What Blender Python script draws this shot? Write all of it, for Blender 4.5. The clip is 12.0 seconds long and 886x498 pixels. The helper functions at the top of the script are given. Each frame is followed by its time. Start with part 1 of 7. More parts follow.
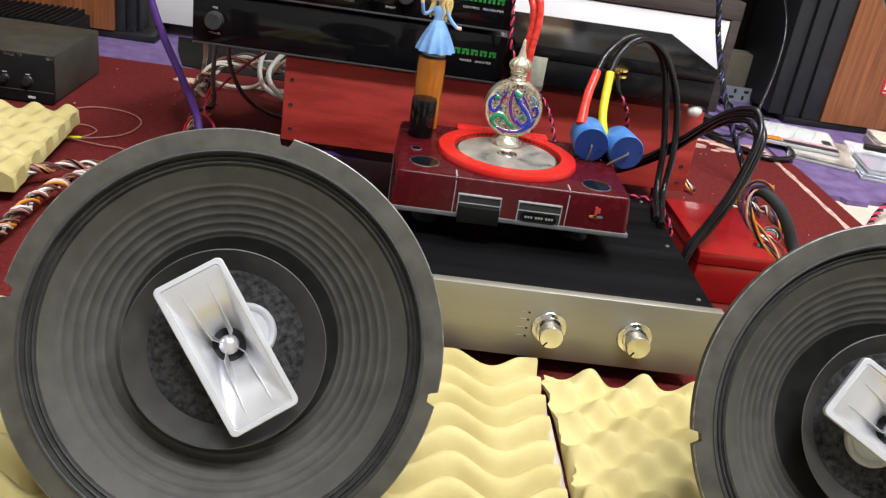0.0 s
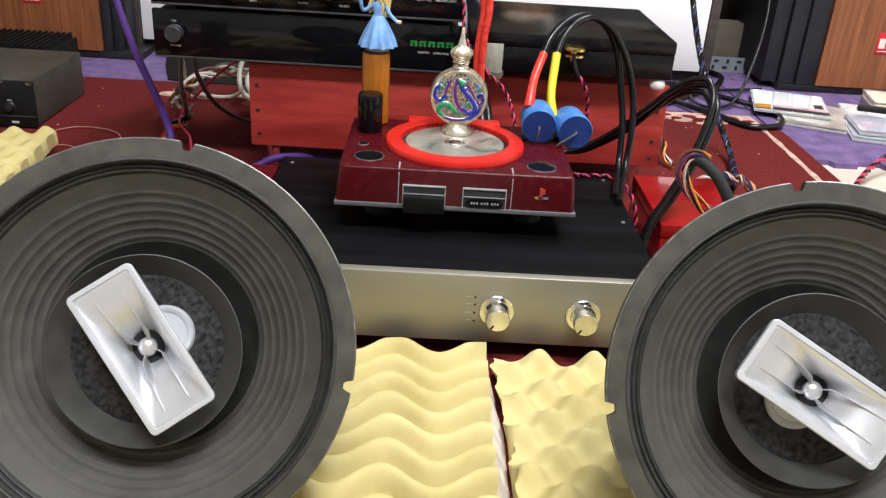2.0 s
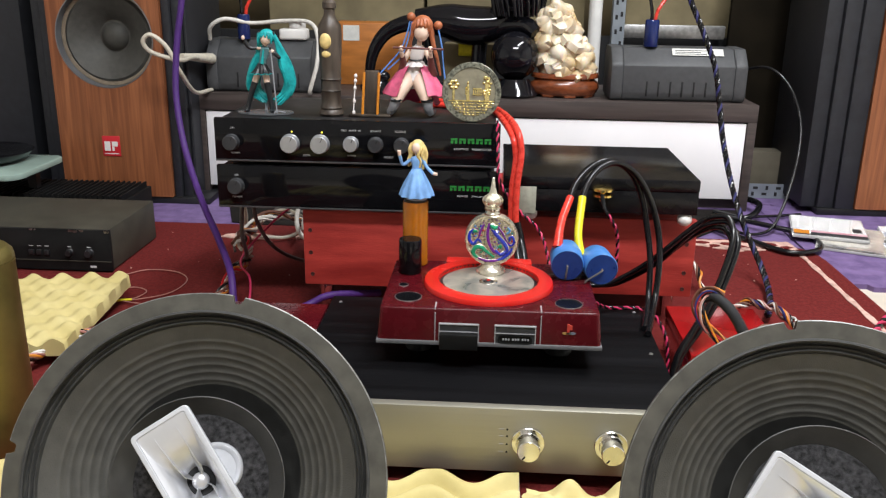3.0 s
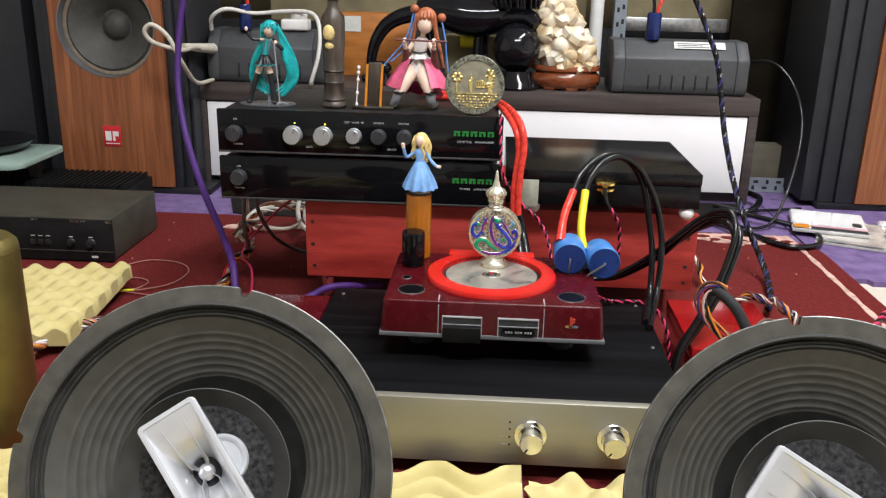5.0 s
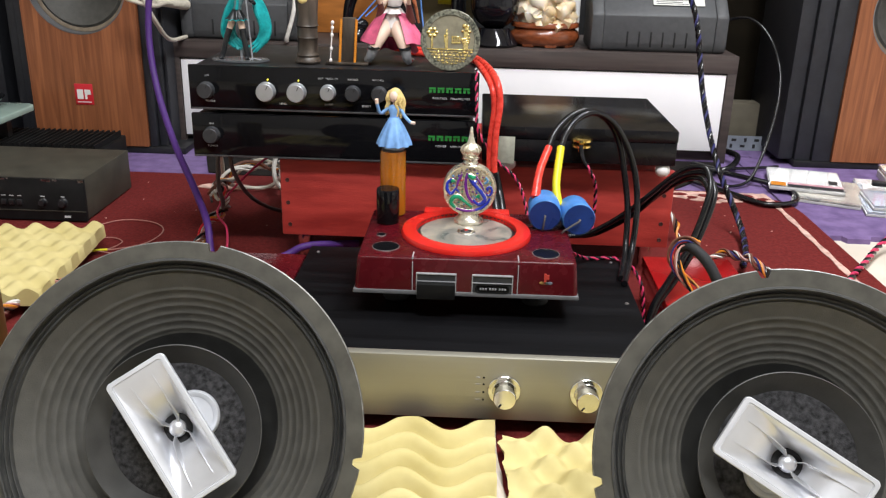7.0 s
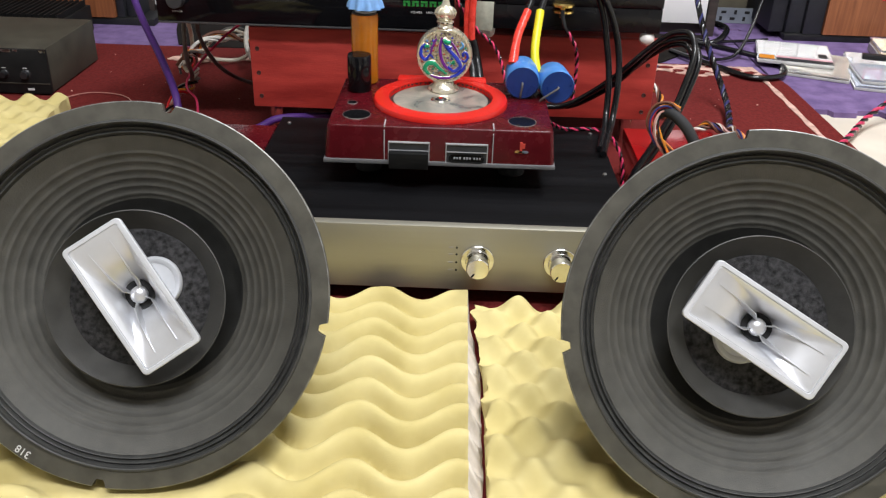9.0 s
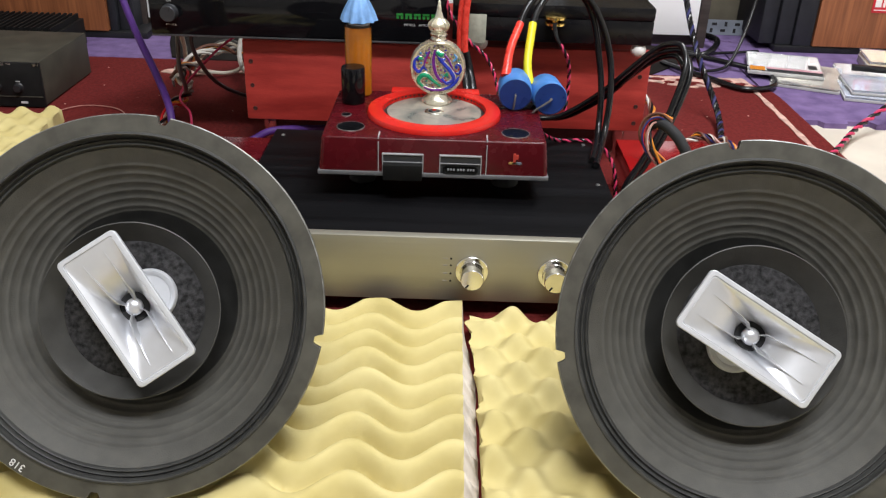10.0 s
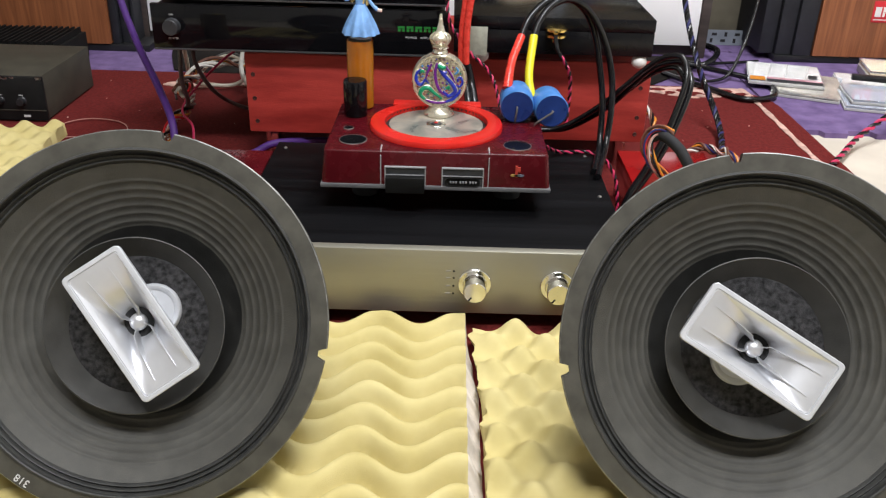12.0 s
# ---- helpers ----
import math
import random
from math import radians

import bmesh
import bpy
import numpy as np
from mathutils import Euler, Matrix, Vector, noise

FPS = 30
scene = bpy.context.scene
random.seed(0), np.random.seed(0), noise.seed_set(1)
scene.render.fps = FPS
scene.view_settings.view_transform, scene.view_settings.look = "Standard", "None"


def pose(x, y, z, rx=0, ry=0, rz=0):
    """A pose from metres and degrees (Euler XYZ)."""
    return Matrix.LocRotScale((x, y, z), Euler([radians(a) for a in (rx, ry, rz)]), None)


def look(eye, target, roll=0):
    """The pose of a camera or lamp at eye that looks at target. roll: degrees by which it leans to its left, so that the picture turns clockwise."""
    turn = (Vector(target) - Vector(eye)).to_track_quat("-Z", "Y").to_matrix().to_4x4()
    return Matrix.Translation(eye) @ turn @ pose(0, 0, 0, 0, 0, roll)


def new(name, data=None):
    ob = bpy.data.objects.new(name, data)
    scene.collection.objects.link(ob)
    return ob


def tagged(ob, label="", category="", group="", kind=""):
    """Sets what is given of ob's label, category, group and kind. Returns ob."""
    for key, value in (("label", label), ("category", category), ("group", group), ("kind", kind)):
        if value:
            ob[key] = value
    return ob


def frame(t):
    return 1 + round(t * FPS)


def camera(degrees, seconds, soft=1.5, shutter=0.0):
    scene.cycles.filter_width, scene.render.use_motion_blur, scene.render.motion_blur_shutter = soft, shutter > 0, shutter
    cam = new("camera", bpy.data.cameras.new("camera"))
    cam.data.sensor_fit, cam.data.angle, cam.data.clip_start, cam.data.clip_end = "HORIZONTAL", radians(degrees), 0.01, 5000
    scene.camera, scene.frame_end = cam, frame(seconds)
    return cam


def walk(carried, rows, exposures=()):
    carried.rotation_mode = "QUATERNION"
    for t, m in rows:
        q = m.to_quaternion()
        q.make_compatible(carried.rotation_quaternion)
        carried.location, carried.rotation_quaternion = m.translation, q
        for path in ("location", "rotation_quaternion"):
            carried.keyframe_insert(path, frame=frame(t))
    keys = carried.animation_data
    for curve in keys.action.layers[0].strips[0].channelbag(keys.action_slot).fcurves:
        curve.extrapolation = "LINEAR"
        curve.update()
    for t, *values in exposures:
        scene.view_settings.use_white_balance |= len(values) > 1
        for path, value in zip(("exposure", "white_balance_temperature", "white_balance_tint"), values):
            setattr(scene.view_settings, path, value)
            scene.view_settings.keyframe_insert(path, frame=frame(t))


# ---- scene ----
cam = camera(54.4, 12.0, soft=1.25)
PATH = [
    (0, (0.102, 0.139, 0.501), (0.246, 1.948, -0.341), 9.0),
    (0.5, (0.101, 0.135, 0.506), (0.298, 1.945, -0.323), 10.8),
    (1, (0.093, 0.126, 0.515), (0.261, 1.951, -0.286), 11.6),
    (1.5, (0.124, 0.134, 0.508), (0.283, 1.953, -0.308), 9.2),
    (2, (0.202, 0.126, 0.511), (0.255, 1.93, -0.351), 3.8),
    (2.2, (0.233, 0.092, 0.546), (0.181, 1.928, -0.279), 3.0),
    (2.5, (0.232, 0.07, 0.555), (0.158, 1.963, -0.087), 1.4),
    (3, (0.234, 0.065, 0.557), (0.131, 1.968, -0.048), 0.9),
    (5, (0.227, 0.063, 0.56), (0.13, 1.96, -0.065), 1.3),
    (5.5, (0.226, 0.063, 0.559), (0.139, 1.961, -0.065), 1.4),
    (6, (0.226, 0.061, 0.562), (0.139, 1.96, -0.06), 1.5),
    (6.5, (0.23, 0.06, 0.562), (0.156, 1.953, -0.081), 1.7),
    (7, (0.237, 0.066, 0.553), (0.184, 1.936, -0.155), 1.5),
    (7.5, (0.246, 0.076, 0.538), (0.212, 1.895, -0.293), 1.8),
    (7.7, (0.248, 0.082, 0.532), (0.219, 1.875, -0.353), 2.1),
    (8.2, (0.2515, 0.082, 0.529), (0.233, 1.852, -0.412), 2.1),
    (9.3, (0.2535, 0.081, 0.527), (0.243, 1.842, -0.423), 1.8),
    (9.5, (0.253, 0.08, 0.528), (0.248, 1.844, -0.415), 1.8),
    (10, (0.252, 0.079, 0.528), (0.254, 1.852, -0.397), 1.9),
    (10.5, (0.251, 0.079, 0.531), (0.251, 1.856, -0.387), 2.0),
    (11, (0.252, 0.08, 0.53), (0.244, 1.859, -0.383), 1.6),
    (11.5, (0.252, 0.079, 0.53), (0.245, 1.861, -0.378), 1.5),
    (12, (0.25, 0.079, 0.532), (0.249, 1.862, -0.374), 1.6),
]
walk(cam, [(t, look(eye, target, roll)) for t, eye, target, roll in PATH], exposures=[(0.0, 0.19), (2.0, 0.19), (2.6, 0.13), (6.5, 0.14), (7.2, 0.18), (9.3, 0.05), (12.0, 0.01)])

# ---------- light ----------
world = bpy.data.worlds.new("room_air")
world.use_nodes = True
scene.world = world
world.node_tree.nodes["Background"].inputs["Color"].default_value = (0.9, 0.95, 1.0, 1)
world.node_tree.nodes["Background"].inputs["Strength"].default_value = 0.2


def area_lamp(name, at, aim, sx, sy, watts, colour=(1.0, 0.97, 0.92)):
    lamp = bpy.data.lights.new(name, "AREA")
    lamp.shape, lamp.size, lamp.size_y, lamp.energy, lamp.color = "RECTANGLE", sx, sy, watts, colour
    ob = new(name, lamp)
    ob.matrix_world = look(at, aim)
    return ob


# two ceiling tubes, one behind the viewer and one over the things
area_lamp("ceiling_tube_lamp", (0.42, -0.28, 2.52), (0.38, 0.5, 0), 1.5, 0.3, 70, (0.98, 1.0, 1.04))
area_lamp("ceiling_tube_lamp", (1.15, 1.25, 2.52), (0.95, 1.35, 0), 1.5, 0.3, 60, (0.98, 1.0, 1.04))


# ---------- mesh helpers ----------
def merge(bm, other, m=None):
    me = bpy.data.meshes.new("piece")
    if m is not None:
        other.transform(m)
    other.to_mesh(me)
    other.free()
    start = len(bm.faces)
    bm.from_mesh(me)
    bpy.data.meshes.remove(me)
    bm.faces.ensure_lookup_table()
    return start


def paint(bm, start, index):
    bm.faces.ensure_lookup_table()
    for f in bm.faces[start:]:
        f.material_index = index


def box(bm, x0, x1, y0, y1, z0, z1, bevel=0.0, seg=2, m=None, index=0):
    b = bmesh.new()
    bmesh.ops.create_cube(b, size=1.0)
    b.transform(Matrix.Translation(((x0 + x1) / 2, (y0 + y1) / 2, (z0 + z1) / 2)) @ Matrix.Diagonal((x1 - x0, y1 - y0, z1 - z0, 1)))
    if bevel:
        bmesh.ops.bevel(b, geom=b.edges[:], offset=bevel, segments=seg, profile=0.5, affect="EDGES")
    s = merge(bm, b, m)
    if index:
        paint(bm, s, index)
    return s


def lathe(bm, prof, n=32, m=None, index=0):
    """A turned body round z from (radius, height) pairs; radius 0 closes it."""
    b = bmesh.new()
    rings = []
    for r, z in prof:
        if r < 1e-6:
            rings.append([b.verts.new((0, 0, z))])
        else:
            rings.append([b.verts.new((r * math.cos(2 * math.pi * k / n), r * math.sin(2 * math.pi * k / n), z)) for k in range(n)])
    for a, c in zip(rings, rings[1:]):
        if len(a) == 1 and len(c) == 1:
            continue
        for k in range(n):
            j = (k + 1) % n
            if len(a) == 1:
                b.faces.new((a[0], c[j], c[k]))
            elif len(c) == 1:
                b.faces.new((a[k], a[j], c[0]))
            else:
                b.faces.new((a[k], a[j], c[j], c[k]))
    bmesh.ops.recalc_face_normals(b, faces=b.faces[:])
    s = merge(bm, b, m)
    if index:
        paint(bm, s, index)
    return s


def loft(bm, rings, caps=True, m=None, index=0):
    b = bmesh.new()
    vs = [[b.verts.new(p) for p in ring] for ring in rings]
    n = len(vs[0])
    for a, c in zip(vs, vs[1:]):
        for k in range(n):
            j = (k + 1) % n
            b.faces.new((a[k], a[j], c[j], c[k]))
    if caps:
        b.faces.new(vs[0][::-1])
        b.faces.new(vs[-1])
    bmesh.ops.recalc_face_normals(b, faces=b.faces[:])
    s = merge(bm, b, m)
    if index:
        paint(bm, s, index)
    return s


def spline(pts, per=7):
    """A smooth line through the points."""
    p = [Vector(q) for q in pts]
    if len(p) == 2:
        return [p[0].lerp(p[1], k / per) for k in range(per + 1)]
    p = [p[0] * 2 - p[1]] + p + [p[-1] * 2 - p[-2]]
    out = []
    for a, b, c, d in zip(p, p[1:], p[2:], p[3:]):
        for k in range(per):
            t = k / per
            out.append(0.5 * (2 * b + (c - a) * t + (2 * a - 5 * b + 4 * c - d) * t * t + (3 * b - a - 3 * c + d) * t ** 3))
    out.append(p[-2])
    return out


def frames(line):
    """Two directions across the line at each of its points, carried along without a twist."""
    out, up = [], Vector((0.31, 0.17, 0.93))
    for k, q in enumerate(line):
        d = (line[min(k + 1, len(line) - 1)] - line[max(k - 1, 0)]).normalized()
        a = up - d * up.dot(d)
        if a.length < 1e-4:
            a = d.orthogonal()
        a.normalize()
        up = a
        out.append((a, d.cross(a)))
    return out


def sweep(bm, line, radius, n=8, index=0):
    rings = []
    for k, (q, (a, b)) in enumerate(zip(line, frames(line))):
        r = radius(k / (len(line) - 1)) if callable(radius) else radius
        rings.append([q + (a * math.cos(2 * math.pi * j / n) + b * math.sin(2 * math.pi * j / n)) * r for j in range(n)])
    return loft(bm, rings, True, None, index)


def tube(bm, pts, radius, n=8, per=7, index=0):
    return sweep(bm, spline(pts, per), radius, n, index)


def strand(pts, k, count, lay, pitch, per=12):
    """One strand of a twisted cable round the line through pts."""
    line = spline(pts, per)
    out, run = [], 0.0
    for i, (q, (a, b)) in enumerate(zip(line, frames(line))):
        if i:
            run += (q - line[i - 1]).length
        ang = 2 * math.pi * (k / count + run / pitch)
        out.append(q + (a * math.cos(ang) + b * math.sin(ang)) * lay)
    return out


def ball(bm, c, r, scale=(1, 1, 1), u=16, v=10, m=None, index=0):
    b = bmesh.new()
    bmesh.ops.create_uvsphere(b, u_segments=u, v_segments=v, radius=r)
    b.transform(Matrix.Translation(c) @ Matrix.Diagonal((*scale, 1)))
    s = merge(bm, b, m)
    if index:
        paint(bm, s, index)
    return s


def prism(bm, outline, z0, z1, m=None, index=0, bevel=0.0):
    b = bmesh.new()
    lo = [b.verts.new((x, y, z0)) for x, y in outline]
    hi = [b.verts.new((x, y, z1)) for x, y in outline]
    n = len(lo)
    b.faces.new(lo[::-1])
    b.faces.new(hi)
    for k in range(n):
        b.faces.new((lo[k], lo[(k + 1) % n], hi[(k + 1) % n], hi[k]))
    bmesh.ops.recalc_face_normals(b, faces=b.faces[:])
    if bevel:
        bmesh.ops.bevel(b, geom=b.edges[:], offset=bevel, segments=2, profile=0.5, affect="EDGES")
    s = merge(bm, b, m)
    if index:
        paint(bm, s, index)
    return s


def mesh_object(name, bm, mats, smooth=40):
    me = bpy.data.meshes.new(name)
    bm.to_mesh(me)
    bm.free()
    for one in mats if isinstance(mats, (list, tuple)) else [mats]:
        me.materials.append(one)
    me.polygons.foreach_set("use_smooth", [True] * len(me.polygons))
    me.set_sharp_from_angle(angle=radians(smooth))
    return new(name, me)


def part(name, bm, material, parent, label="", smooth=40):
    ob = mesh_object(name, bm, material, smooth)
    ob.parent = parent
    ob.matrix_parent_inverse = parent.matrix_world.inverted()
    return tagged(ob, label)


def thing(name, at, label, category, group="", kind="", m=None):
    """A top-level Empty at the base of a thing."""
    ob = new(name)
    ob.empty_display_size = 0.02
    ob.matrix_world = m if m is not None else Matrix.Translation(at)
    return tagged(ob, label, category, group, kind)


def solo(name, bm, material, label, category, group="", kind="", smooth=40):
    return tagged(mesh_object(name, bm, material, smooth), label, category, group, kind)


def put_child(ob, parent):
    ob.parent = parent
    ob.matrix_parent_inverse = parent.matrix_world.inverted()
    return ob


def lettering(name, words, size, m, material, parent, depth=0.0004, spacing=1.0):
    cu = bpy.data.curves.new(name, "FONT")
    cu.body, cu.size, cu.align_x, cu.align_y, cu.extrude, cu.space_character = words, size, "CENTER", "CENTER", depth, spacing
    tmp = bpy.data.objects.new(name, cu)
    scene.collection.objects.link(tmp)
    bpy.context.view_layer.update()
    me = bpy.data.meshes.new_from_object(tmp.evaluated_get(bpy.context.evaluated_depsgraph_get()))
    bpy.data.objects.remove(tmp)
    me.transform(m)
    me.materials.clear()
    me.materials.append(material)
    ob = new(name, me)
    return put_child(ob, parent)


FRONT = Matrix.Rotation(radians(90), 4, "X")  # local x, y of a drawing become world x, z; it faces -y


def front(x, y, z):
    return Matrix.Translation((x, y, z)) @ FRONT


# ---------- materials ----------
def mat(name, c, rough=0.5, metal=0.0, var=0.12, scale=30.0, c2=None, bump=0.0, bscale=300.0, spec=0.5, coat=0.0,
        stretch=(1, 1, 1), detail=5.0, rvar=0.08, trans=0.0, dist=0.0, ior=1.45, rand=0.0):
    m = bpy.data.materials.new(name)
    m.use_nodes = True
    nt = m.node_tree
    bs = nt.nodes["Principled BSDF"]
    link = nt.links.new
    co = nt.nodes.new("ShaderNodeTexCoord")
    mp = nt.nodes.new("ShaderNodeMapping")
    mp.inputs["Scale"].default_value = stretch
    link(co.outputs["Object"], mp.inputs["Vector"])
    n1 = nt.nodes.new("ShaderNodeTexNoise")
    n1.inputs["Scale"].default_value, n1.inputs["Detail"].default_value, n1.inputs["Distortion"].default_value = scale, detail, dist
    link(mp.outputs["Vector"], n1.inputs["Vector"])
    ramp = nt.nodes.new("ShaderNodeValToRGB")
    lo = [max(v * (1 - var), 0) for v in c]
    hi = c2 if c2 else [min(v * (1 + var), 1) for v in c]
    ramp.color_ramp.elements[0].position, ramp.color_ramp.elements[0].color = 0.32, (*lo, 1)
    ramp.color_ramp.elements[1].position, ramp.color_ramp.elements[1].color = 0.68, (*hi, 1)
    link(n1.outputs["Fac"], ramp.inputs["Fac"])
    col = ramp.outputs["Color"]
    if rand:
        oi = nt.nodes.new("ShaderNodeObjectInfo")
        hsv = nt.nodes.new("ShaderNodeHueSaturation")
        mr = nt.nodes.new("ShaderNodeMapRange")
        mr.inputs["To Min"].default_value, mr.inputs["To Max"].default_value = 1 - rand, 1 + rand
        link(oi.outputs["Random"], mr.inputs["Value"])
        link(mr.outputs["Result"], hsv.inputs["Value"])
        link(col, hsv.inputs["Color"])
        col = hsv.outputs["Color"]
    link(col, bs.inputs["Base Color"])
    n2 = nt.nodes.new("ShaderNodeTexNoise")
    n2.inputs["Scale"].default_value, n2.inputs["Detail"].default_value = bscale, 4.0
    link(mp.outputs["Vector"], n2.inputs["Vector"])
    if bump:
        bp = nt.nodes.new("ShaderNodeBump")
        bp.inputs["Strength"].default_value, bp.inputs["Distance"].default_value = bump, 0.001
        link(n2.outputs["Fac"], bp.inputs["Height"])
        link(bp.outputs["Normal"], bs.inputs["Normal"])
    rr = nt.nodes.new("ShaderNodeMapRange")
    rr.inputs["To Min"].default_value, rr.inputs["To Max"].default_value = max(rough - rvar, 0.02), min(rough + rvar, 1)
    link(n1.outputs["Fac"], rr.inputs["Value"])
    link(rr.outputs["Result"], bs.inputs["Roughness"])
    bs.inputs["Metallic"].default_value = metal
    bs.inputs["Specular IOR Level"].default_value = spec
    bs.inputs["Coat Weight"].default_value = coat
    bs.inputs["Coat Roughness"].default_value = 0.08
    bs.inputs["Transmission Weight"].default_value = trans
    bs.inputs["IOR"].default_value = ior
    return m


def glow(name, c, strength):
    m = mat(name, c)
    bs = m.node_tree.nodes["Principled BSDF"]
    bs.inputs["Emission Color"].default_value, bs.inputs["Emission Strength"].default_value = (*c, 1), strength
    return m


CREAM_FLOOR = mat("cream_floor_tile", (0.62, 0.56, 0.47), 0.45, var=0.1, scale=9, bump=0.1, bscale=60)
WALL = mat("brown_panel_wall", (0.15, 0.115, 0.06), 0.8, var=0.3, scale=4, bump=0.2, bscale=40)
PLASTER = mat("pale_plaster", (0.7, 0.69, 0.66), 0.85, var=0.05, scale=5, bump=0.1, bscale=80)
PURPLE_MAT = mat("purple_foam_mat", (0.132, 0.083, 0.218), 0.8, var=0.2, scale=30, bump=0.35, bscale=500, c2=(0.192, 0.126, 0.282))
CARPET = mat("red_carpet_pile", (0.120, 0.0145, 0.0140), 0.95, var=0.12, scale=170, bump=1.0, bscale=900, spec=0.1, c2=(0.168, 0.0245, 0.0220), detail=8.0)
CARPET_CREAM = mat("cream_carpet_pile", (0.55, 0.36, 0.30), 0.95, var=0.3, scale=60, bump=1.0, bscale=900, spec=0.1)
CARPET_BLUE = mat("blue_carpet_pile", (0.12, 0.16, 0.32), 0.95, var=0.3, scale=60, bump=1.0, bscale=900, spec=0.1)
FOAM = mat("yellow_acoustic_foam", (0.545, 0.452, 0.185), 0.95, var=0.1, scale=18, bump=0.45, bscale=1300, spec=0.1, c2=(0.595, 0.508, 0.24))
FOAM_EDGE = mat("dusty_foam_edge", (0.56, 0.50, 0.43), 0.95, var=0.15, scale=60, bump=0.5, bscale=900, spec=0.1)
RED_WOOD = mat("red_stained_wood", (0.34, 0.024, 0.018), 0.62, var=0.18, scale=34, bump=0.4, bscale=420, stretch=(0.3, 1, 1.6), c2=(0.49, 0.048, 0.036), detail=7.0)
SCREW_BROWN = mat("rusty_brown_screw", (0.06, 0.016, 0.012), 0.6, 0.2, var=0.3, scale=200)
# near-black brown for the shadow sheet before the bench
FLOOR_SHADE = mat("dark_brown_floor_shade", (0.013, 0.011, 0.010), 0.9, var=0.3, scale=20, spec=0.1)
# deep shadow behind the rack, given as a near-black colour
RACK_SHADE = mat("near_black_rack_shade", (0.0110, 0.0085, 0.0052), 0.9, var=0.3, scale=12, spec=0.1)
RED_LACQUER = mat("red_lacquer", (0.28, 0.007, 0.008), 0.22, var=0.25, scale=9, coat=0.5)
MAROON = mat("maroon_plastic", (0.062, 0.0030, 0.0058), 0.27, var=0.12, scale=60, bump=0.08, bscale=1500, rvar=0.04, spec=0.3)
BRIGHT_RED = mat("bright_red_plastic", (0.52, 0.016, 0.011), 0.25, var=0.08, scale=20)
LIGHT_GREY = mat("light_grey_plastic", (0.30, 0.30, 0.31), 0.4, var=0.08, scale=50)
BLACK_BRUSHED = mat("black_brushed_aluminium", (0.0042, 0.0042, 0.0048), 0.55, 0.0, spec=0.07, var=0.5, scale=60, bump=0.3, bscale=260, stretch=(0.03, 1, 1))
BOX_GLOSS = mat("black_lacquered_box", (0.006, 0.006, 0.007), 0.2, var=0.3, rvar=0.06, spec=0.3, scale=12)
BLACK_GLOSS = mat("black_gloss_panel", (0.005, 0.005, 0.006), 0.07, var=0.2, rvar=0.03, spec=0.3)
BLACK_SATIN = mat("black_satin", (0.014, 0.014, 0.015), 0.4, var=0.3, scale=40)
BLACK_RUBBER = mat("black_rubber", (0.012, 0.012, 0.012), 0.45, var=0.3, scale=80)
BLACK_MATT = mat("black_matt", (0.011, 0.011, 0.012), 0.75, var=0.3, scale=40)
SILVER_PLATE = mat("brushed_champagne_aluminium", (0.405, 0.390, 0.325), 0.52, 0.82, var=0.05, scale=40, bump=0.14, bscale=220, stretch=(0.02, 1, 1), rvar=0.05)
CHROME = mat("chrome", (0.78, 0.77, 0.74), 0.16, 1.0, var=0.04, rvar=0.05)
STEEL = mat("worn_steel", (0.5, 0.5, 0.5), 0.38, 1.0, var=0.2, scale=90)
HORN_SILVER = mat("silver_painted_horn", (0.66, 0.67, 0.70), 0.36, 0.72, var=0.05, scale=40, rvar=0.05)
HORN_LIP = mat("white_silver_lip", (0.52, 0.53, 0.555), 0.45, 0.3, var=0.05, scale=60)
DRIVER_FRAME = mat("grey_painted_steel", (0.060, 0.057, 0.047), 0.55, 0.0, spec=0.22, var=0.22, scale=60, bump=0.1, bscale=400)
CONE = mat("dark_paper_cone", (0.055, 0.053, 0.046), 0.62, var=0.18, scale=70, bump=0.35, bscale=900)
EDGE_STEEL = mat("dull_bare_edge", (0.24, 0.24, 0.23), 0.5, 0.8, var=0.4, scale=120)
PANEL_BLACK = mat("dull_black_panel", (0.008, 0.008, 0.008), 0.6, var=0.4, scale=30, spec=0.2)
# black that puts the whizzer gap's shade into the inner cone's colour
NECK_SHADE = mat("black_gap_shade", (0.016, 0.016, 0.015), 0.5, var=0.25, scale=70, bump=0.2, bscale=900)
SURROUND = mat("doped_cloth_surround", (0.030, 0.030, 0.028), 0.55, var=0.25, scale=70, bump=0.2, bscale=900)
WHIZZER = mat("dark_whizzer_cone", (0.040, 0.039, 0.036), 0.5, var=0.18, scale=60, bump=0.2, bscale=700)
FELT = mat("grey_felt", (0.024, 0.023, 0.023), 0.98, var=0.4, scale=230, c2=(0.056, 0.055, 0.057), bump=0.6, bscale=900, spec=0.1)
CHERRY = mat("cherry_wood_veneer", (0.190, 0.062, 0.024), 0.42, var=0.14, scale=24, stretch=(4, 4, 0.16), c2=(0.315, 0.112, 0.044), dist=0.8, bump=0.06, bscale=120)
DARK_OAK = mat("dark_oak_laminate", (0.055, 0.042, 0.038), 0.5, var=0.3, scale=22, stretch=(0.2, 2, 4), bump=0.1, bscale=120)
WHITE_GLOSS = mat("white_gloss_panel", (0.88, 0.87, 0.88), 0.35, var=0.03, scale=6)
GREY_PLASTIC = mat("grey_plastic", (0.056, 0.058, 0.061), 0.5, var=0.1, scale=80, bump=0.2, bscale=900)
GREY_DARK = mat("dark_grey_plastic", (0.028, 0.029, 0.032), 0.5, var=0.15, scale=80, bump=0.2, bscale=900)
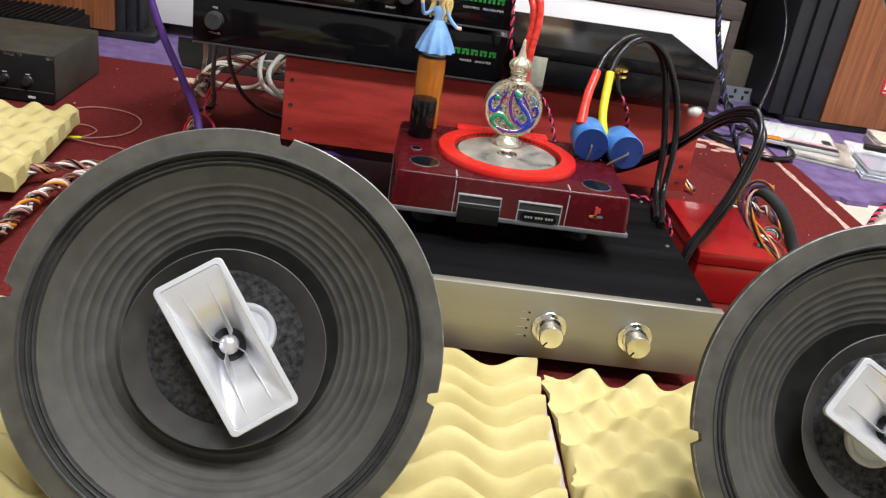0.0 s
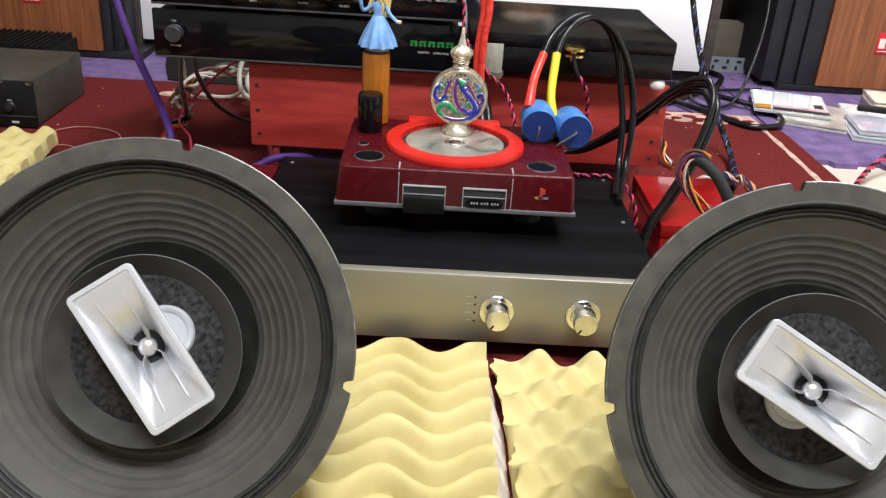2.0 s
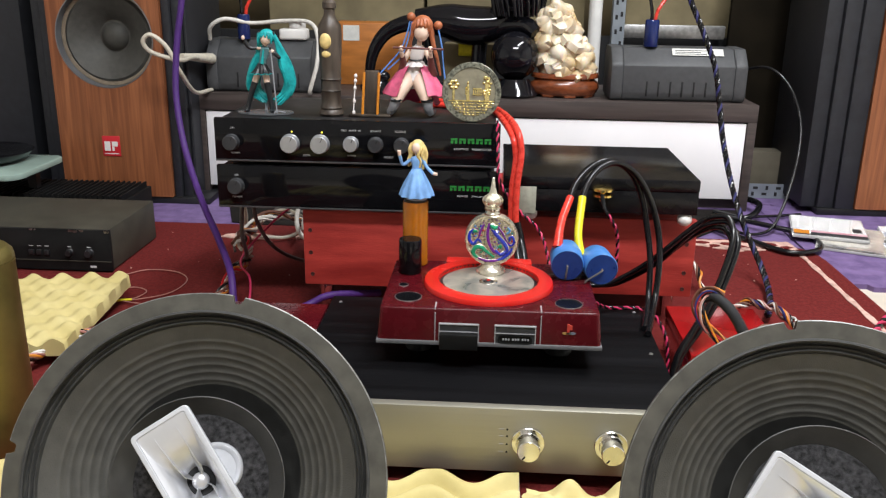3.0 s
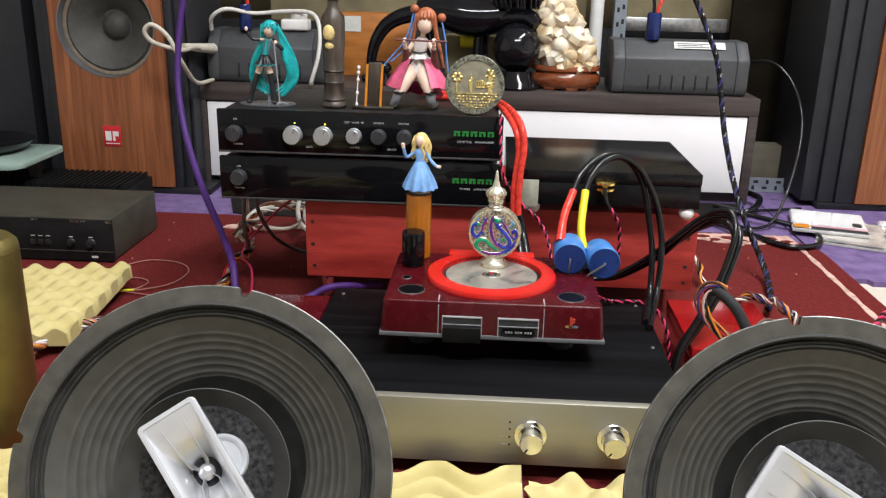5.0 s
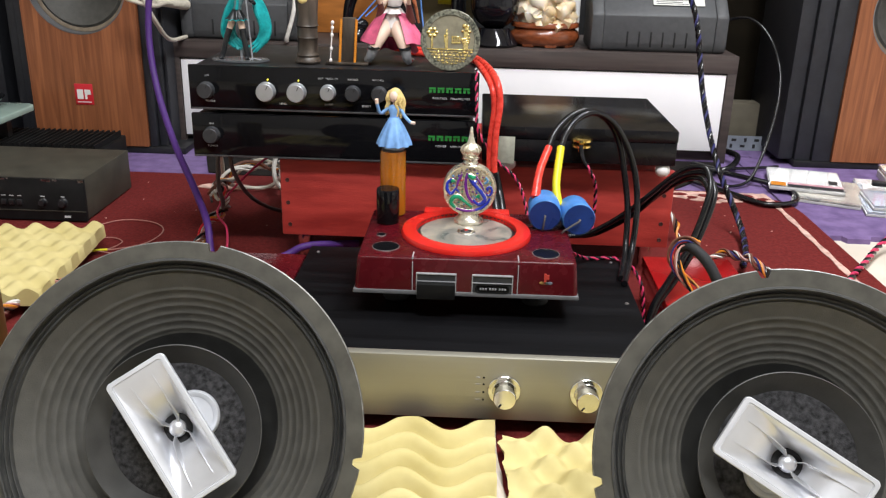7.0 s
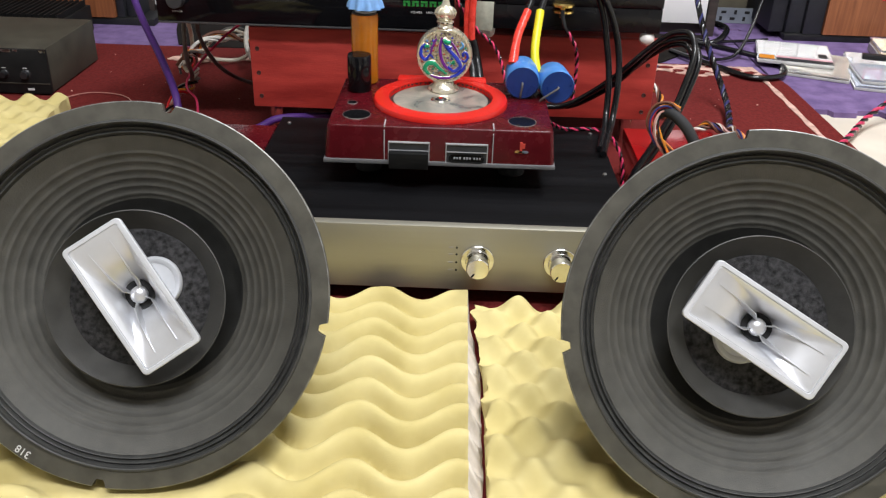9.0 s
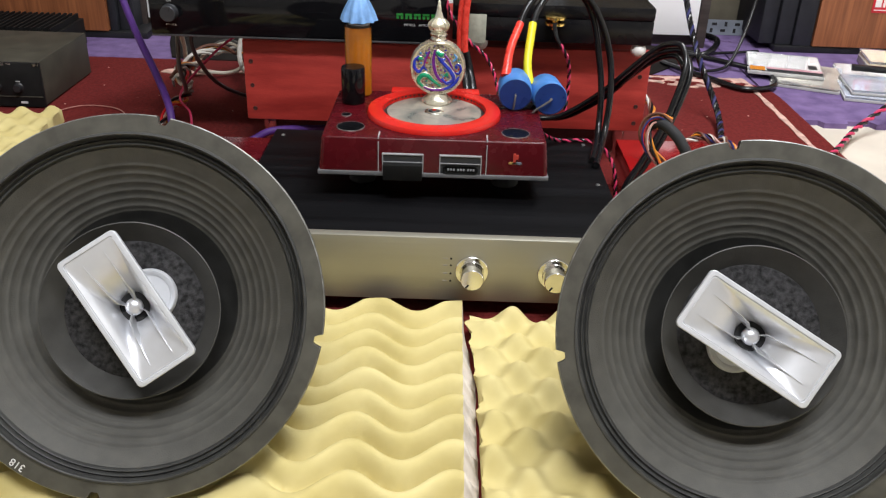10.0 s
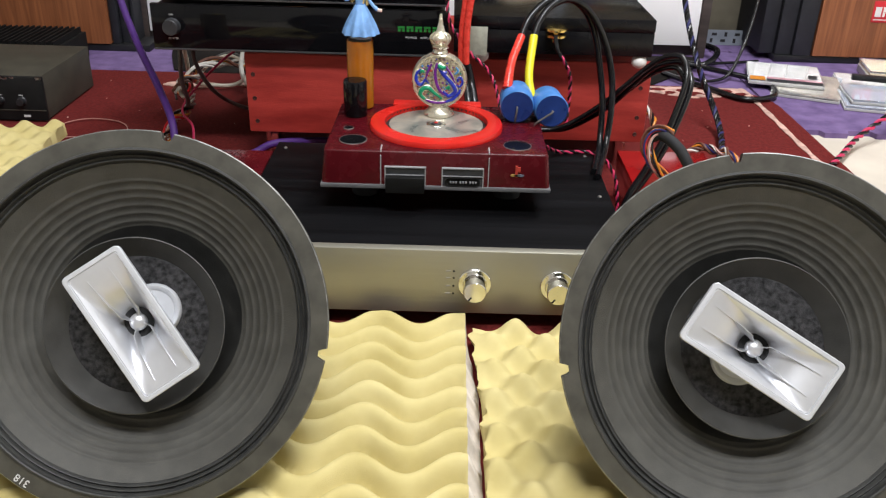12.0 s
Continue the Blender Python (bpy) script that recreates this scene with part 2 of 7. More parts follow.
OLD_BLACK = mat("worn_black_steel", (0.048, 0.044, 0.032), 0.62, 0.1, var=0.25, scale=30, bump=0.15, bscale=500)
OLIVE_GOLD = mat("olive_gold_metal", (0.21, 0.17, 0.055), 0.4, 0.7, var=0.2, scale=25)
AMBER = mat("amber_glass", (0.55, 0.20, 0.014), 0.08, var=0.12, scale=16, trans=0.5, stretch=(1, 1, 2))
CLEAR = mat("clear_acrylic", (0.95, 0.95, 0.94), 0.03, var=0.0, trans=1.0, rvar=0.01, ior=1.3)
WHITE = mat("white_plastic", (0.75, 0.74, 0.71), 0.45, var=0.05)
PRINT_WHITE = mat("white_print", (0.55, 0.55, 0.55), 0.6, var=0.02)
# print, not a lamp: slight emission added to brighten the green
PRINT_GREEN_GLOW = glow("green_print_with_glow", (0.015, 0.19, 0.03), 0.05)
PAPER = mat("paper_label", (0.62, 0.62, 0.58), 0.7, var=0.08, scale=90)
BLUE_CAP = mat("blue_capacitor_sleeve", (0.055, 0.19, 0.48), 0.4, var=0.15, scale=50, bump=0.1, bscale=300)
BLUE_EPOXY = mat("dark_blue_epoxy", (0.012, 0.036, 0.17), 0.3, var=0.15, scale=60)
GOLD = mat("gold_plate", (0.85, 0.62, 0.20), 0.22, 1.0, var=0.12, scale=90)
PEARL = mat("pale_silver_gilt", (0.72, 0.68, 0.55), 0.28, 0.8, var=0.15, scale=120, bump=0.2, bscale=500)
CRYSTAL = mat("milky_quartz", (0.66, 0.47, 0.24), 0.3, var=0.15, scale=14, c2=(0.86, 0.80, 0.66), spec=0.6, bump=0.3, bscale=120)
CRYSTAL.node_tree.nodes["Principled BSDF"].inputs["Subsurface Weight"].default_value = 0.35
CRYSTAL.node_tree.nodes["Principled BSDF"].inputs["Subsurface Radius"].default_value = (0.02, 0.014, 0.008)
ROSEWOOD = mat("polished_rosewood", (0.19, 0.05, 0.018), 0.22, var=0.35, scale=40, stretch=(1, 1, 3), coat=0.4)
OLD_WOOD = mat("dark_turned_wood", (0.040, 0.029, 0.022), 0.4, var=0.5, scale=60, stretch=(1, 1, 0.2), c2=(0.10, 0.078, 0.060))
ORANGE_WOOD = mat("orange_plywood", (0.42, 0.15, 0.03), 0.5, var=0.2, scale=14, stretch=(1, 1, 4))
SLOT_STEEL = mat("grey_blue_angle_steel", (0.25, 0.28, 0.31), 0.5, 0.3, var=0.1, scale=30)
CARDBOARD = mat("brown_board", (0.19, 0.155, 0.085), 0.85, var=0.25, scale=10)
WIRE = {k: mat(k + "_wire_sleeve", c, r, var=0.12, scale=120) for k, (c, r) in {
    "black": ((0.006, 0.006, 0.007), 0.24), "red": ((0.50, 0.012, 0.016), 0.35), "pink": ((0.55, 0.03, 0.10), 0.4),
    "purple": ((0.052, 0.012, 0.130), 0.6), "blue": ((0.018, 0.018, 0.095), 0.55), "white": ((0.62, 0.60, 0.55), 0.45),
    "brown": ((0.13, 0.05, 0.03), 0.45), "orange": ((0.62, 0.22, 0.02), 0.4), "yellow": ((0.66, 0.60, 0.02), 0.35),
    "cream": ((0.55, 0.51, 0.42), 0.45), "grey": ((0.10, 0.095, 0.09), 0.45), "green": ((0.02, 0.22, 0.13), 0.4),
    "scarlet": ((0.68, 0.045, 0.03), 0.28), "copper": ((0.36, 0.17, 0.14), 0.4)}.items()}


# ---------- the room ----------
bm = bmesh.new()
box(bm, -2.6, 2.9, -2.4, 3.4, -0.12, -0.008)
solo("floor", bm, CREAM_FLOOR, "cream tiled floor under mats and a red carpet", "floor", kind="structure")
for nm, b in (("wall_north", (-2.7, 3.0, 3.3, 3.42, -0.1, 2.7)), ("wall_south", (-2.7, 3.0, -2.52, -2.4, -0.1, 2.7)),
              ("wall_west", (-2.72, -2.6, -2.4, 3.3, -0.1, 2.7)), ("wall_east", (2.9, 3.02, -2.4, 3.3, -0.1, 2.7))):
    bm = bmesh.new()
    box(bm, *b)
    solo(nm, bm, WALL if nm == "wall_north" else PLASTER, "brown boarded wall behind the rack" if nm == "wall_north" else "plain pale plaster wall", "wall", kind="structure")
bm = bmesh.new()
box(bm, -2.7, 3.0, -2.5, 3.4, 2.6, 2.7)
solo("ceiling", bm, PLASTER, "plain pale ceiling", "ceiling", kind="structure")


def jigsaw_mat(x0, x1, y0, y1, name="foam_mat"):
    """A foam floor mat with square teeth along its front edge."""
    pts, n, d = [], 12, 0.016
    w = (x1 - x0) / n
    for k in range(n):
        y = y0 - (d if k % 2 else 0)
        pts += [(x0 + k * w + 0.003, y), (x0 + (k + 1) * w - 0.003, y)]
    pts += [(x1, y1), (x0, y1)]
    b = bmesh.new()
    prism(b, pts, -0.008, 0.002)
    return solo(name, b, PURPLE_MAT, "purple foam floor mat with toothed edges", "floor mat", "purple floor mats")


for x0 in (-1.48, -0.88, -0.28, 0.32, 0.92, 1.52):
    jigsaw_mat(x0, x0 + 0.597, 1.672, 2.27)
for x0 in (-1.48, -0.88, -0.28, 0.32, 0.92, 1.52):
    jigsaw_mat(x0, x0 + 0.597, 2.29, 2.88)

# bench shadow on the mats, laid down as a thin dark sheet
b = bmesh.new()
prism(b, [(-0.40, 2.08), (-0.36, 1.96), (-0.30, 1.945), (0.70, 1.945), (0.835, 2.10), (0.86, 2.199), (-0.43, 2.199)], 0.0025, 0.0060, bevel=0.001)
solo("bench_shade_sheet", b, FLOOR_SHADE, "thin dark brown sheet standing for the bench's shadow on the mat", "board")

# red carpet with a cream border line and a worn floral end
carpet = thing("carpet", (0.0, 1.2, 0), "worn dark red carpet with a cream border line", "carpet")
out = []
for cx, cy, a0 in ((0.80, 1.80, 0), (-1.2, 1.80, 90), (-1.2, 0.35, 180), (0.80, 0.35, 270)):
    for k in range(7):
        a = radians(a0 + 15 * k)
        out.append((cx + 0.135 * math.cos(a), cy + 0.135 * math.sin(a)))
bm = bmesh.new()
prism(bm, out, -0.008, 0.007, bevel=0.002)
part("carpet_field", bm, CARPET, carpet)
edge = [(0.878, 1.900, 0.0072), (0.888, 1.86, 0.0072), (0.893, 1.80, 0.0072), (0.893, 1.6, 0.0072), (0.893, 1.2, 0.0072), (0.893, 0.5, 0.0072)]
bm = bmesh.new()
ln = spline(edge, 8)
rows = []
for q, (a, b) in zip(ln, frames(ln)):
    d = Vector((0, 0, 1)).cross((ln[min(ln.index(q) + 1, len(ln) - 1)] - ln[max(ln.index(q) - 1, 0)]).normalized())
    w = 0.0055 + 0.0015 * math.sin(q.x * 90 + q.y * 70)
    rows.append([q - d * w, q + d * w, q + d * w + Vector((0, 0, 0.0012)), q - d * w + Vector((0, 0, 0.0012))])
loft(bm, rows)
part("border_line", bm, CARPET_CREAM, carpet, "cream woven border line")
rng = random.Random(4)


def woven_patch(x, y, sx, sy, material, label):
    b = bmesh.new()
    n = 14
    prism(b, [(x + sx * (0.75 + 0.3 * rng.random()) * math.cos(2 * math.pi * k / n), y + sy * (0.7 + 0.35 * rng.random()) * math.sin(2 * math.pi * k / n)) for k in range(n)], 0.0066, 0.0090)
    part("woven_motif", b, material, carpet, label)


# woven floral band along the far end
b = bmesh.new()
n = 44
lo = [(0.60 + 0.300 * k / n, 1.874 + 0.005 * math.sin(k * 1.1) + 0.004 * math.sin(k * 2.7)) for k in range(n + 1)]
hi = [(0.895 - 0.295 * k / n, 1.924 + 0.002 * math.sin(k * 1.9)) for k in range(n + 1)]
prism(b, lo + hi, 0.0065, 0.0079)
part("floral_band", b, CARPET_CREAM, carpet, "faded cream floral band")
for x, y, sx, sy in ((0.70, 1.900, 0.022, 0.010), (0.755, 1.893, 0.016, 0.012), (0.842, 1.898, 0.022, 0.014), (0.80, 1.912, 0.012, 0.007), (0.775, 1.878, 0.020, 0.008), (0.725, 1.880, 0.012, 0.007), (0.878, 1.880, 0.014, 0.009)):
    woven_patch(x, y, sx, sy, CARPET, "red woven flower")
for x, y, sx, sy in ((0.735, 1.861, 0.020, 0.007), (0.80, 1.858, 0.028, 0.008), (0.855, 1.855, 0.018, 0.007), (0.77, 1.848, 0.012, 0.005),
                     (-0.285, 1.84, 0.07, 0.022), (-0.16, 1.85, 0.05, 0.018)):
    woven_patch(x, y, sx, sy, CARPET_CREAM, "cream woven motif")
woven_patch(0.672, 1.902, 0.020, 0.013, CARPET_BLUE, "blue woven motif")
woven_patch(0.818, 1.895, 0.008, 0.009, CARPET_BLUE, "blue woven motif")


b = bmesh.new()
g = random.Random(8)
for k in range(80):
    x, y = g.uniform(-0.6, 0.88), g.uniform(1.0, 1.88)
    box(b, x, x + g.uniform(0.0006, 0.003), y, y + g.uniform(0.0006, 0.002), 0.0068, 0.0082)
solo("carpet_lint", b, CARPET_CREAM, "pale lint specks scattered on the red carpet", "lint", kind="stuff")


# ---------- acoustic foam ----------
CONTACTS = ((0.015, 0.60), (0.495, 0.575))


def foam_sheet(name, x0, x1, y0, y1, height, label, thick=0.02, m=None, step=0.003, edge_mat=True, flare=0.0, ragged=0.0):
    """A convoluted foam sheet; height gives the top over the plan."""
    th = thing(name, ((x0 + x1) / 2, (y0 + y1) / 2, 0), label, "foam sheet", "acoustic foam sheets")
    nx, ny = round((x1 - x0) / step), round((y1 - y0) / step)
    b = bmesh.new()
    top = [[b.verts.new((x0 + (x1 - x0) * i / nx, y0 + (y1 - y0) * j / ny, height(x0 + (x1 - x0) * i / nx, y0 + (y1 - y0) * j / ny))) for i in range(nx + 1)] for j in range(ny + 1)]
    for j in range(ny):
        for i in range(nx):
            b.faces.new((top[j][i], top[j][i + 1], top[j + 1][i + 1], top[j + 1][i]))
    ring = [top[0][i] for i in range(nx + 1)] + [top[j][nx] for j in range(1, ny + 1)] + [top[ny][i] for i in range(nx - 1, -1, -1)] + [top[j][0] for j in range(ny - 1, 0, -1)]
    low = [b.verts.new((v.co.x + ((flare * min(max((0.90 - v.co.y) / 0.12, 0.2), 1.0) + 0.002 * noise.noise((0.0, v.co.y * 40, 5.0))) if v.co.x > x1 - 1e-6 else 0), v.co.y, 0.0085)) for v in ring]
    if ragged:
        for v in ring:
            if v.co.x < x0 + 1e-6:
                v.co.x += -0.010 * min(max((v.co.y - 0.74) / 0.12, 0.0), 1.0) + ragged * noise.noise((3.0, v.co.y * 55, 9.0)) + 0.5 * ragged * noise.noise((3.0, v.co.y * 150, 2.0))
    s = len(b.faces)
    for k in range(len(ring)):
        b.faces.new((ring[k], low[k], low[(k + 1) % len(ring)], ring[(k + 1) % len(ring)]))
    b.faces.new(low)
    if edge_mat:
        paint(b, s, 1)
    bmesh.ops.recalc_face_normals(b, faces=b.faces[:])
    if m is not None:
        b.transform(m)
    part("foam_body", b, [FOAM, FOAM_EDGE], th, smooth=70)
    return th


def pressed(x, y):
    """How far the drivers' rims press the foam down."""
    d = 1.0
    for cx, cy in CONTACTS:
        q = ((x - cx) / 0.13) ** 2 + ((y - cy) / 0.06) ** 2
        d *= 1 - 0.98 * math.exp(-q)
    for cx, cy in ((-0.01, 0.77), (0.51, 0.755)):
        q = ((x - cx) / 0.1) ** 2 + ((y - cy) / 0.08) ** 2
        d *= 1 - (0.8 if cx < 0.2 else 0.45) * math.exp(-q)
    return d


def foam_left(x, y):
    c = math.cos(2 * math.pi * (x - 0.268) / 0.088)
    w = noise.noise((x * 14, y * 14, 1.0))
    v = 2 * math.pi * (y - 0.884 - 0.0105 * c - 0.0016 * w) / 0.0345
    near = min(max((0.86 - y) / 0.22, 0.0), 1.0)
    h = 0.335 + (0.44 + 0.26 * near) * ((math.cos(v / 2) ** 2 + 0.02) ** 0.42 - 0.55) + 0.05 * c + 0.05 * w
    return 0.014 + 0.044 * h * pressed(x, y) + 0.002 * w


def foam_right(x, y):
    w = noise.noise((x * 16, y * 16, 7.0))
    u, v = 2 * math.pi * (x - 0.332) / 0.057 + 0.5 * w, 2 * math.pi * (y - 0.780) / 0.051 + 0.5 * w
    k = 0.5 + 0.5 * math.cos(u) * math.cos(v)
    h = 0.20 + 0.56 * k ** 1.3 + 0.06 * noise.noise((x * 45, y * 45, 2.0)) + 0.12 * w
    return 0.013 + 0.036 * h * pressed(x, y) + 0.002 * w


foam_sheet("foam_sheet", -0.34, 0.2760, 0.36, 0.893, foam_left, "pale yellow wavy acoustic foam sheet on the carpet", flare=0.0135)
foam_sheet("foam_sheet", 0.2920, 0.84, 0.36, 0.885, foam_right, "pale yellow egg-crate acoustic foam sheet on the carpet", edge_mat=False, ragged=0.006)
foam_sheet("foam_sheet", -0.11, 0.09, -0.14, 0.14, lambda x, y: 0.030 + 0.0062 * math.cos(2 * math.pi * x / 0.05) * math.cos(2 * math.pi * y / 0.056) + 0.004 * noise.noise((x * 30, y * 30, 3)),
           "small pale yellow egg-crate foam offcut lying on wires", m=pose(-0.468, 1.305, 0.016, 1, -2, 4), edge_mat=False)


# ---------- coaxial loudspeaker drivers ----------
def driver(centre, normal, horn_turn, notch_turn, plate, label, marks, sag):
    n = Vector(normal).normalized()
    xax = Vector((0, 0, 1)).cross(n).normalized()
    yax = n.cross(xax)
    M = Matrix((xax, yax, n)).transposed().to_4x4()
    M.translation = centre
    th = thing("loudspeaker_driver", centre, label, "loudspeaker driver", "coaxial drivers", m=M)
    bpy.context.view_layer.update()
    # pressed steel frame with four notches in its rim
    b = bmesh.new()
    N = 720
    rings = []
    prof = [(0.1385, -0.010), (0.1385, -0.0006), (0.1395, 0.0), (0.1549, 0.0), (0.1558, -0.0008), (0.156, -0.004), (0.1558, -0.0085), (0.1505, -0.0095), (0.145, -0.012), (0.100, -0.075), (0.066, -0.098)]
    for r, z in prof:
        ring = []
        for k in range(N):
            a = 2 * math.pi * k / N
            rr = r
            if r > 0.1502:
                off = min(abs((math.degrees(a) - notch_turn - 90 * q + 180) % 360 - 180) for q in range(4))
                cut = min(max((2.0 - off) / 0.8, 0.0), 1.0)
                rr = r - (r - 0.1490) * cut
            ring.append((rr * math.cos(a), rr * math.sin(a), z))
        rings.append(ring)
    loft(b, rings, caps=False, m=M)
    b.faces.ensure_lookup_table()
    for f in b.faces[3 * N:4 * N]:
        f.material_index = 1
    part("basket", b, [DRIVER_FRAME, EDGE_STEEL], th, "grey painted pressed-steel frame with a bare edge", smooth=30)
    # gasket ring
    b = bmesh.new()
    lathe(b, [(0.1384, -0.006), (0.1384, 0.0004), (0.1392, 0.0012), (0.1408, 0.0010), (0.1412, 0.0002)], 128, M)
    part("gasket", b, SURROUND, th, "dark pressed gasket ring")
    # pleated cloth surround
    b = bmesh.new()
    pr = []
    for k in range(29):
        f = k / 28
        pr.append((0.1386 - 0.0092 * f, -0.0042 - 0.003 * f + 0.0013 * math.cos(2 * math.pi * 2.5 * f + 0.6)))
    lathe(b, pr, 128, M)
    part("surround", b, SURROUND, th, "black pleated cloth surround")
    # corrugated paper cone
    b = bmesh.new()
    pr = []
    for k in range(141):
        f = k / 140
        r = 0.1296 - 0.0496 * f
        g = (0.1296 - r) / 0.0816
        z = -0.0078 - 0.048 * g - 0.006 * math.sin(math.pi * g)
        for rc in (0.1160, 0.1096, 0.1032, 0.0968, 0.0904, 0.0840):
            z += 0.0008 * math.exp(-((r - rc) / 0.0015) ** 2)
        pr.append((r, z))
    lathe(b, pr, 128, M)
    part("cone", b, CONE, th, "dark paper cone with pressed ribs", smooth=60)
    # inner cone, blackened to give the dark gap beneath the whizzer
    b = bmesh.new()
    lathe(b, [(0.0800, -0.0428), (0.074, -0.0465), (0.062, -0.0530), (0.048, -0.0570), (0, -0.058)], 96, M)
    part("shaded_neck", b, NECK_SHADE, th, "inner cone coloured black for the shaded gap under the whizzer")
    # inner whizzer cone
    b = bmesh.new()
    lathe(b, [(0.036, -0.048), (0.0555, -0.030), (0.0705, -0.0135), (0.0717, -0.0122), (0.0725, -0.0125), (0.0718, -0.0142), (0.0565, -0.031), (0.037, -0.0495)], 96, M @ Matrix.Translation((*sag, 0)))
    part("whizzer_cone", b, WHIZZER, th, "smaller dark inner cone")
    # felt disc
    b = bmesh.new()
    lathe(b, [(0, -0.0262), (0.040, -0.0262), (0.0555, -0.0272), (0.0572, -0.0285), (0.0565, -0.031), (0, -0.031)], 72, M @ Matrix.Translation((*sag, 0)))
    part("felt_disc", b, FELT, th, "mottled grey felt disc")
    # mounting plate of the horn
    b = bmesh.new()
    px, py = plate
    lathe(b, [(0, -0.0240), (0.0165, -0.0240), (0.0178, -0.0228), (0.0205, -0.0226), (0.0215, -0.0236), (0.0222, -0.0250), (0.0222, -0.0262), (0, -0.0262)], 48, M @ Matrix.Translation((px, py, 0)))
    part("horn_mount", b, HORN_LIP, th, "pale round horn mount")
    # the rectangular horn
    H = M @ Matrix.Rotation(radians(horn_turn), 4, "Z") @ Matrix.Translation((0, 0, 0.006))

    def ring(a, bb, z, corner):
        out, c = [], min(corner, a, bb)
        for qx, qy, a0 in ((a - c, bb - c, 0), (c - a, bb - c, 90), (c - a, c - bb, 180), (a - c, c - bb, 270)):
            for k in range(9):
                t = radians(a0 + 11.25 * k)
                out.append((qx + c * math.cos(t), qy + c * math.sin(t), z))
        return out
    A, B = 0.0592, 0.0264
    b = bmesh.new()
    rs = [ring(A - 0.0005, B - 0.0005, -0.006, 0.004), ring(A, B, -0.005, 0.0045), ring(A, B, -0.0006, 0.0045), ring(A - 0.0006, B - 0.0006, 0, 0.0042), ring(A - 0.0036, B - 0.0036, 0, 0.003), ring(A - 0.0039, B - 0.0039, -0.0011, 0.003), ring(A - 0.0046, B - 0.0046, -0.0009, 0.003)]
    loft(b, rs, caps=False, m=H)
    lip = part("horn_rim", b, HORN_LIP, th, "flat silver-white horn rim", smooth=35)
    b = bmesh.new()
    rs = []
    a0, b0 = A - 0.0046, B - 0.0046
    for k in range(19):
        f = k / 18
        g = f ** 0.92
        rs.append(ring(a0 + (0.0125 - a0) * g, b0 + (0.0115 - b0) * (f ** 1.25), -0.0009 - 0.0085 * f - 0.0165 * f ** 3.2, 0.003 + 0.0080 * f))
    loft(b, rs, caps=False, m=H)
    bell = part("horn_bell", b, HORN_SILVER, th, "glossy silver horn mouth", smooth=60)
    b = bmesh.new()
    rs = [ring(A - 0.0005, B - 0.0005, -0.006, 0.004), ring(0.040, 0.019, -0.013, 0.008), ring(0.022, 0.0175, -0.026, 0.0165), ring(0.0165, 0.0165, -0.035, 0.016)]
    loft(b, rs, caps=False, m=H)
    part("horn_back", b, HORN_SILVER, th, "silver outer side of the horn", smooth=60)
    b = bmesh.new()
    loft(b, [ring(0.0125, 0.0115, -0.0259, 0.0110), ring(0.0118, 0.0112, -0.0275, 0.0110), ring(0.0110, 0.0110, -0.0295, 0.0110), ring(0.001, 0.001, -0.0295, 0.001)], m=H)
    part("throat", b, BLACK_MATT, th, "dark round horn throat")
    b = bmesh.new()
    ball(b, (0, 0, -0.0240), 0.0074, (1, 1, 0.75), 20, 12, H)
    part("phase_plug", b, HORN_SILVER, th, "polished round phase plug")
    for sx in (-1, 1):
        for sy in (-1, 1):
            b = bmesh.new()
            p = [(0.0035, 0.0038, -0.0205), (0.0085, 0.0078, -0.0165), (0.021, 0.0088, -0.0078), (0.047, 0.0100, -0.0014), (0.047, 0.0100, -0.0050), (0.013, 0.0082, -0.0265), (0.005, 0.0042, -0.0285)]
            t = 0.00035
            lo = [(sx * x, sy * (y - t), z) for x, y, z in p]
            hi = [(sx * x, sy * (y + t), z) for x, y, z in p]
            loft(b, [lo, hi], m=H)
            part("vane", b, HORN_SILVER, th, smooth=20)
    # magnet
    b = bmesh.new()
    lathe(b, [(0, -0.128), (0.064, -0.128), (0.067, -0.125), (0.067, -0.100), (0.064, -0.097), (0, -0.097)], 48, M)
    part("magnet", b, BLACK_SATIN, th, "black round magnet")
    if marks:
        R = M @ Matrix.Rotation(radians(marks), 4, "Z") @ Matrix.Translation((0, 0.1500, 0.0001))
        lettering("stamped_number", "318", 0.0085, R, PRINT_WHITE, th)
    return th


driver((0.003, 0.664, 0.160), (0.087, -0.884, 0.459), -57.3, 79.0, (0.011, 0.009), "large round coaxial driver leaning back on yellow foam", 144.5, (-0.002, -0.0028))
driver((0.500, 0.648, 0.1615), (-0.088, -0.877, 0.473), -29.5, 10.5, (-0.010, -0.009), "large round coaxial driver with a silver horn, leaning on foam", 0, (0.0012, 0.0008))


# ---------- silver amplifier ----------
amp = thing("amplifier", (0.234, 1.08, 0.008), "wide black amplifier with a champagne silver faceplate", "amplifier")
bm = bmesh.new()
box(bm, 0.012, 0.456, 0.925, 1.245, 0.026, 0.1005, 0.001)
part("chassis", bm, BLACK_SATIN, amp, "black steel chassis")
bm = bmesh.new()
box(bm, 0.010, 0.458, 0.9255, 1.247, 0.1005, 0.1035, 0.0008)
part("top_cover", bm, BLACK_BRUSHED, amp, "black brushed top cover")
bm = bmesh.new()
box(bm, 0.004, 0.464, 0.913, 0.925, 0.028, 0.1065, 0.0012)
part("faceplate", bm, SILVER_PLATE, amp, "brushed champagne silver faceplate")
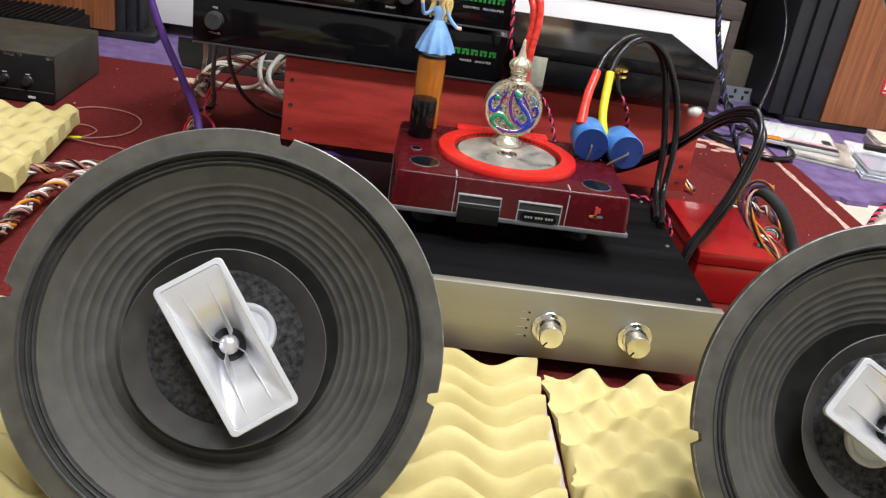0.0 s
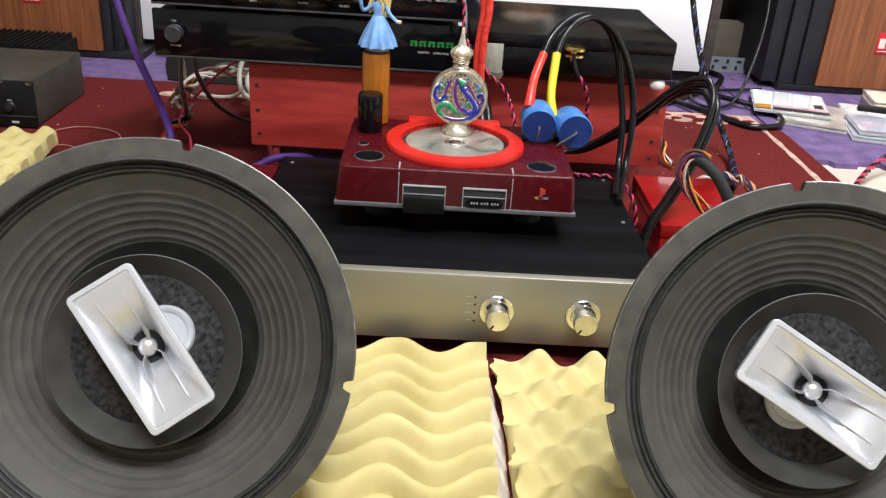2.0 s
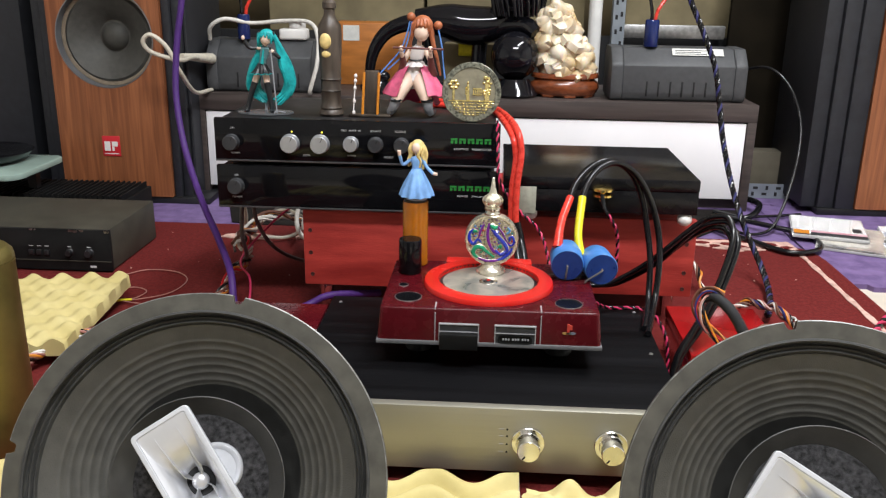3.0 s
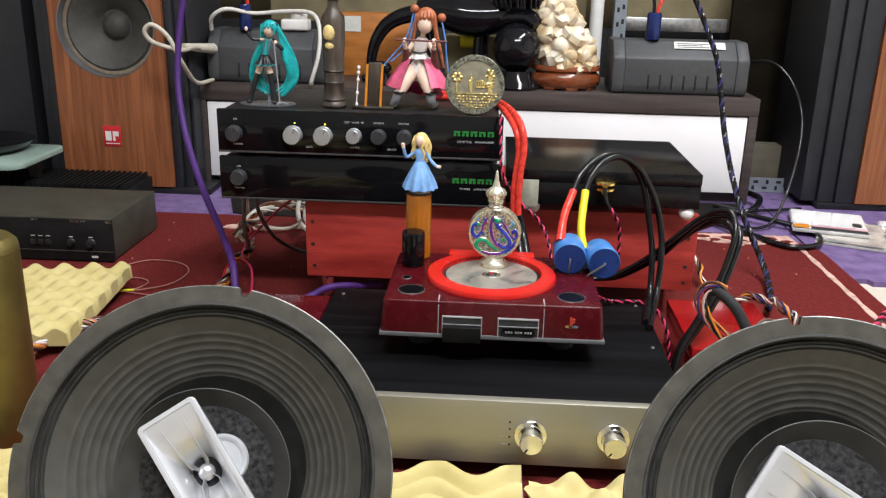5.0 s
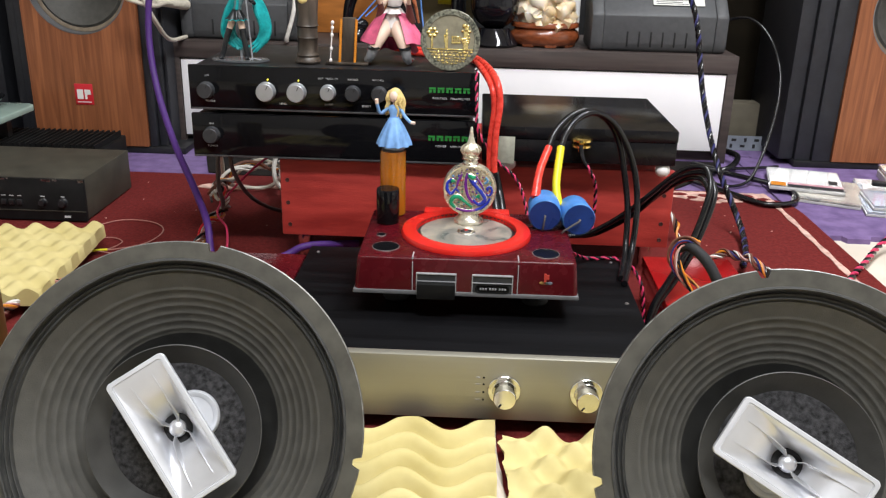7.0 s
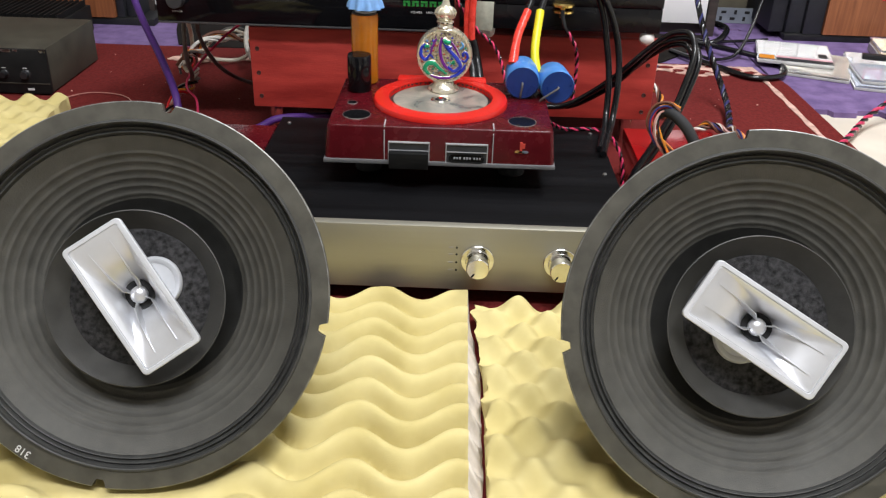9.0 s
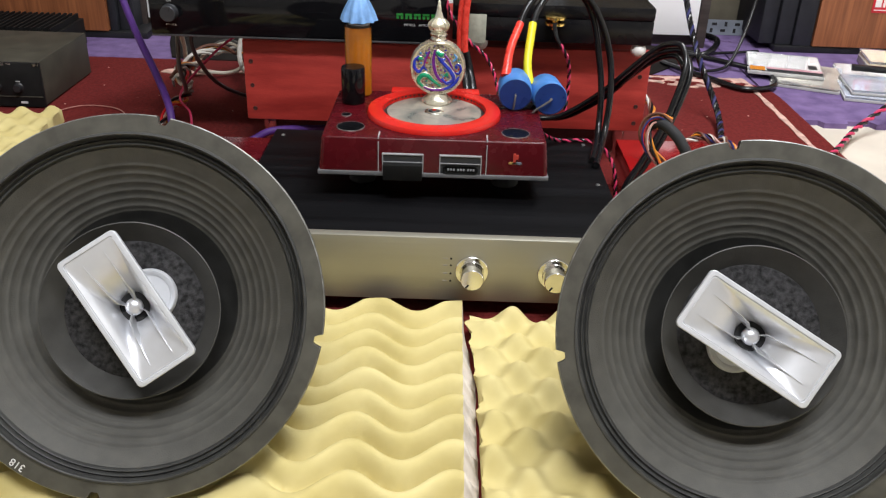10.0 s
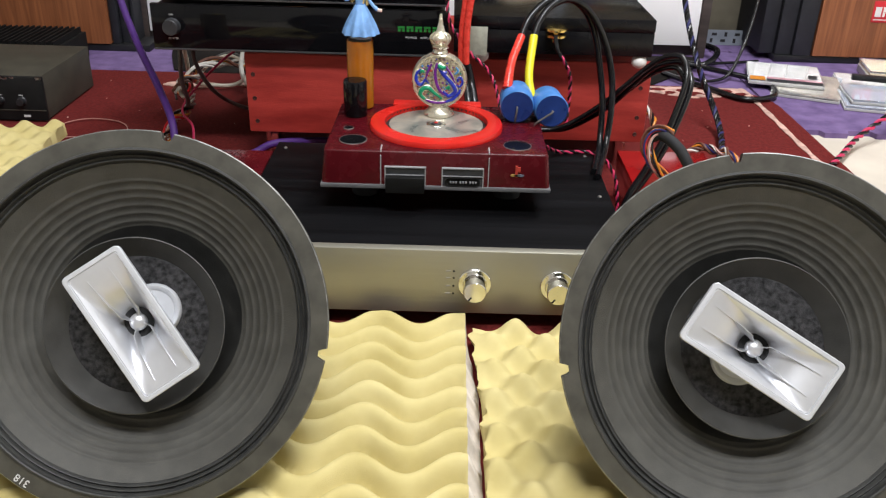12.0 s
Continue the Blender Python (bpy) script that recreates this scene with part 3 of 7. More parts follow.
for x in (0.2855, 0.3765):
    b = bmesh.new()
    K = front(x, 0.913, 0.0665)
    lathe(b, [(0, 0.0005), (0.0185, 0.0005), (0.0185, 0.0022), (0.0178, 0.003), (0.0135, 0.0032), (0.013, 0.004), (0.0125, 0.021), (0.0118, 0.022), (0, 0.022)], 48, K)
    kn = part("volume_knob", b, CHROME, amp, "turned bright metal knob", smooth=30)
    b = bmesh.new()
    box(b, -0.0009, 0.0009, -0.0115, -0.0065, 0.0219, 0.0223, 0, m=K @ Matrix.Rotation(radians(-35), 4, "Z"))
    part("pointer", b, BLACK_MATT, kn, "dark pointer mark")
for z in (0.0815, 0.0730, 0.0630, 0.0535):
    b = bmesh.new()
    lathe(b, [(0, 0.0006), (0.0012, 0.0006), (0.0012, -0.0004)], 12, front(0.2622, 0.913, z))
    part("indicator_dot", b, BLACK_MATT, amp)
    b = bmesh.new()
    box(b, 0.2535, 0.2585, 0.9126, 0.9132, z - 0.0006, z + 0.0006)
    part("caption_bar", b, LIGHT_GREY, amp, "tiny unreadable caption")
for x, y in ((0.024, 1.223), (0.445, 1.222), (0.445, 1.08), (0.024, 1.08), (0.445, 0.945), (0.024, 0.945)):
    b = bmesh.new()
    lathe(b, [(0, 0.0016), (0.002, 0.0014), (0.0028, 0), (0.0028, -0.001)], 12, Matrix.Translation((x, y, 0.1035)))
    part("screw", b, STEEL, amp, "small bright screw")
for x, y in ((0.05, 0.96), (0.418, 0.96), (0.05, 1.21), (0.418, 1.21)):
    b = bmesh.new()
    lathe(b, [(0, 0.0075), (0.018, 0.0075), (0.02, 0.012), (0.02, 0.026), (0, 0.026)], 24, Matrix.Translation((x, y, 0)))
    part("foot", b, BLACK_RUBBER, amp)


# ---------- games console used as a disc player ----------
con = thing("disc_player", (0.238, 1.107, 0.1035), "maroon console-style disc player with a bright red ring lid", "disc player")
BASE_GREY = mat("dull_grey_plastic", (0.12, 0.12, 0.125), 0.5, var=0.1, scale=60)
X0, X1, Y0, Y1 = 0.1045, 0.3725, 1.013, 1.200
bm = bmesh.new()
box(bm, X0 - 0.001, X1 + 0.001, Y0 - 0.002, Y1, 0.1352, 0.1405, 0.0012)
part("base_shell", bm, BASE_GREY, con, "light grey lower shell")
bm = bmesh.new()
rs = []
for z, ins in ((0.1405, 0.0), (0.150, 0.0008), (0.1778, 0.0034), (0.1796, 0.0041), (0.1806, 0.0053), (0.181, 0.0075)):
    c = 0.006
    r = []
    for qx, qy, a0 in ((X1 - ins - c, Y1 - ins - c, 0), (X0 + ins + c, Y1 - ins - c, 90), (X0 + ins + c, Y0 + ins + c, 180), (X1 - ins - c, Y0 + ins + c, 270)):
        for k in range(5):
            t = radians(a0 + 22.5 * k)
            r.append((qx + c * math.cos(t), qy + c * math.sin(t), z))
    rs.append(r)
loft(bm, rs)
part("upper_shell", bm, MAROON, con, "maroon metallic upper shell", smooth=50)
CX, CY = 0.2365, 1.109
bm = bmesh.new()
lathe(bm, [(0.0630, 0.1765), (0.0632, 0.1865), (0.0645, 0.1882), (0.0775, 0.1882), (0.0815, 0.1868), (0.083, 0.1842), (0.083, 0.1805)], 96, Matrix.Translation((CX, CY, 0)))
ring_lid = part("ring_lid", bm, BRIGHT_RED, con, "bright red ring lid")
bm = bmesh.new()
box(bm, CX - 0.058, CX + 0.058, CY + 0.066, 1.197, 0.1806, 0.1868, 0.0015)
part("hinge_tab", bm, BRIGHT_RED, ring_lid, "bright red hinge tab")
bm = bmesh.new()
lathe(bm, [(0, 0.1812), (0.0632, 0.1812), (0.0632, 0.1862)], 64, Matrix.Translation((CX, CY, 0)))
part("disc_well", bm, BLACK_SATIN, con, "dark disc well")
DISC = mat("cloudy_silver_disc", (0.34, 0.36, 0.33), 0.3, 0.55, var=0.3, scale=26, c2=(0.62, 0.56, 0.48), dist=1.2)
bm = bmesh.new()
lathe(bm, [(0.0075, 0.1822), (0.0075, 0.1834), (0.0585, 0.1834), (0.0585, 0.1822)], 72, Matrix.Translation((CX, CY, 0)))
part("disc", bm, DISC, con, "cloudy silver disc with faint colours")
bm = bmesh.new()
lathe(bm, [(0, 0.1850), (0.0055, 0.1850), (0.007, 0.1835), (0.007, 0.182)], 32, Matrix.Translation((CX, CY, 0)))
hub = part("spindle", bm, BLACK_SATIN, con, "dark spindle hub")
bm = bmesh.new()
lathe(bm, [(0.0078, 0.1835), (0.0082, 0.1842), (0.0115, 0.1842), (0.0120, 0.1835)], 40, Matrix.Translation((CX, CY, 0)))
part("hub_ring", bm, CHROME, con, "bright hub ring")
bm = bmesh.new()
box(bm, CX - 0.002, CX + 0.002, CY - 0.002, CY + 0.003, 0.1849, 0.1855)
part("hub_mark", bm, BRIGHT_RED, hub, "red mark")
for x, y, r in ((0.139, 1.050, 0.0165), (0.334, 1.044, 0.0165), (0.129, 1.092, 0.0062)):
    b = bmesh.new()
    T = Matrix.Translation((x, y, 0.181))
    lathe(b, [(r - 0.0006, -0.0002), (r - 0.0006, 0.0008), (r, 0.0008), (r + 0.0003, -0.0002)], 40, T)
    bt = part("button_ring", b, EDGE_STEEL, con, "thin metal ring")
    b = bmesh.new()
    lathe(b, [(0, 0.0003), (r - 0.003, 0.0003), (r - 0.0006, 0.0007)], 40, T)
    part("button", b, BLACK_GLOSS, bt, "glossy dark round button")
for x in (0.1745, 0.3000):
    b = bmesh.new()
    box(b, x - 0.0005, x + 0.0005, Y0 - 0.0006, Y0 + 0.004, 0.1405, 0.176)
    box(b, x - 0.0008, x + 0.0008, Y0 + 0.003, Y0 + 0.022, 0.1790, 0.1816)
    part("seam_strip", b, LIGHT_GREY, con, "pale grey seam strip")
for x0, x1 in ((0.179, 0.227), (0.2455, 0.2945)):
    b = bmesh.new()
    yy = Y0 - 0.0018
    for q in ((x0, x1, 0.1620, 0.1632), (x0, x1, 0.1376, 0.1388), (x0, x0 + 0.0012, 0.1388, 0.1620), (x1 - 0.0012, x1, 0.1388, 0.1620), (x0 + 0.0012, x1 - 0.0012, 0.1528, 0.1536)):
        box(b, q[0], q[1], yy, yy + 0.004, q[2], q[3])
    fr = part("port_frame", b, LIGHT_GREY, con, "light grey port frame")
    b = bmesh.new()
    box(b, x0 + 0.0010, x1 - 0.0010, yy + 0.0015, yy + 0.0045, 0.1386, 0.1622)
    part("port_recess", b, GREY_DARK, fr, "dark port recess")
    if x0 > 0.2:
        b = bmesh.new()
        cx, cz, hw, hh = (x0 + x1) / 2, 0.1458, 0.0205, 0.0052
        pill = [(hw - hh + hh * math.cos(radians(a)), hh * math.sin(radians(a))) for a in range(-90, 91, 15)]
        pill += [(-u, -v) for u, v in pill]
        loft(b, [[(cx + g * u, yy + d, cz + g * v) for u, v in pill] for g, d in ((1.0, 0.002), (1.0, -0.0006), (0.93, -0.0006), (0.90, 0.0012), (0.01, 0.0012))], False)
        soc = part("socket", b, PANEL_BLACK, fr, "dark rounded controller socket")
        for k in range(3):
            for j in range(3):
                b = bmesh.new()
                px_ = cx - 0.0150 + k * 0.0115 + j * 0.0032
                box(b, px_, px_ + 0.0022, yy - 0.0002, yy + 0.0014, cz - 0.0013, cz + 0.0013, 0.0004, 1)
                part("pin", b, LIGHT_GREY, soc)
bm = bmesh.new()
box(bm, 0.1802, 0.2258, Y0 - 0.010, Y0 - 0.0005, 0.1330, 0.1526, 0.0012)
part("memory_card", bm, PANEL_BLACK, con, "black card plugged into the port")
EMBLEM = [mat("printed_" + k, c, 0.6) for k, c in (("red", (0.45, 0.045, 0.03)), ("ochre", (0.36, 0.22, 0.06)), ("grey_green", (0.12, 0.20, 0.16)), ("grey_blue", (0.14, 0.16, 0.20)))]
for q, mt in (((-0.0020, 0.0010, -0.002, 0.0115), EMBLEM[0]), ((0.0010, 0.0040, 0.0045, 0.0100), EMBLEM[0])):
    b = bmesh.new()
    box(b, 0.333 + q[0], 0.333 + q[1], Y0 + 0.0002, Y0 + 0.0024, 0.1555 + q[2], 0.1555 + q[3])
    part("emblem_stem", b, mt, con, "red emblem shape")
for dx, mt in ((-0.0050, EMBLEM[1]), (-0.0010, EMBLEM[2]), (0.0040, EMBLEM[3])):
    b = bmesh.new()
    lathe(b, [(0, 0.0006), (0.0034, 0.0006), (0.0034, -0.001)], 20, front(0.334 + dx, Y0 + 0.0008, 0.1555) @ Matrix.Diagonal((1, 0.42, 1, 1)))
    part("emblem_base", b, mt, con)
for x, y in ((0.150, 1.075), (0.327, 1.075), (0.150, 1.17), (0.327, 1.17)):
    b = bmesh.new()
    lathe(b, [(0, 0.1036), (0.015, 0.1036), (0.017, 0.106), (0.013, 0.122), (0.013, 0.1354), (0, 0.1354)], 24, Matrix.Translation((x, y, 0)))
    part("isolation_foot", b, BLACK_MATT, con, "black isolation foot")


# ---------- red wooden box under the stack ----------
rb = thing("wooden_box", (0.25, 1.57, 0.007), "red-stained rough wooden box lifted on feet", "wooden box")
bm = bmesh.new()
box(bm, -0.072, 0.571, 1.42, 1.437, 0.056, 0.187, 0.003)
fb_ = part("front_board", bm, RED_WOOD, rb, "red-stained front board")
bm = bmesh.new()
box(bm, -0.066, 0.566, 1.4375, 1.745, 0.170, 0.1855, 0.002)
part("top_board", bm, RED_WOOD, rb)
for x in (-0.066, 0.550):
    b = bmesh.new()
    box(b, x, x + 0.016, 1.4375, 1.745, 0.056, 0.1695, 0.002)
    part("side_board", b, RED_WOOD, rb)
bm = bmesh.new()
box(bm, -0.05, 0.55, 1.73, 1.745, 0.056, 0.1695, 0.002)
part("back_board", bm, RED_WOOD, rb)
for x, z in ((-0.060, 0.152), (-0.060, 0.113), (-0.058, 0.075), (0.556, 0.147), (0.556, 0.098), (0.556, 0.070)):
    b = bmesh.new()
    lathe(b, [(0, 0.0004), (0.0018, 0.0004), (0.0030, 0.0012), (0.0036, 0.0006), (0.0036, -0.001)], 16, front(x, 1.42, z))
    part("screw_head", b, SCREW_BROWN, fb_, "dark sunk screw")
for x, y in ((-0.04, 1.45), (0.54, 1.45), (-0.04, 1.70), (0.54, 1.70)):
    b = bmesh.new()
    lathe(b, [(0, 0.0065), (0.009, 0.0065), (0.012, 0.040), (0.012, 0.056), (0, 0.056)], 24, Matrix.Translation((x, y, 0)))
    part("foot", b, CHROME, rb, "bright metal foot")


# ---------- stacked pre- and power amplifier ----------
def dark_amp(name, z0, z1, knobs, words, label):
    th = thing(name, (0.022, 1.53, z0), label, "hi-fi amplifier", "black hi-fi stack")
    b = bmesh.new()
    box(b, -0.196, 0.241, 1.409, 1.655, z0 + 0.003, z1 - 0.001, 0.0012)
    part("case", b, BLACK_SATIN, th, "black steel case")
    b = bmesh.new()
    box(b, -0.2045, 0.2485, 1.400, 1.4085, z0, z1, 0.0015)
    part("front_panel", b, BLACK_GLOSS, th, "glossy black front panel")
    h = z1 - z0
    for x, dz, r, mt, led in knobs:
        b = bmesh.new()
        K = front(x, 1.400, z0 + h * dz)
        lathe(b, [(r + 0.0008, 0.0002), (r + 0.0004, 0.0012), (r, 0.0015), (r - 0.0006, 0.0125), (r - 0.0016, 0.0135), (0, 0.0135)], 40, K)
        kn = part("knob", b, mt, th, "silver knob" if mt is KNOB_SILVER else "dark grey knob", smooth=30)
        b = bmesh.new()
        box(b, -0.0005, 0.0005, r * 0.35, r * 0.92, 0.0134, 0.0138, m=K @ Matrix.Rotation(radians(-25), 4, "Z"))
        part("pointer", b, BLACK_MATT, kn)
        if led:
            b = bmesh.new()
            ball(b, (x + 0.003, 1.3996, z0 + h * dz + r + 0.004), 0.0013, u=10, v=6)
            part("indicator_light", b, LED_YELLOW, th, "tiny yellow indicator")
    for body, x, z, s in words:
        lettering("caption", body, s, front(x, 1.3997, z), PRINT_WHITE, th, 0.0002, 1.15)
    # the maker's mark, as plain green blocks brightened by a faint glow
    zc = z0 + h * 0.60
    for k in range(5):
        u = 0.203 - 0.0265 + 0.0132 * k
        b = bmesh.new()
        box(b, u - 0.0052, u + 0.0052, 1.3994, 1.4002, zc + 0.0010, zc + 0.0040)
        part("mark_block", b, PRINT_GREEN_GLOW, th)
        b = bmesh.new()
        box(b, u - 0.0052, u - 0.0012, 1.3994, 1.4002, zc - 0.0040, zc + 0.0002)
        part("mark_block", b, PRINT_GREEN_GLOW, th)
        b = bmesh.new()
        box(b, u + 0.0012, u + 0.0052, 1.3994, 1.4002, zc - 0.0040, zc + 0.0002)
        part("mark_block", b, PRINT_GREEN_GLOW, th)
    b = bmesh.new()
    box(b, -0.2040, 0.2480, 1.3988, 1.4006, z0 + 0.0003, z0 + 0.0032, 0.0004)
    part("lower_trim", b, TRIM_GREY, th, "dull grey metal trim strip")
    for x, y in ((-0.17, 1.44), (0.215, 1.44), (-0.17, 1.63), (0.215, 1.63)):
        b = bmesh.new()
        lathe(b, [(0, z0 - 0.0065), (0.011, z0 - 0.0065), (0.012, z0 + 0.0035), (0, z0 + 0.0035)], 20, Matrix.Translation((x, y, 0)))
        part("foot", b, BLACK_RUBBER, th)
    return th


TRIM_GREY = mat("dull_grey_trim", (0.10, 0.10, 0.105), 0.35, 0.6, var=0.1)
KNOB_SILVER = mat("satin_silver_knob", (0.42, 0.43, 0.45), 0.35, 0.6, var=0.06, scale=60)
KNOB_DARK = mat("dark_grey_knob", (0.045, 0.046, 0.05), 0.4, 0.3, var=0.1, scale=60)
LED_YELLOW = glow("yellow_led", (0.8, 0.7, 0.05), 2.0)
dark_amp("power_amplifier", 0.1925, 0.2625, [(-0.173, 0.52, 0.0125, KNOB_DARK, 0)],
         [("ON", -0.173, 0.2465, 0.0042), ("POWER", -0.173, 0.2105, 0.0042), ("POWER   AMPLIFIER", 0.206, 0.2215, 0.0046)], "black gloss power amplifier with green lettering marks")
dark_amp("preamplifier", 0.2690, 0.3380, [(-0.177, 0.45, 0.0125, KNOB_DARK, 0), (-0.083, 0.45, 0.0145, KNOB_SILVER, 1), (-0.035, 0.45, 0.0145, KNOB_SILVER, 1), (0.014, 0.47, 0.0118, KNOB_SILVER, 0), (0.053, 0.47, 0.0118, KNOB_DARK, 0), (0.094, 0.47, 0.0118, KNOB_DARK, 0)],
         [("ON", -0.175, 0.3225, 0.0040), ("POWER", -0.172, 0.2825, 0.0040), ("LEVEL", -0.057, 0.2815, 0.0040), ("OUT  MUTE  IN", 0.014, 0.3225, 0.0040), ("SOURCE", 0.053, 0.3225, 0.0040),
          ("RECORD", 0.092, 0.3225, 0.0040), ("INSERT", 0.015, 0.2825, 0.0040), ("SELECT", 0.074, 0.2815, 0.0040), ("CONTROL   PREAMPLIFIER", 0.206, 0.2975, 0.0044)], "black gloss preamplifier with six round knobs")


# ---------- low black box beside the stack ----------
bx = thing("black_box", (0.41, 1.50, 0.187), "low glossy black box on white ball feet", "electronics box")
bm = bmesh.new()
box(bm, 0.257, 0.557, 1.377, 1.645, 0.2075, 0.243, 0.001)
part("tray", bm, BOX_GLOSS, bx, "glossy black lower case")
bm = bmesh.new()
box(bm, 0.2565, 0.5575, 1.3765, 1.6455, 0.2438, 0.2625, 0.0015)
part("lid", bm, BOX_GLOSS, bx, "glossy black lid")
bm = bmesh.new()
box(bm, 0.281, 0.307, 1.3752, 1.3768, 0.204, 0.2465, 0.0003)
part("label_plate", bm, mat("grey_green_label", (0.36, 0.37, 0.30), 0.5, var=0.15, scale=120), bx, "pale grey label plate")
for x, y in ((0.541, 1.388), (0.30, 1.40), (0.53, 1.62), (0.30, 1.62)):
    b = bmesh.new()
    ball(b, (x, y, 0.1978), 0.0118, (1, 1, 0.90))
    part("ball_foot", b, WHITE, bx, "white ball foot")
bm = bmesh.new()
for yy, zz, rr in ((1.363, 0.2485, 0.0165), (1.361, 0.2400, 0.0155)):
    lathe(bm, [(0, 0.0028), (0.004, 0.0028), (rr * 0.8, 0.0024), (rr, 0.0014), (rr, -0.0014), (rr * 0.8, -0.0024), (0.004, -0.0028), (0, -0.0028)], 12, Matrix.Translation((0.4075, yy, zz)))
lathe(bm, [(0, -0.016), (0.0045, -0.016), (0.0045, 0.005), (0, 0.005)], 16, Matrix.Translation((0.4075, 1.366, 0.2455)))
box(bm, 0.4035, 0.4115, 1.366, 1.377, 0.240, 0.245)
part("binding_post", bm, GOLD, bx, "gold-plated binding post")


# ---------- low bench at the back ----------
bench = thing("media_bench", (0.195, 2.36, 0.0), "dark oak media bench with a white front panel", "media bench")
SX0, SX1, SY0, SY1, SZ = -0.510, 0.880, 2.200, 2.560, 0.268
bm = bmesh.new()
box(bm, SX0, SX1, SY0, SY1, SZ - 0.042, SZ, 0.001)
part("top_board", bm, DARK_OAK, bench, "dark oak top")
for x in (SX0, SX1 - 0.022):
    b = bmesh.new()
    box(b, x, x + 0.022, SY0 + 0.001, SY1, 0.002, SZ - 0.0422, 0.0008)
    part("side_board", b, DARK_OAK, bench)
bm = bmesh.new()
box(bm, SX0 + 0.0222, SX1 - 0.0222, SY0 + 0.03, SY1, 0.002, 0.030, 0.0008)
part("plinth", bm, DARK_OAK, bench)
bm = bmesh.new()
box(bm, SX0 + 0.0222, SX1 - 0.0222, SY1 - 0.02, SY1, 0.030, SZ - 0.0422)
part("back_board", bm, DARK_OAK, bench)
for x0, x1 in ((SX0 + 0.024, 0.191), (0.195, SX1 - 0.024)):
    b = bmesh.new()
    box(b, x0, x1, SY0 + 0.004, SY0 + 0.022, 0.032, 0.2215, 0.001)
    part("front_panel", b, WHITE_GLOSS, bench, "plain white front panel")


# ---------- floor-standing loudspeakers ----------
def tower(x0, x1, y, wide, side, label, badge, driver_at):
    """A cabinet with a cherry front between stepped black cheeks. side: cheeks on the left or right hand, widths."""
    th = thing("floorstanding_speaker", ((x0 + x1) / 2, y + 0.15, 0.0), label, "floorstanding speaker", "floorstanding speakers")
    cx, cz, R = driver_at
    b = bmesh.new()
    hole, rim, n = [], [], 96
    for k in range(n):
        a = 2 * math.pi * k / n
        ca, sa = math.cos(a), math.sin(a)
        far = min((x1 - cx) / ca if ca > 1e-6 else 9, (x0 - cx) / ca if ca < -1e-6 else 9, (1.05 - cz) / sa if sa > 1e-6 else 9, (0.020 - cz) / sa if sa < -1e-6 else 9)
        hole.append((cx + R * ca, cz + R * sa))
        rim.append((cx + far * ca, cz + far * sa))
    for qx, qz in ((x0, 0.020), (x1, 0.020), (x1, 1.05), (x0, 1.05)):
        k = min(range(n), key=lambda j: (rim[j][0] - qx) ** 2 + (rim[j][1] - qz) ** 2)
        rim[k] = (qx, qz)
    loft(b, [[(u, y + d, v) for u, v in ring_] for ring_, d in ((hole, 0.036), (hole, 0.0), (rim, 0.0), (rim, 0.036))], False)
    part("front_baffle", b, CHERRY, th, "cherry wood veneer baffle", smooth=20)
    b = bmesh.new()
    box(b, x0 + 0.002, x1 - 0.002, y + 0.08, y + 0.34, 0.018, 1.05, 0.001)
    part("cabinet", b, BLACK_MATT, th, "black cabinet body")
    b = bmesh.new()
    box(b, x0 - 0.09, x1 + 0.09, y + 0.004, y + 0.34, 0.0025, 0.0178, 0.001)
    part("plinth", b, BLACK_SATIN, th, "black plinth")
    for sgn, edge in ((-1, x0), (1, x1)):
        for k, (w, back) in enumerate(wide):
            off = sum(v for v, _ in wide[:k]) + 0.002 * (k + 1)
            a = edge + sgn * off
            c = a + sgn * w
            b = bmesh.new()
            box(b, min(a, c), max(a, c), y + back, y + 0.3, 0.018, 1.05, 0.002)
            part("cheek_strip", b, side, th, "matt dark grey grooved cheek")
    b = bmesh.new()
    K = front(cx, y + 0.026, cz)
    lathe(b, [(R + 0.0012, 0.0266), (R - 0.0012, 0.0270), (R - 0.0018, 0.002), (R - 0.004, 0.0)], 72, K)
    wf = part("woofer", b, STEEL_DARK, th, "recessed woofer in a dark metal sleeve")
    b = bmesh.new()
    lathe(b, [(R - 0.002, 0.0), (R - 0.003, 0.003), (R - 0.009, 0.0035), (R - 0.012, 0.002), (R - 0.013, -0.002)], 72, K)
    part("basket_ring", b, TAN_RING, wf, "tan basket ring")
    b = bmesh.new()
    lathe(b, [(R - 0.0115, 0.0015), (R - 0.018, 0.006), (R - 0.026, 0.001), (R - 0.05, -0.012), (0.038, -0.040), (0.034, -0.040), (0.030, -0.032), (0.018, -0.024), (0, -0.021)], 64, K)
    part("woofer_cone", b, CONE, wf, "dark woofer cone")
    bxx, bz = badge
    b = bmesh.new()
    box(b, bxx - 0.022, bxx + 0.022, y - 0.002, y - 0.0002, bz - 0.025, bz + 0.025, 0.0006)
    bd = part("badge", b, BADGE_RED, th, "small square red badge")
    for q in ((-0.0165, -0.002, -0.0115, 0.0115), (0.002, 0.0165, -0.0005, 0.0115), (0.002, 0.0075, -0.0115, -0.001), (-0.017, 0.017, -0.0195, -0.0175)):
        b = bmesh.new()
        box(b, bxx + q[0], bxx + q[1], y - 0.0028, y - 0.0018, bz + q[2], bz + q[3])
        part("badge_bar", b, WHITE, bd, "white shape on the badge")
    return th


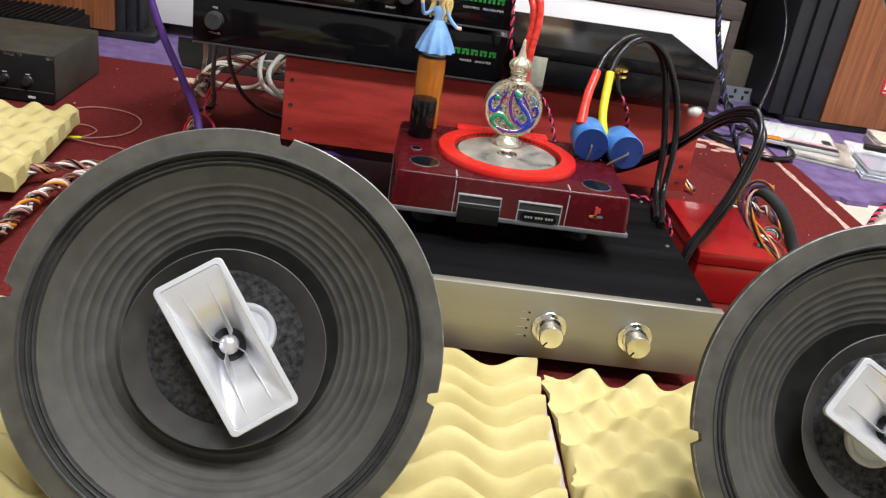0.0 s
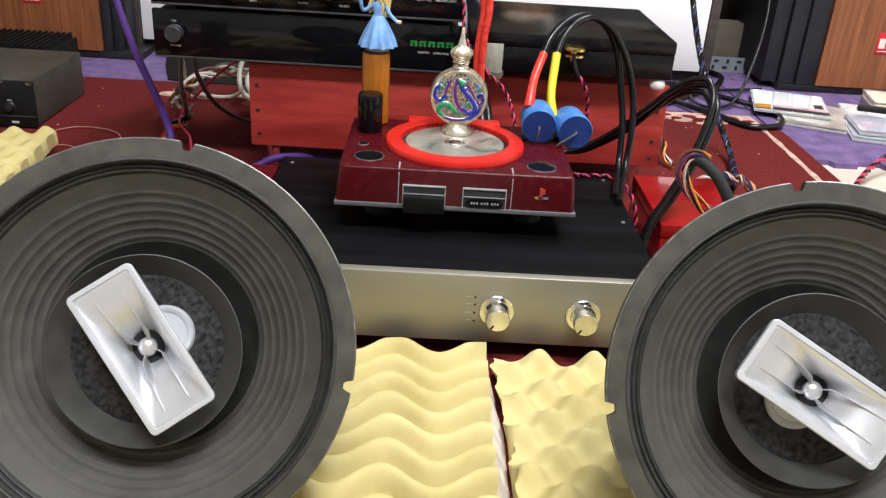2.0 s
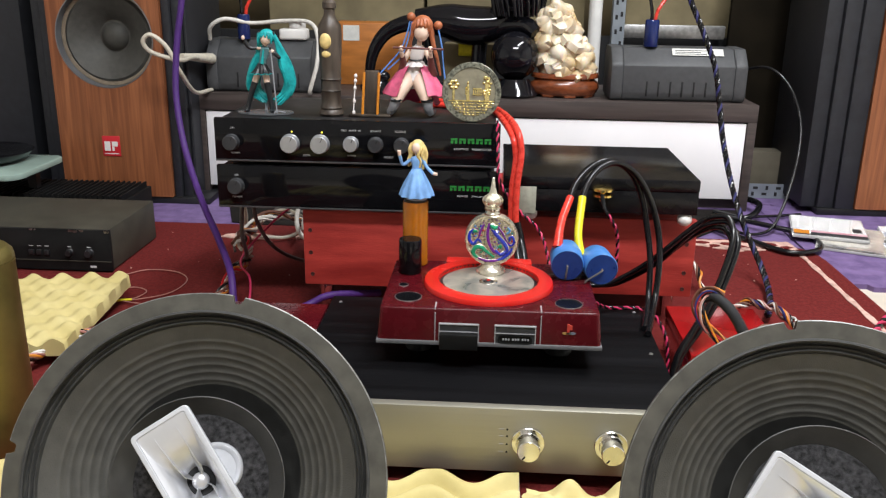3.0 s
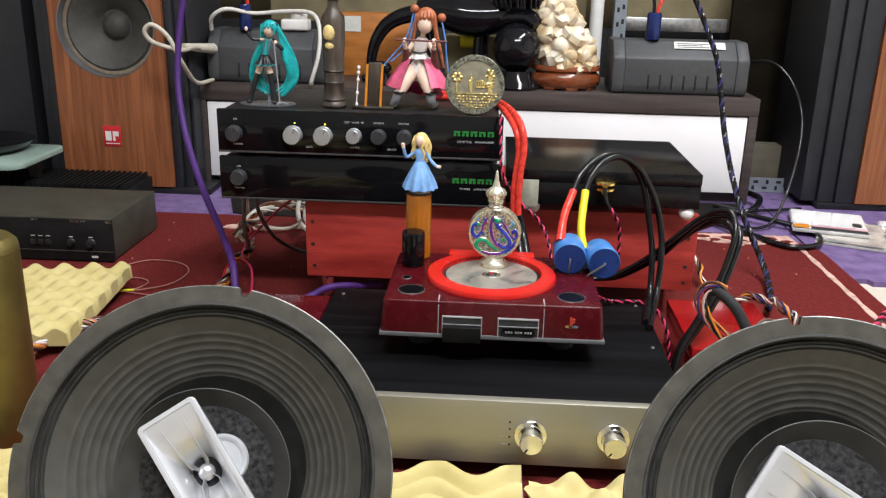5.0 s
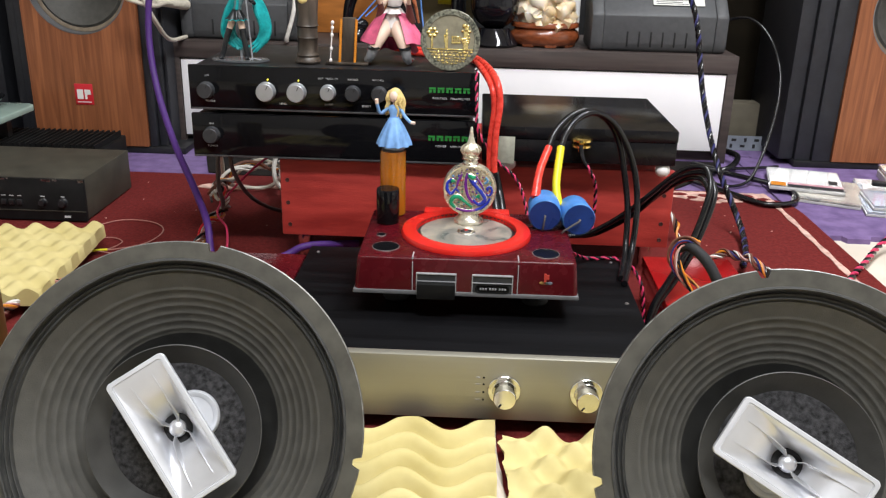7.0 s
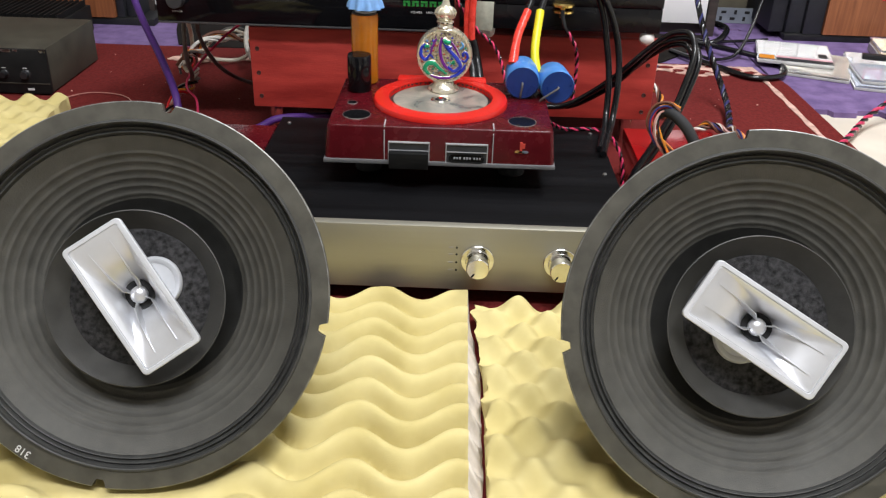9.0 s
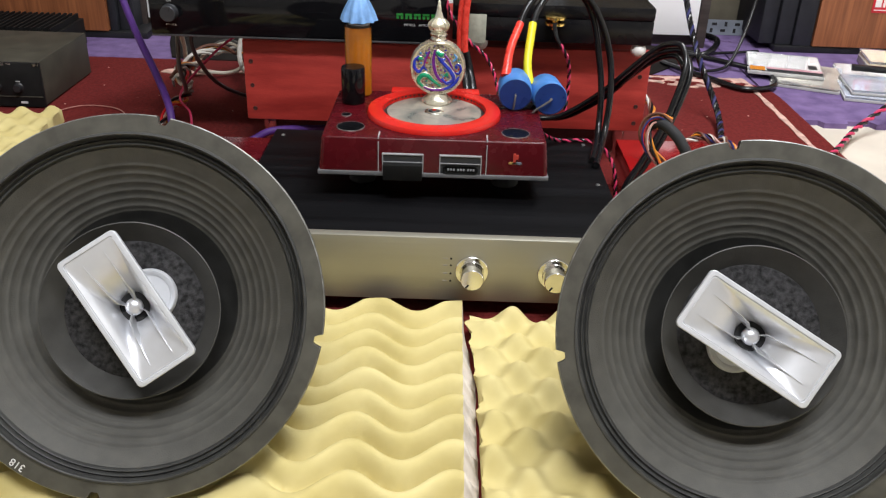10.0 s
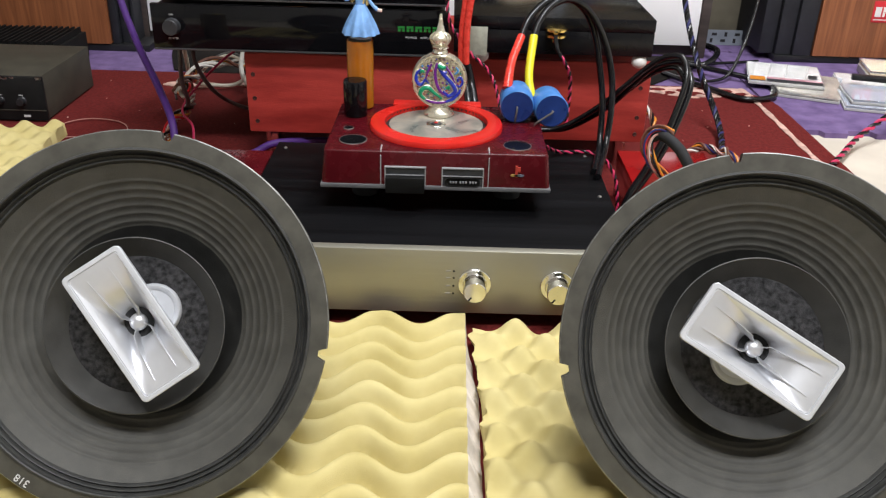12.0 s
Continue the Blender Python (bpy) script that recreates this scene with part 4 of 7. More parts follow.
TAN_RING = mat("tan_basket_ring", (0.20, 0.16, 0.115), 0.45, 0.2, var=0.2, scale=60)
STEEL_DARK = mat("dark_bright_ring", (0.19, 0.20, 0.215), 0.35, 0.6, var=0.1)
BADGE_RED = mat("red_badge", (0.55, 0.02, 0.03), 0.4, var=0.06)
CHEEK = mat("dark_grey_cheek", (0.019, 0.020, 0.024), 0.6, var=0.2, scale=50, bump=0.2, bscale=300)
tower(-0.824, -0.552, 2.11, ((0.018, 0.010), (0.020, 0.022), (0.008, 0.034)), CHEEK, "tall loudspeaker with a cherry wood front and black cheeks", (-0.696, 0.145), (-0.688, 0.404, 0.117))
tower(1.138, 1.43, 2.185, ((0.045, 0.006), (0.038, 0.014), (0.036, 0.024)), CHEEK, "tall loudspeaker with a plain cherry wood front and grooved cheeks", (1.281, 0.130), (1.290, 0.380, 0.118))


# ---------- old black component beside the carpet ----------
lb = thing("old_amplifier", (-0.69, 1.69, 0.0), "scuffed old black steel hi-fi component on the floor", "hi-fi component")
bm = bmesh.new()
box(bm, -0.905, -0.479, 1.585, 1.805, 0.010, 0.091, 0.0015)
part("case", bm, OLD_BLACK, lb, "scuffed dark steel cover")
bm = bmesh.new()
box(bm, -0.908, -0.476, 1.577, 1.5848, 0.010, 0.0905, 0.0012)
part("front_panel", bm, PANEL_BLACK, lb, "black front panel")
bm = bmesh.new()
box(bm, -0.908, -0.477, 1.5755, 1.5772, 0.0285, 0.0300)
part("groove_line", bm, OLD_BLACK, lb)
for x, r in ((-0.556, 0.006), (-0.518, 0.007)):
    b = bmesh.new()
    lathe(b, [(r + 0.002, 0.0003), (r, 0.002), (r - 0.0005, 0.010), (0, 0.0105)], 24, front(x, 1.577, 0.046))
    part("knob", b, BLACK_SATIN, lb, "small black knob")
for x in (-0.630, -0.615, -0.600, -0.556, -0.518):
    b = bmesh.new()
    box(b, x - 0.004, x + 0.004, 1.5763, 1.5772, 0.0565, 0.0578)
    part("caption_bar", b, PRINT_WHITE, lb, "tiny unreadable caption")
for x in (-0.630, -0.615, -0.600):
    b = bmesh.new()
    box(b, x - 0.005, x + 0.005, 1.573, 1.5772, 0.040, 0.050, 0.001)
    part("push_button", b, BLACK_SATIN, lb)
rng = random.Random(31)
for k in range(16):
    cx_ = rng.choice((-0.479, -0.535, -0.525, -0.54, -0.62, -0.66)) + rng.uniform(-0.012, 0.004)
    b = bmesh.new()
    box(b, cx_ - rng.uniform(0.001, 0.004), cx_ + rng.uniform(0.0005, 0.003), 1.5764, 1.5775, 0.0885 - rng.uniform(0, 0.003), 0.0903)
    part("paint_chip", b, STEEL, lb, "bare metal paint chip")
bm = bmesh.new()
box(bm, -0.519, -0.507, 1.5763, 1.5772, 0.0165, 0.0205)
part("model_bar", bm, PRINT_WHITE, lb, "tiny printed model mark")
for x, y in ((-0.87, 1.60), (-0.51, 1.60), (-0.87, 1.78), (-0.51, 1.78)):
    b = bmesh.new()
    lathe(b, [(0, 0.0025), (0.014, 0.0025), (0.014, 0.0102), (0, 0.0102)], 16, Matrix.Translation((x, y, 0)))
    part("foot", b, BLACK_RUBBER, lb)


# ---------- small lacquered boxes either side of the amplifier ----------
def lacquer_box(x0, x1, y0, y1, z1, material, label):
    th = thing("crossover_box", ((x0 + x1) / 2, (y0 + y1) / 2, 0.007), label, "wooden box", "red crossover boxes")
    b = bmesh.new()
    box(b, x0, x1, y0, y1, 0.0075, z1 - 0.0182, 0.003)
    part("box_body", b, material, th)
    b = bmesh.new()
    box(b, x0 - 0.001, x1 + 0.001, y0 - 0.001, y1 + 0.001, z1 - 0.0180, z1, 0.002)
    part("lid", b, material, th)


lacquer_box(0.510, 0.640, 1.135, 1.315, 0.080, RED_LACQUER, "small bright red lacquered wooden box on the carpet")
lacquer_box(-0.145, 0.002, 1.10, 1.238, 0.093, MAROON, "small dark maroon lacquered box on the carpet")


# ---------- things on the disc player ----------
am = thing("glass_bottle", (0.136, 1.178, 0.181), "amber glass roll-on bottle standing on the disc player", "bottle")
T = Matrix.Translation((0.136, 1.178, 0.181))
bm = bmesh.new()
lathe(bm, [(0, 0.0002), (0.0155, 0.0002), (0.0172, 0.002), (0.0172, 0.087), (0.0165, 0.0888), (0.0, 0.0888)], 40, T)
part("bottle_body", bm, AMBER, am, "ribbed amber glass")
bm = bmesh.new()
lathe(bm, [(0.0, 0.0889), (0.0150, 0.0889), (0.0150, 0.0910), (0.0140, 0.0915), (0, 0.0915)], 32, T)
part("stopper", bm, BLACK_SATIN, am, "black stopper")
bm = bmesh.new()
lathe(bm, [(0, 0.0002), (0.0140, 0.0002), (0.0150, 0.002), (0.0150, 0.044), (0.0142, 0.0462), (0, 0.0465)], 40, Matrix.Translation((0.1325, 1.143, 0.181)))
solo("bottle_cap", bm, BLACK_GLOSS, "glossy black bottle cap standing on the disc player", "bottle cap")

SKIN = mat("painted_vinyl_skin", (0.78, 0.58, 0.46), 0.5, var=0.04)
DRESS_BLUE = mat("painted_pale_blue", (0.17, 0.34, 0.64), 0.5, var=0.2, scale=90)
HAIR_BLOND = mat("painted_blond", (0.66, 0.50, 0.20), 0.5, var=0.2, scale=120)
TEAL = mat("painted_teal", (0.01, 0.33, 0.34), 0.4, var=0.25, scale=120)
FIG_BLACK = mat("painted_black", (0.015, 0.016, 0.018), 0.4, var=0.2)
FIG_GREY = mat("painted_grey", (0.30, 0.31, 0.33), 0.45, var=0.1)
PINK = mat("painted_pink", (0.58, 0.10, 0.19), 0.45, var=0.25, scale=80)
FIG_WHITE = mat("painted_white", (0.75, 0.70, 0.68), 0.5, var=0.05)
HAIR_BROWN = mat("painted_auburn", (0.36, 0.11, 0.045), 0.45, var=0.25, scale=140)
FIG_TEALGREY = mat("painted_grey_teal", (0.10, 0.20, 0.21), 0.45, var=0.2, scale=200)
FIG_BASE = mat("smoky_grey_base", (0.10, 0.105, 0.11), 0.25, var=0.1)
FIG_PLUM = mat("painted_plum", (0.12, 0.035, 0.03), 0.45, var=0.2, scale=90)
FIG_ROSE = mat("painted_deep_rose", (0.42, 0.025, 0.085), 0.45, var=0.3, scale=80)
FIG_BLUE = mat("painted_blue_ribbon", (0.10, 0.25, 0.62), 0.45, var=0.1)


def pleated(bm, c, z0, z1, r0, r1, folds, depth, index, n=60, bell=0.75):
    rings = []
    for k in range(7):
        f = k / 6
        z, r = z0 + (z1 - z0) * f, r0 + (r1 - r0) * f ** bell
        rings.append([(c[0] + r * (1 + depth * (1 - f) * math.cos(folds * 2 * math.pi * j / n)) * math.cos(2 * math.pi * j / n),
                       c[1] + r * (1 + depth * (1 - f) * math.cos(folds * 2 * math.pi * j / n)) * math.sin(2 * math.pi * j / n), z) for j in range(n)])
    loft(bm, rings, True, None, index)


# small doll in a blue dress, on the amber bottle
bm = bmesh.new()
x, y, z = 0.1375, 1.178, 0.2725
pleated(bm, (x, y), z + 0.005, z + 0.041, 0.0222, 0.0066, 10, 0.09, 0, 80, 1.35)
for k in range(9):
    a = radians(-70 + 32 * k)
    tube(bm, [(x + 0.0062 * math.cos(a), y + 0.003 + 0.0055 * math.sin(a), z + 0.074), (x + 0.0100 * math.cos(a + 0.15), y + 0.003 + 0.0085 * math.sin(a + 0.15), z + 0.066), (x + 0.0092 * math.cos(a - 0.1), y + 0.003 + 0.0080 * math.sin(a - 0.1), z + 0.059), (x + 0.0118 * math.cos(a + 0.1), y + 0.004 + 0.0085 * math.sin(a + 0.1), z + 0.051), (x + 0.0105 * math.cos(a), y + 0.004 + 0.0075 * math.sin(a), z + 0.043)], lambda f: 0.0027 - 0.0012 * f, 7, 5, 2)
lathe(bm, [(0, 0), (0.014, 0), (0.014, 0.0022), (0, 0.0022)], 24, Matrix.Translation((x, y, z)), 3)
for dx in (-0.006, 0.006):
    tube(bm, [(x + dx, y, z + 0.001), (x + dx, y, z + 0.012)], 0.003, 8, 3, 3)
loft(bm, [[(x + a * math.cos(2 * math.pi * j / 16), y + b * math.sin(2 * math.pi * j / 16), z + h) for j in range(16)] for a, b, h in ((0.0065, 0.005, 0.040), (0.0062, 0.005, 0.045), (0.0085, 0.006, 0.052), (0.0075, 0.005, 0.056), (0.003, 0.003, 0.058))], True, None, 0)
tube(bm, [(x, y, z + 0.057), (x, y, z + 0.063)], 0.0026, 8, 3, 1)
ball(bm, (x, y - 0.001, z + 0.0685), 0.0075, (0.9, 0.9, 1.05), 16, 10, index=1)
ball(bm, (x + 0.0008, y + 0.0025, z + 0.070), 0.0090, (1.0, 0.9, 1.05), 16, 10, index=2)
for dx, zz in ((-0.006, 0.052), (0.007, 0.046), (0.009, 0.053)):
    tube(bm, [(x + dx * 0.8, y + 0.002, z + 0.070), (x + dx * 1.3, y + 0.003, z + 0.060), (x + dx * 1.15, y + 0.001, z + zz - 0.006)], lambda f: 0.0038 * (1.1 - 0.6 * f), 8, 5, 2)
tube(bm, [(x - 0.008, y - 0.001, z + 0.053), (x - 0.018, y - 0.004, z + 0.047), (x - 0.022, y - 0.008, z + 0.060)], 0.0022, 8, 5, 0)
tube(bm, [(x - 0.022, y - 0.008, z + 0.060), (x - 0.0225, y - 0.009, z + 0.066)], 0.0023, 8, 3, 1)
tube(bm, [(x + 0.008, y - 0.001, z + 0.053), (x + 0.014, y - 0.003, z + 0.043), (x + 0.022, y - 0.006, z + 0.036)], 0.0022, 8, 5, 0)
tube(bm, [(x + 0.022, y - 0.006, z + 0.036), (x + 0.0275, y - 0.007, z + 0.0355)], 0.0021, 8, 3, 1)
solo("figurine", bm, [DRESS_BLUE, SKIN, HAIR_BLOND, FIG_GREY], "small doll figurine in a pale blue dress", "figurine", "figurines")

# enamelled perfume flask
fl = thing("perfume_flask", (0.239, 1.148, 0.1834), "round silver-gilt perfume flask with coloured enamel scrolls", "perfume bottle")
T = Matrix.Translation((0.239, 1.148, 0.1836))
bm = bmesh.new()
lathe(bm, [(0, 0), (0.0185, 0), (0.0195, 0.0015), (0.0185, 0.0045), (0.0150, 0.0065), (0.0135, 0.0095), (0.012, 0.012), (0, 0.012)], 40, T)
part("base", bm, PEARL, fl, "stepped silver-gilt foot")
bm = bmesh.new()
FB = T @ Matrix.Translation((0, 0, 0.0455)) @ FRONT
lathe(bm, [(0, 0.0105), (0.022, 0.0098), (0.0305, 0.0082), (0.0315, 0.0092), (0.0335, 0.0092), (0.0348, 0.0060), (0.0352, 0), (0.0348, -0.006), (0.0335, -0.0092), (0.030, -0.009), (0, -0.0105)], 56, FB)
bod = part("flask_body", bm, PEARL, fl, "round silver-gilt body")
bm = bmesh.new()
lathe(bm, [(0, 0.01055), (0.022, 0.00985), (0.0298, 0.0086)], 56, FB)
part("openwork_panel", bm, mat("dark_openwork", (0.12, 0.09, 0.06), 0.4, 0.5, var=0.7, scale=420, c2=(0.66, 0.58, 0.40)), bod, "dark openwork panel behind the enamel")
bm = bmesh.new()
lathe(bm, [(0.0125, 0.078), (0.0100, 0.080), (0.0085, 0.084), (0.0098, 0.0855), (0.0098, 0.088), (0.0070, 0.089), (0.0088, 0.0915), (0.0115, 0.0960), (0.0118, 0.0985), (0.0095, 0.1020), (0.0062, 0.1045), (0.0045, 0.110), (0.0030, 0.116), (0.0022, 0.120), (0.0026, 0.121), (0.0017, 0.1225), (0.0019, 0.1255), (0.0009, 0.1275), (0, 0.1280)], 32, T)
crown = part("crown_stopper", bm, PEARL, fl, "pointed crown stopper")
for k in range(8):
    b = bmesh.new()
    a = 2 * math.pi * k / 8
    tube(b, [T @ Vector((r_ * math.cos(a), r_ * math.sin(a), z_)) for r_, z_ in ((0.0085, 0.0900), (0.0118, 0.0950), (0.0122, 0.0990), (0.0095, 0.1025), (0.0060, 0.1050))], 0.0012, 6, 4)
    part("crown_rib", b, PEARL, crown)
for z_, r_ in ((0.0795, 0.0105), (0.0865, 0.0104)):
    b = bmesh.new()
    lathe(b, [(r_ - 0.001, z_ - 0.0012), (r_ + 0.0006, z_ - 0.0006), (r_ + 0.0006, z_ + 0.0006), (r_ - 0.001, z_ + 0.0012)], 32, T)
    part("neck_ring", b, CHROME, crown)
ENAMEL = {"blue": mat("blue_enamel", (0.02, 0.035, 0.36), 0.15, var=0.1), "green": mat("green_enamel", (0.01, 0.26, 0.12), 0.15, var=0.1),
          "violet": mat("violet_enamel", (0.14, 0.02, 0.22), 0.15, var=0.1), "red": mat("red_enamel", (0.42, 0.05, 0.05), 0.15, var=0.1), "sky": mat("sky_enamel", (0.08, 0.26, 0.5), 0.2, var=0.1)}


def scroll(col, pts, r):
    for who, g, dz in ((PEARL, 1.2, -0.0004), (ENAMEL[col], 0.98, 0.0011)):
        b = bmesh.new()
        tube(b, [FB @ Vector((p[0], p[1], 0.0100 + dz - 1.4 * (p[0] ** 2 + p[1] ** 2))) for p in pts], lambda f: 1.28 * g * r * (0.30 + 0.75 * math.sin(math.pi * min(f * 0.78 + 0.16, 1))) + (0.0003 if g > 1 else 0), 8, 6)
        part("enamel_scroll" if g < 1 else "scroll_wire", b, who, bod, col + " enamel scroll" if g < 1 else "")


scroll("violet", [(-0.0036, 0.0240), (-0.0055, 0.0100), (-0.0024, -0.0050), (0.0036, -0.0145), (0.0120, -0.0185)], 0.0017)
scroll("blue", [(-0.0020, 0.0200), (0.0060, 0.0085), (0.0160, -0.0024), (0.0200, -0.0120), (0.0125, -0.0180), (0.0050, -0.0120)], 0.0023)
scroll("green", [(-0.0180, -0.0230), (-0.0235, -0.0170), (-0.0205, -0.0095), (-0.0130, -0.0085), (-0.0060, -0.0145), (0.0040, -0.0220)], 0.0023)
scroll("violet", [(-0.0170, -0.0240), (-0.0060, -0.0272), (0.0080, -0.0262), (0.0170, -0.0220)], 0.0014)
scroll("blue", [(0.0080, -0.0262), (0.0170, -0.0220), (0.0240, -0.0150), (0.0270, -0.0090)], 0.0018)
scroll("violet", [(-0.0100, 0.0225), (-0.0150, 0.0120), (-0.0172, 0.0020)], 0.0012)
scroll("blue", [(-0.0172, 0.0030), (-0.0235, -0.0045), (-0.0290, 0.0010), (-0.0285, 0.0100), (-0.0235, 0.0150)], 0.0017)
scroll("violet", [(0.0072, 0.0195), (0.0130, 0.0120), (0.0175, 0.0036), (0.0210, -0.0040)], 0.0010)
scroll("blue", [(0.0210, -0.0040), (0.0262, -0.0055), (0.0290, 0.0000), (0.0265, 0.0060), (0.0225, 0.0040), (0.0235, 0.0000)], 0.0012)
scroll("sky", [(0.0190, 0.0096), (0.0230, 0.0140), (0.0200, 0.0190)], 0.0012)
scroll("green", [(-0.0020, 0.0225), (0.0030, 0.0180), (0.0075, 0.0195)], 0.0028)
scroll("blue", [(0.0020, 0.0140), (0.0060, 0.0115), (0.0095, 0.0135)], 0.0018)
scroll("green", [(-0.0240, 0.0110), (-0.0215, 0.0130), (-0.0190, 0.0110)], 0.0018)
scroll("green", [(0.0090, -0.0090), (0.0120, -0.0060), (0.0125, -0.0100)], 0.0014)
rng = random.Random(11)
for k in range(120):
    a, r = rng.uniform(0, 6.283), 0.029 * math.sqrt(rng.random())
    px_, py_ = r * math.cos(a), r * math.sin(a)
    b = bmesh.new()
    ball(b, (px_, py_, 0.0103 - 1.4 * r * r), rng.uniform(0.0009, 0.0017), (1, rng.uniform(0.6, 1.2), 0.6), 8, 6, FB)
    part("enamel_dot", b, ENAMEL[rng.choice(("red", "red", "green", "blue", "sky", "violet"))], bod)


# ---------- blue capacitors on stiff leads ----------
def cap_lead(face, axis, sleeve_pts, cable_pts, sleeve, label, tab):
    th = thing("capacitor", (face[0], face[1], 0.181), label, "capacitor", "blue capacitors")
    d = Vector(axis).normalized()
    q = Vector((0, 0, 1)).rotation_difference(d).to_matrix().to_4x4()
    K = Matrix.Translation(face) @ q
    R = 0.0212
    b = bmesh.new()
    lathe(b, [(R - 0.001, 0.0), (R, -0.0015), (R, -0.042), (R - 0.002, -0.045), (0, -0.045)], 40, K)
    cb = part("capacitor_body", b, BLUE_CAP, th, "bright blue sleeve")
    b = bmesh.new()
    lathe(b, [(0, -0.0006), (R - 0.0015, -0.0002), (R - 0.001, -0.0012)], 40, K)
    part("end_face", b, BLUE_EPOXY, cb, "dark blue epoxy end")
    b = bmesh.new()
    p = [K @ Vector(v) for v in ((0, 0, -0.001), (0, 0, 0.004), (tab * 0.4, -0.006, 0.005), (tab * 0.9, -0.014, 0.0035), (tab * 1.1, -0.0195, 0.001))]
    tube(b, p, 0.0013, 6, 5)
    part("lead_wire", b, WIRE["grey"], cb, "bare tinned lead")
    b = bmesh.new()
    tube(b, sleeve_pts, lambda f: 0.0066 - 0.0012 * min(f * 3, 1), 12, 8)
    part("shrink_sleeve", b, WIRE[sleeve], th, sleeve + " shrink sleeve")
    b = bmesh.new()
    tube(b, cable_pts, 0.0046, 10, 9)
    part("thick_cable", b, WIRE["black"], th, "thick shiny black cable")


cap_lead((0.3375, 1.126, 0.2025), (-0.03, -1.0, -0.04), [(0.3255, 1.152, 0.219), (0.331, 1.175, 0.248), (0.344, 1.210, 0.272)],
         [(0.344, 1.210, 0.272), (0.354, 1.222, 0.293), (0.374, 1.235, 0.311), (0.400, 1.250, 0.316), (0.428, 1.262, 0.301), (0.448, 1.268, 0.268), (0.461, 1.268, 0.218), (0.468, 1.258, 0.171), (0.466, 1.235, 0.118), (0.448, 1.152, 0.1085)],
         "scarlet", "blue round capacitor on a black lead with red sleeve", -0.002)
cap_lead((0.3815, 1.123, 0.1995), (0.10, -1.0, 0.02), [(0.357, 1.158, 0.206), (0.354, 1.175, 0.233), (0.360, 1.207, 0.274)],
         [(0.360, 1.207, 0.274), (0.368, 1.222, 0.291), (0.385, 1.235, 0.309), (0.410, 1.250, 0.313), (0.438, 1.258, 0.296), (0.462, 1.262, 0.258), (0.477, 1.262, 0.212), (0.480, 1.250, 0.165), (0.474, 1.230, 0.116), (0.450, 1.134, 0.1085)],
         "yellow", "blue round capacitor on a black lead with yellow sleeve", -0.018)


# ---------- cables ----------
def cable(name, pts, r, col, label, n=10, per=8):
    b = bmesh.new()
    tube(b, pts, r, n, per)
    return solo(name, b, WIRE[col], label, "cable")


def twisted(name, pts, cols, r, pitch, label, per=14, lay=None, category="cable"):
    th = thing(name, pts[-1], label, category)
    for k, c in enumerate(cols):
        b = bmesh.new()
        sweep(b, strand(pts, k, len(cols), (lay or r), pitch, per), r, 7)
        part("strand", b, WIRE[c], th, c + " strand")
    return th


cable("thick_cable", [(-0.362, 1.76, 0.60), (-0.366, 1.750, 0.506), (-0.378, 1.740, 0.423), (-0.380, 1.720, 0.328), (-0.357, 1.680, 0.237), (-0.305, 1.600, 0.158), (-0.241, 1.500, 0.103), (-0.200, 1.425, 0.070), (-0.182, 1.385, 0.022), (-0.14, 1.36, 0.018), (-0.095, 1.361, 0.022), (-0.060, 1.395, 0.030), (-0.025, 1.410, 0.042), (0.05, 1.46, 0.03)],
      0.0062, "purple", "thick purple speaker cable hanging down to the carpet", 12)
twisted("braided_cable", [(0.620, 1.95, 0.60), (0.634, 1.950, 0.526), (0.662, 1.930, 0.460), (0.690, 1.900, 0.384), (0.703, 1.880, 0.306), (0.710, 1.850, 0.241), (0.719, 1.780, 0.162), (0.730, 1.700, 0.100), (0.750, 1.660, 0.050), (0.752, 1.600, 0.024), (0.727, 1.493, 0.022), (0.70, 1.42, 0.03)],
        ("black", "blue", "black", "black"), 0.0029, 0.040, "black and blue braided cable hanging to the carpet", 18, 0.0033)
rc = thing("power_cable_pair", (0.27, 1.34, 0.19), "pair of thick bright red cables running over the stack", "cable")
for pts in ([(0.10, 1.60, 0.345), (0.17, 1.58, 0.3455), (0.230, 1.520, 0.3465), (0.255, 1.450, 0.346), (0.2735, 1.360, 0.335), (0.280, 1.345, 0.304), (0.276, 1.340, 0.261), (0.275, 1.338, 0.226), (0.276, 1.336, 0.193)],
            [(0.12, 1.57, 0.343), (0.18, 1.55, 0.343), (0.235, 1.505, 0.343), (0.250, 1.440, 0.341), (0.2660, 1.360, 0.328), (0.2725, 1.349, 0.298), (0.2690, 1.346, 0.256), (0.2680, 1.344, 0.226), (0.2690, 1.342, 0.193)]):
    b = bmesh.new()
    tube(b, pts, 0.0052, 10, 8)
    part("red_cable", b, WIRE["scarlet"], rc, "glossy red cable")
for dx in (0.0, 0.009):
    b = bmesh.new()
    tube(b, [(0.2685 + dx, 1.335, 0.200), (0.275 + dx, 1.330, 0.175), (0.281 + dx, 1.310, 0.150), (0.284 + dx, 1.295, 0.120), (0.286 + dx, 1.29, 0.03)], 0.0058, 10, 8)
    part("black_sleeve", b, WIRE["black"], rc, "black sleeved lower end")
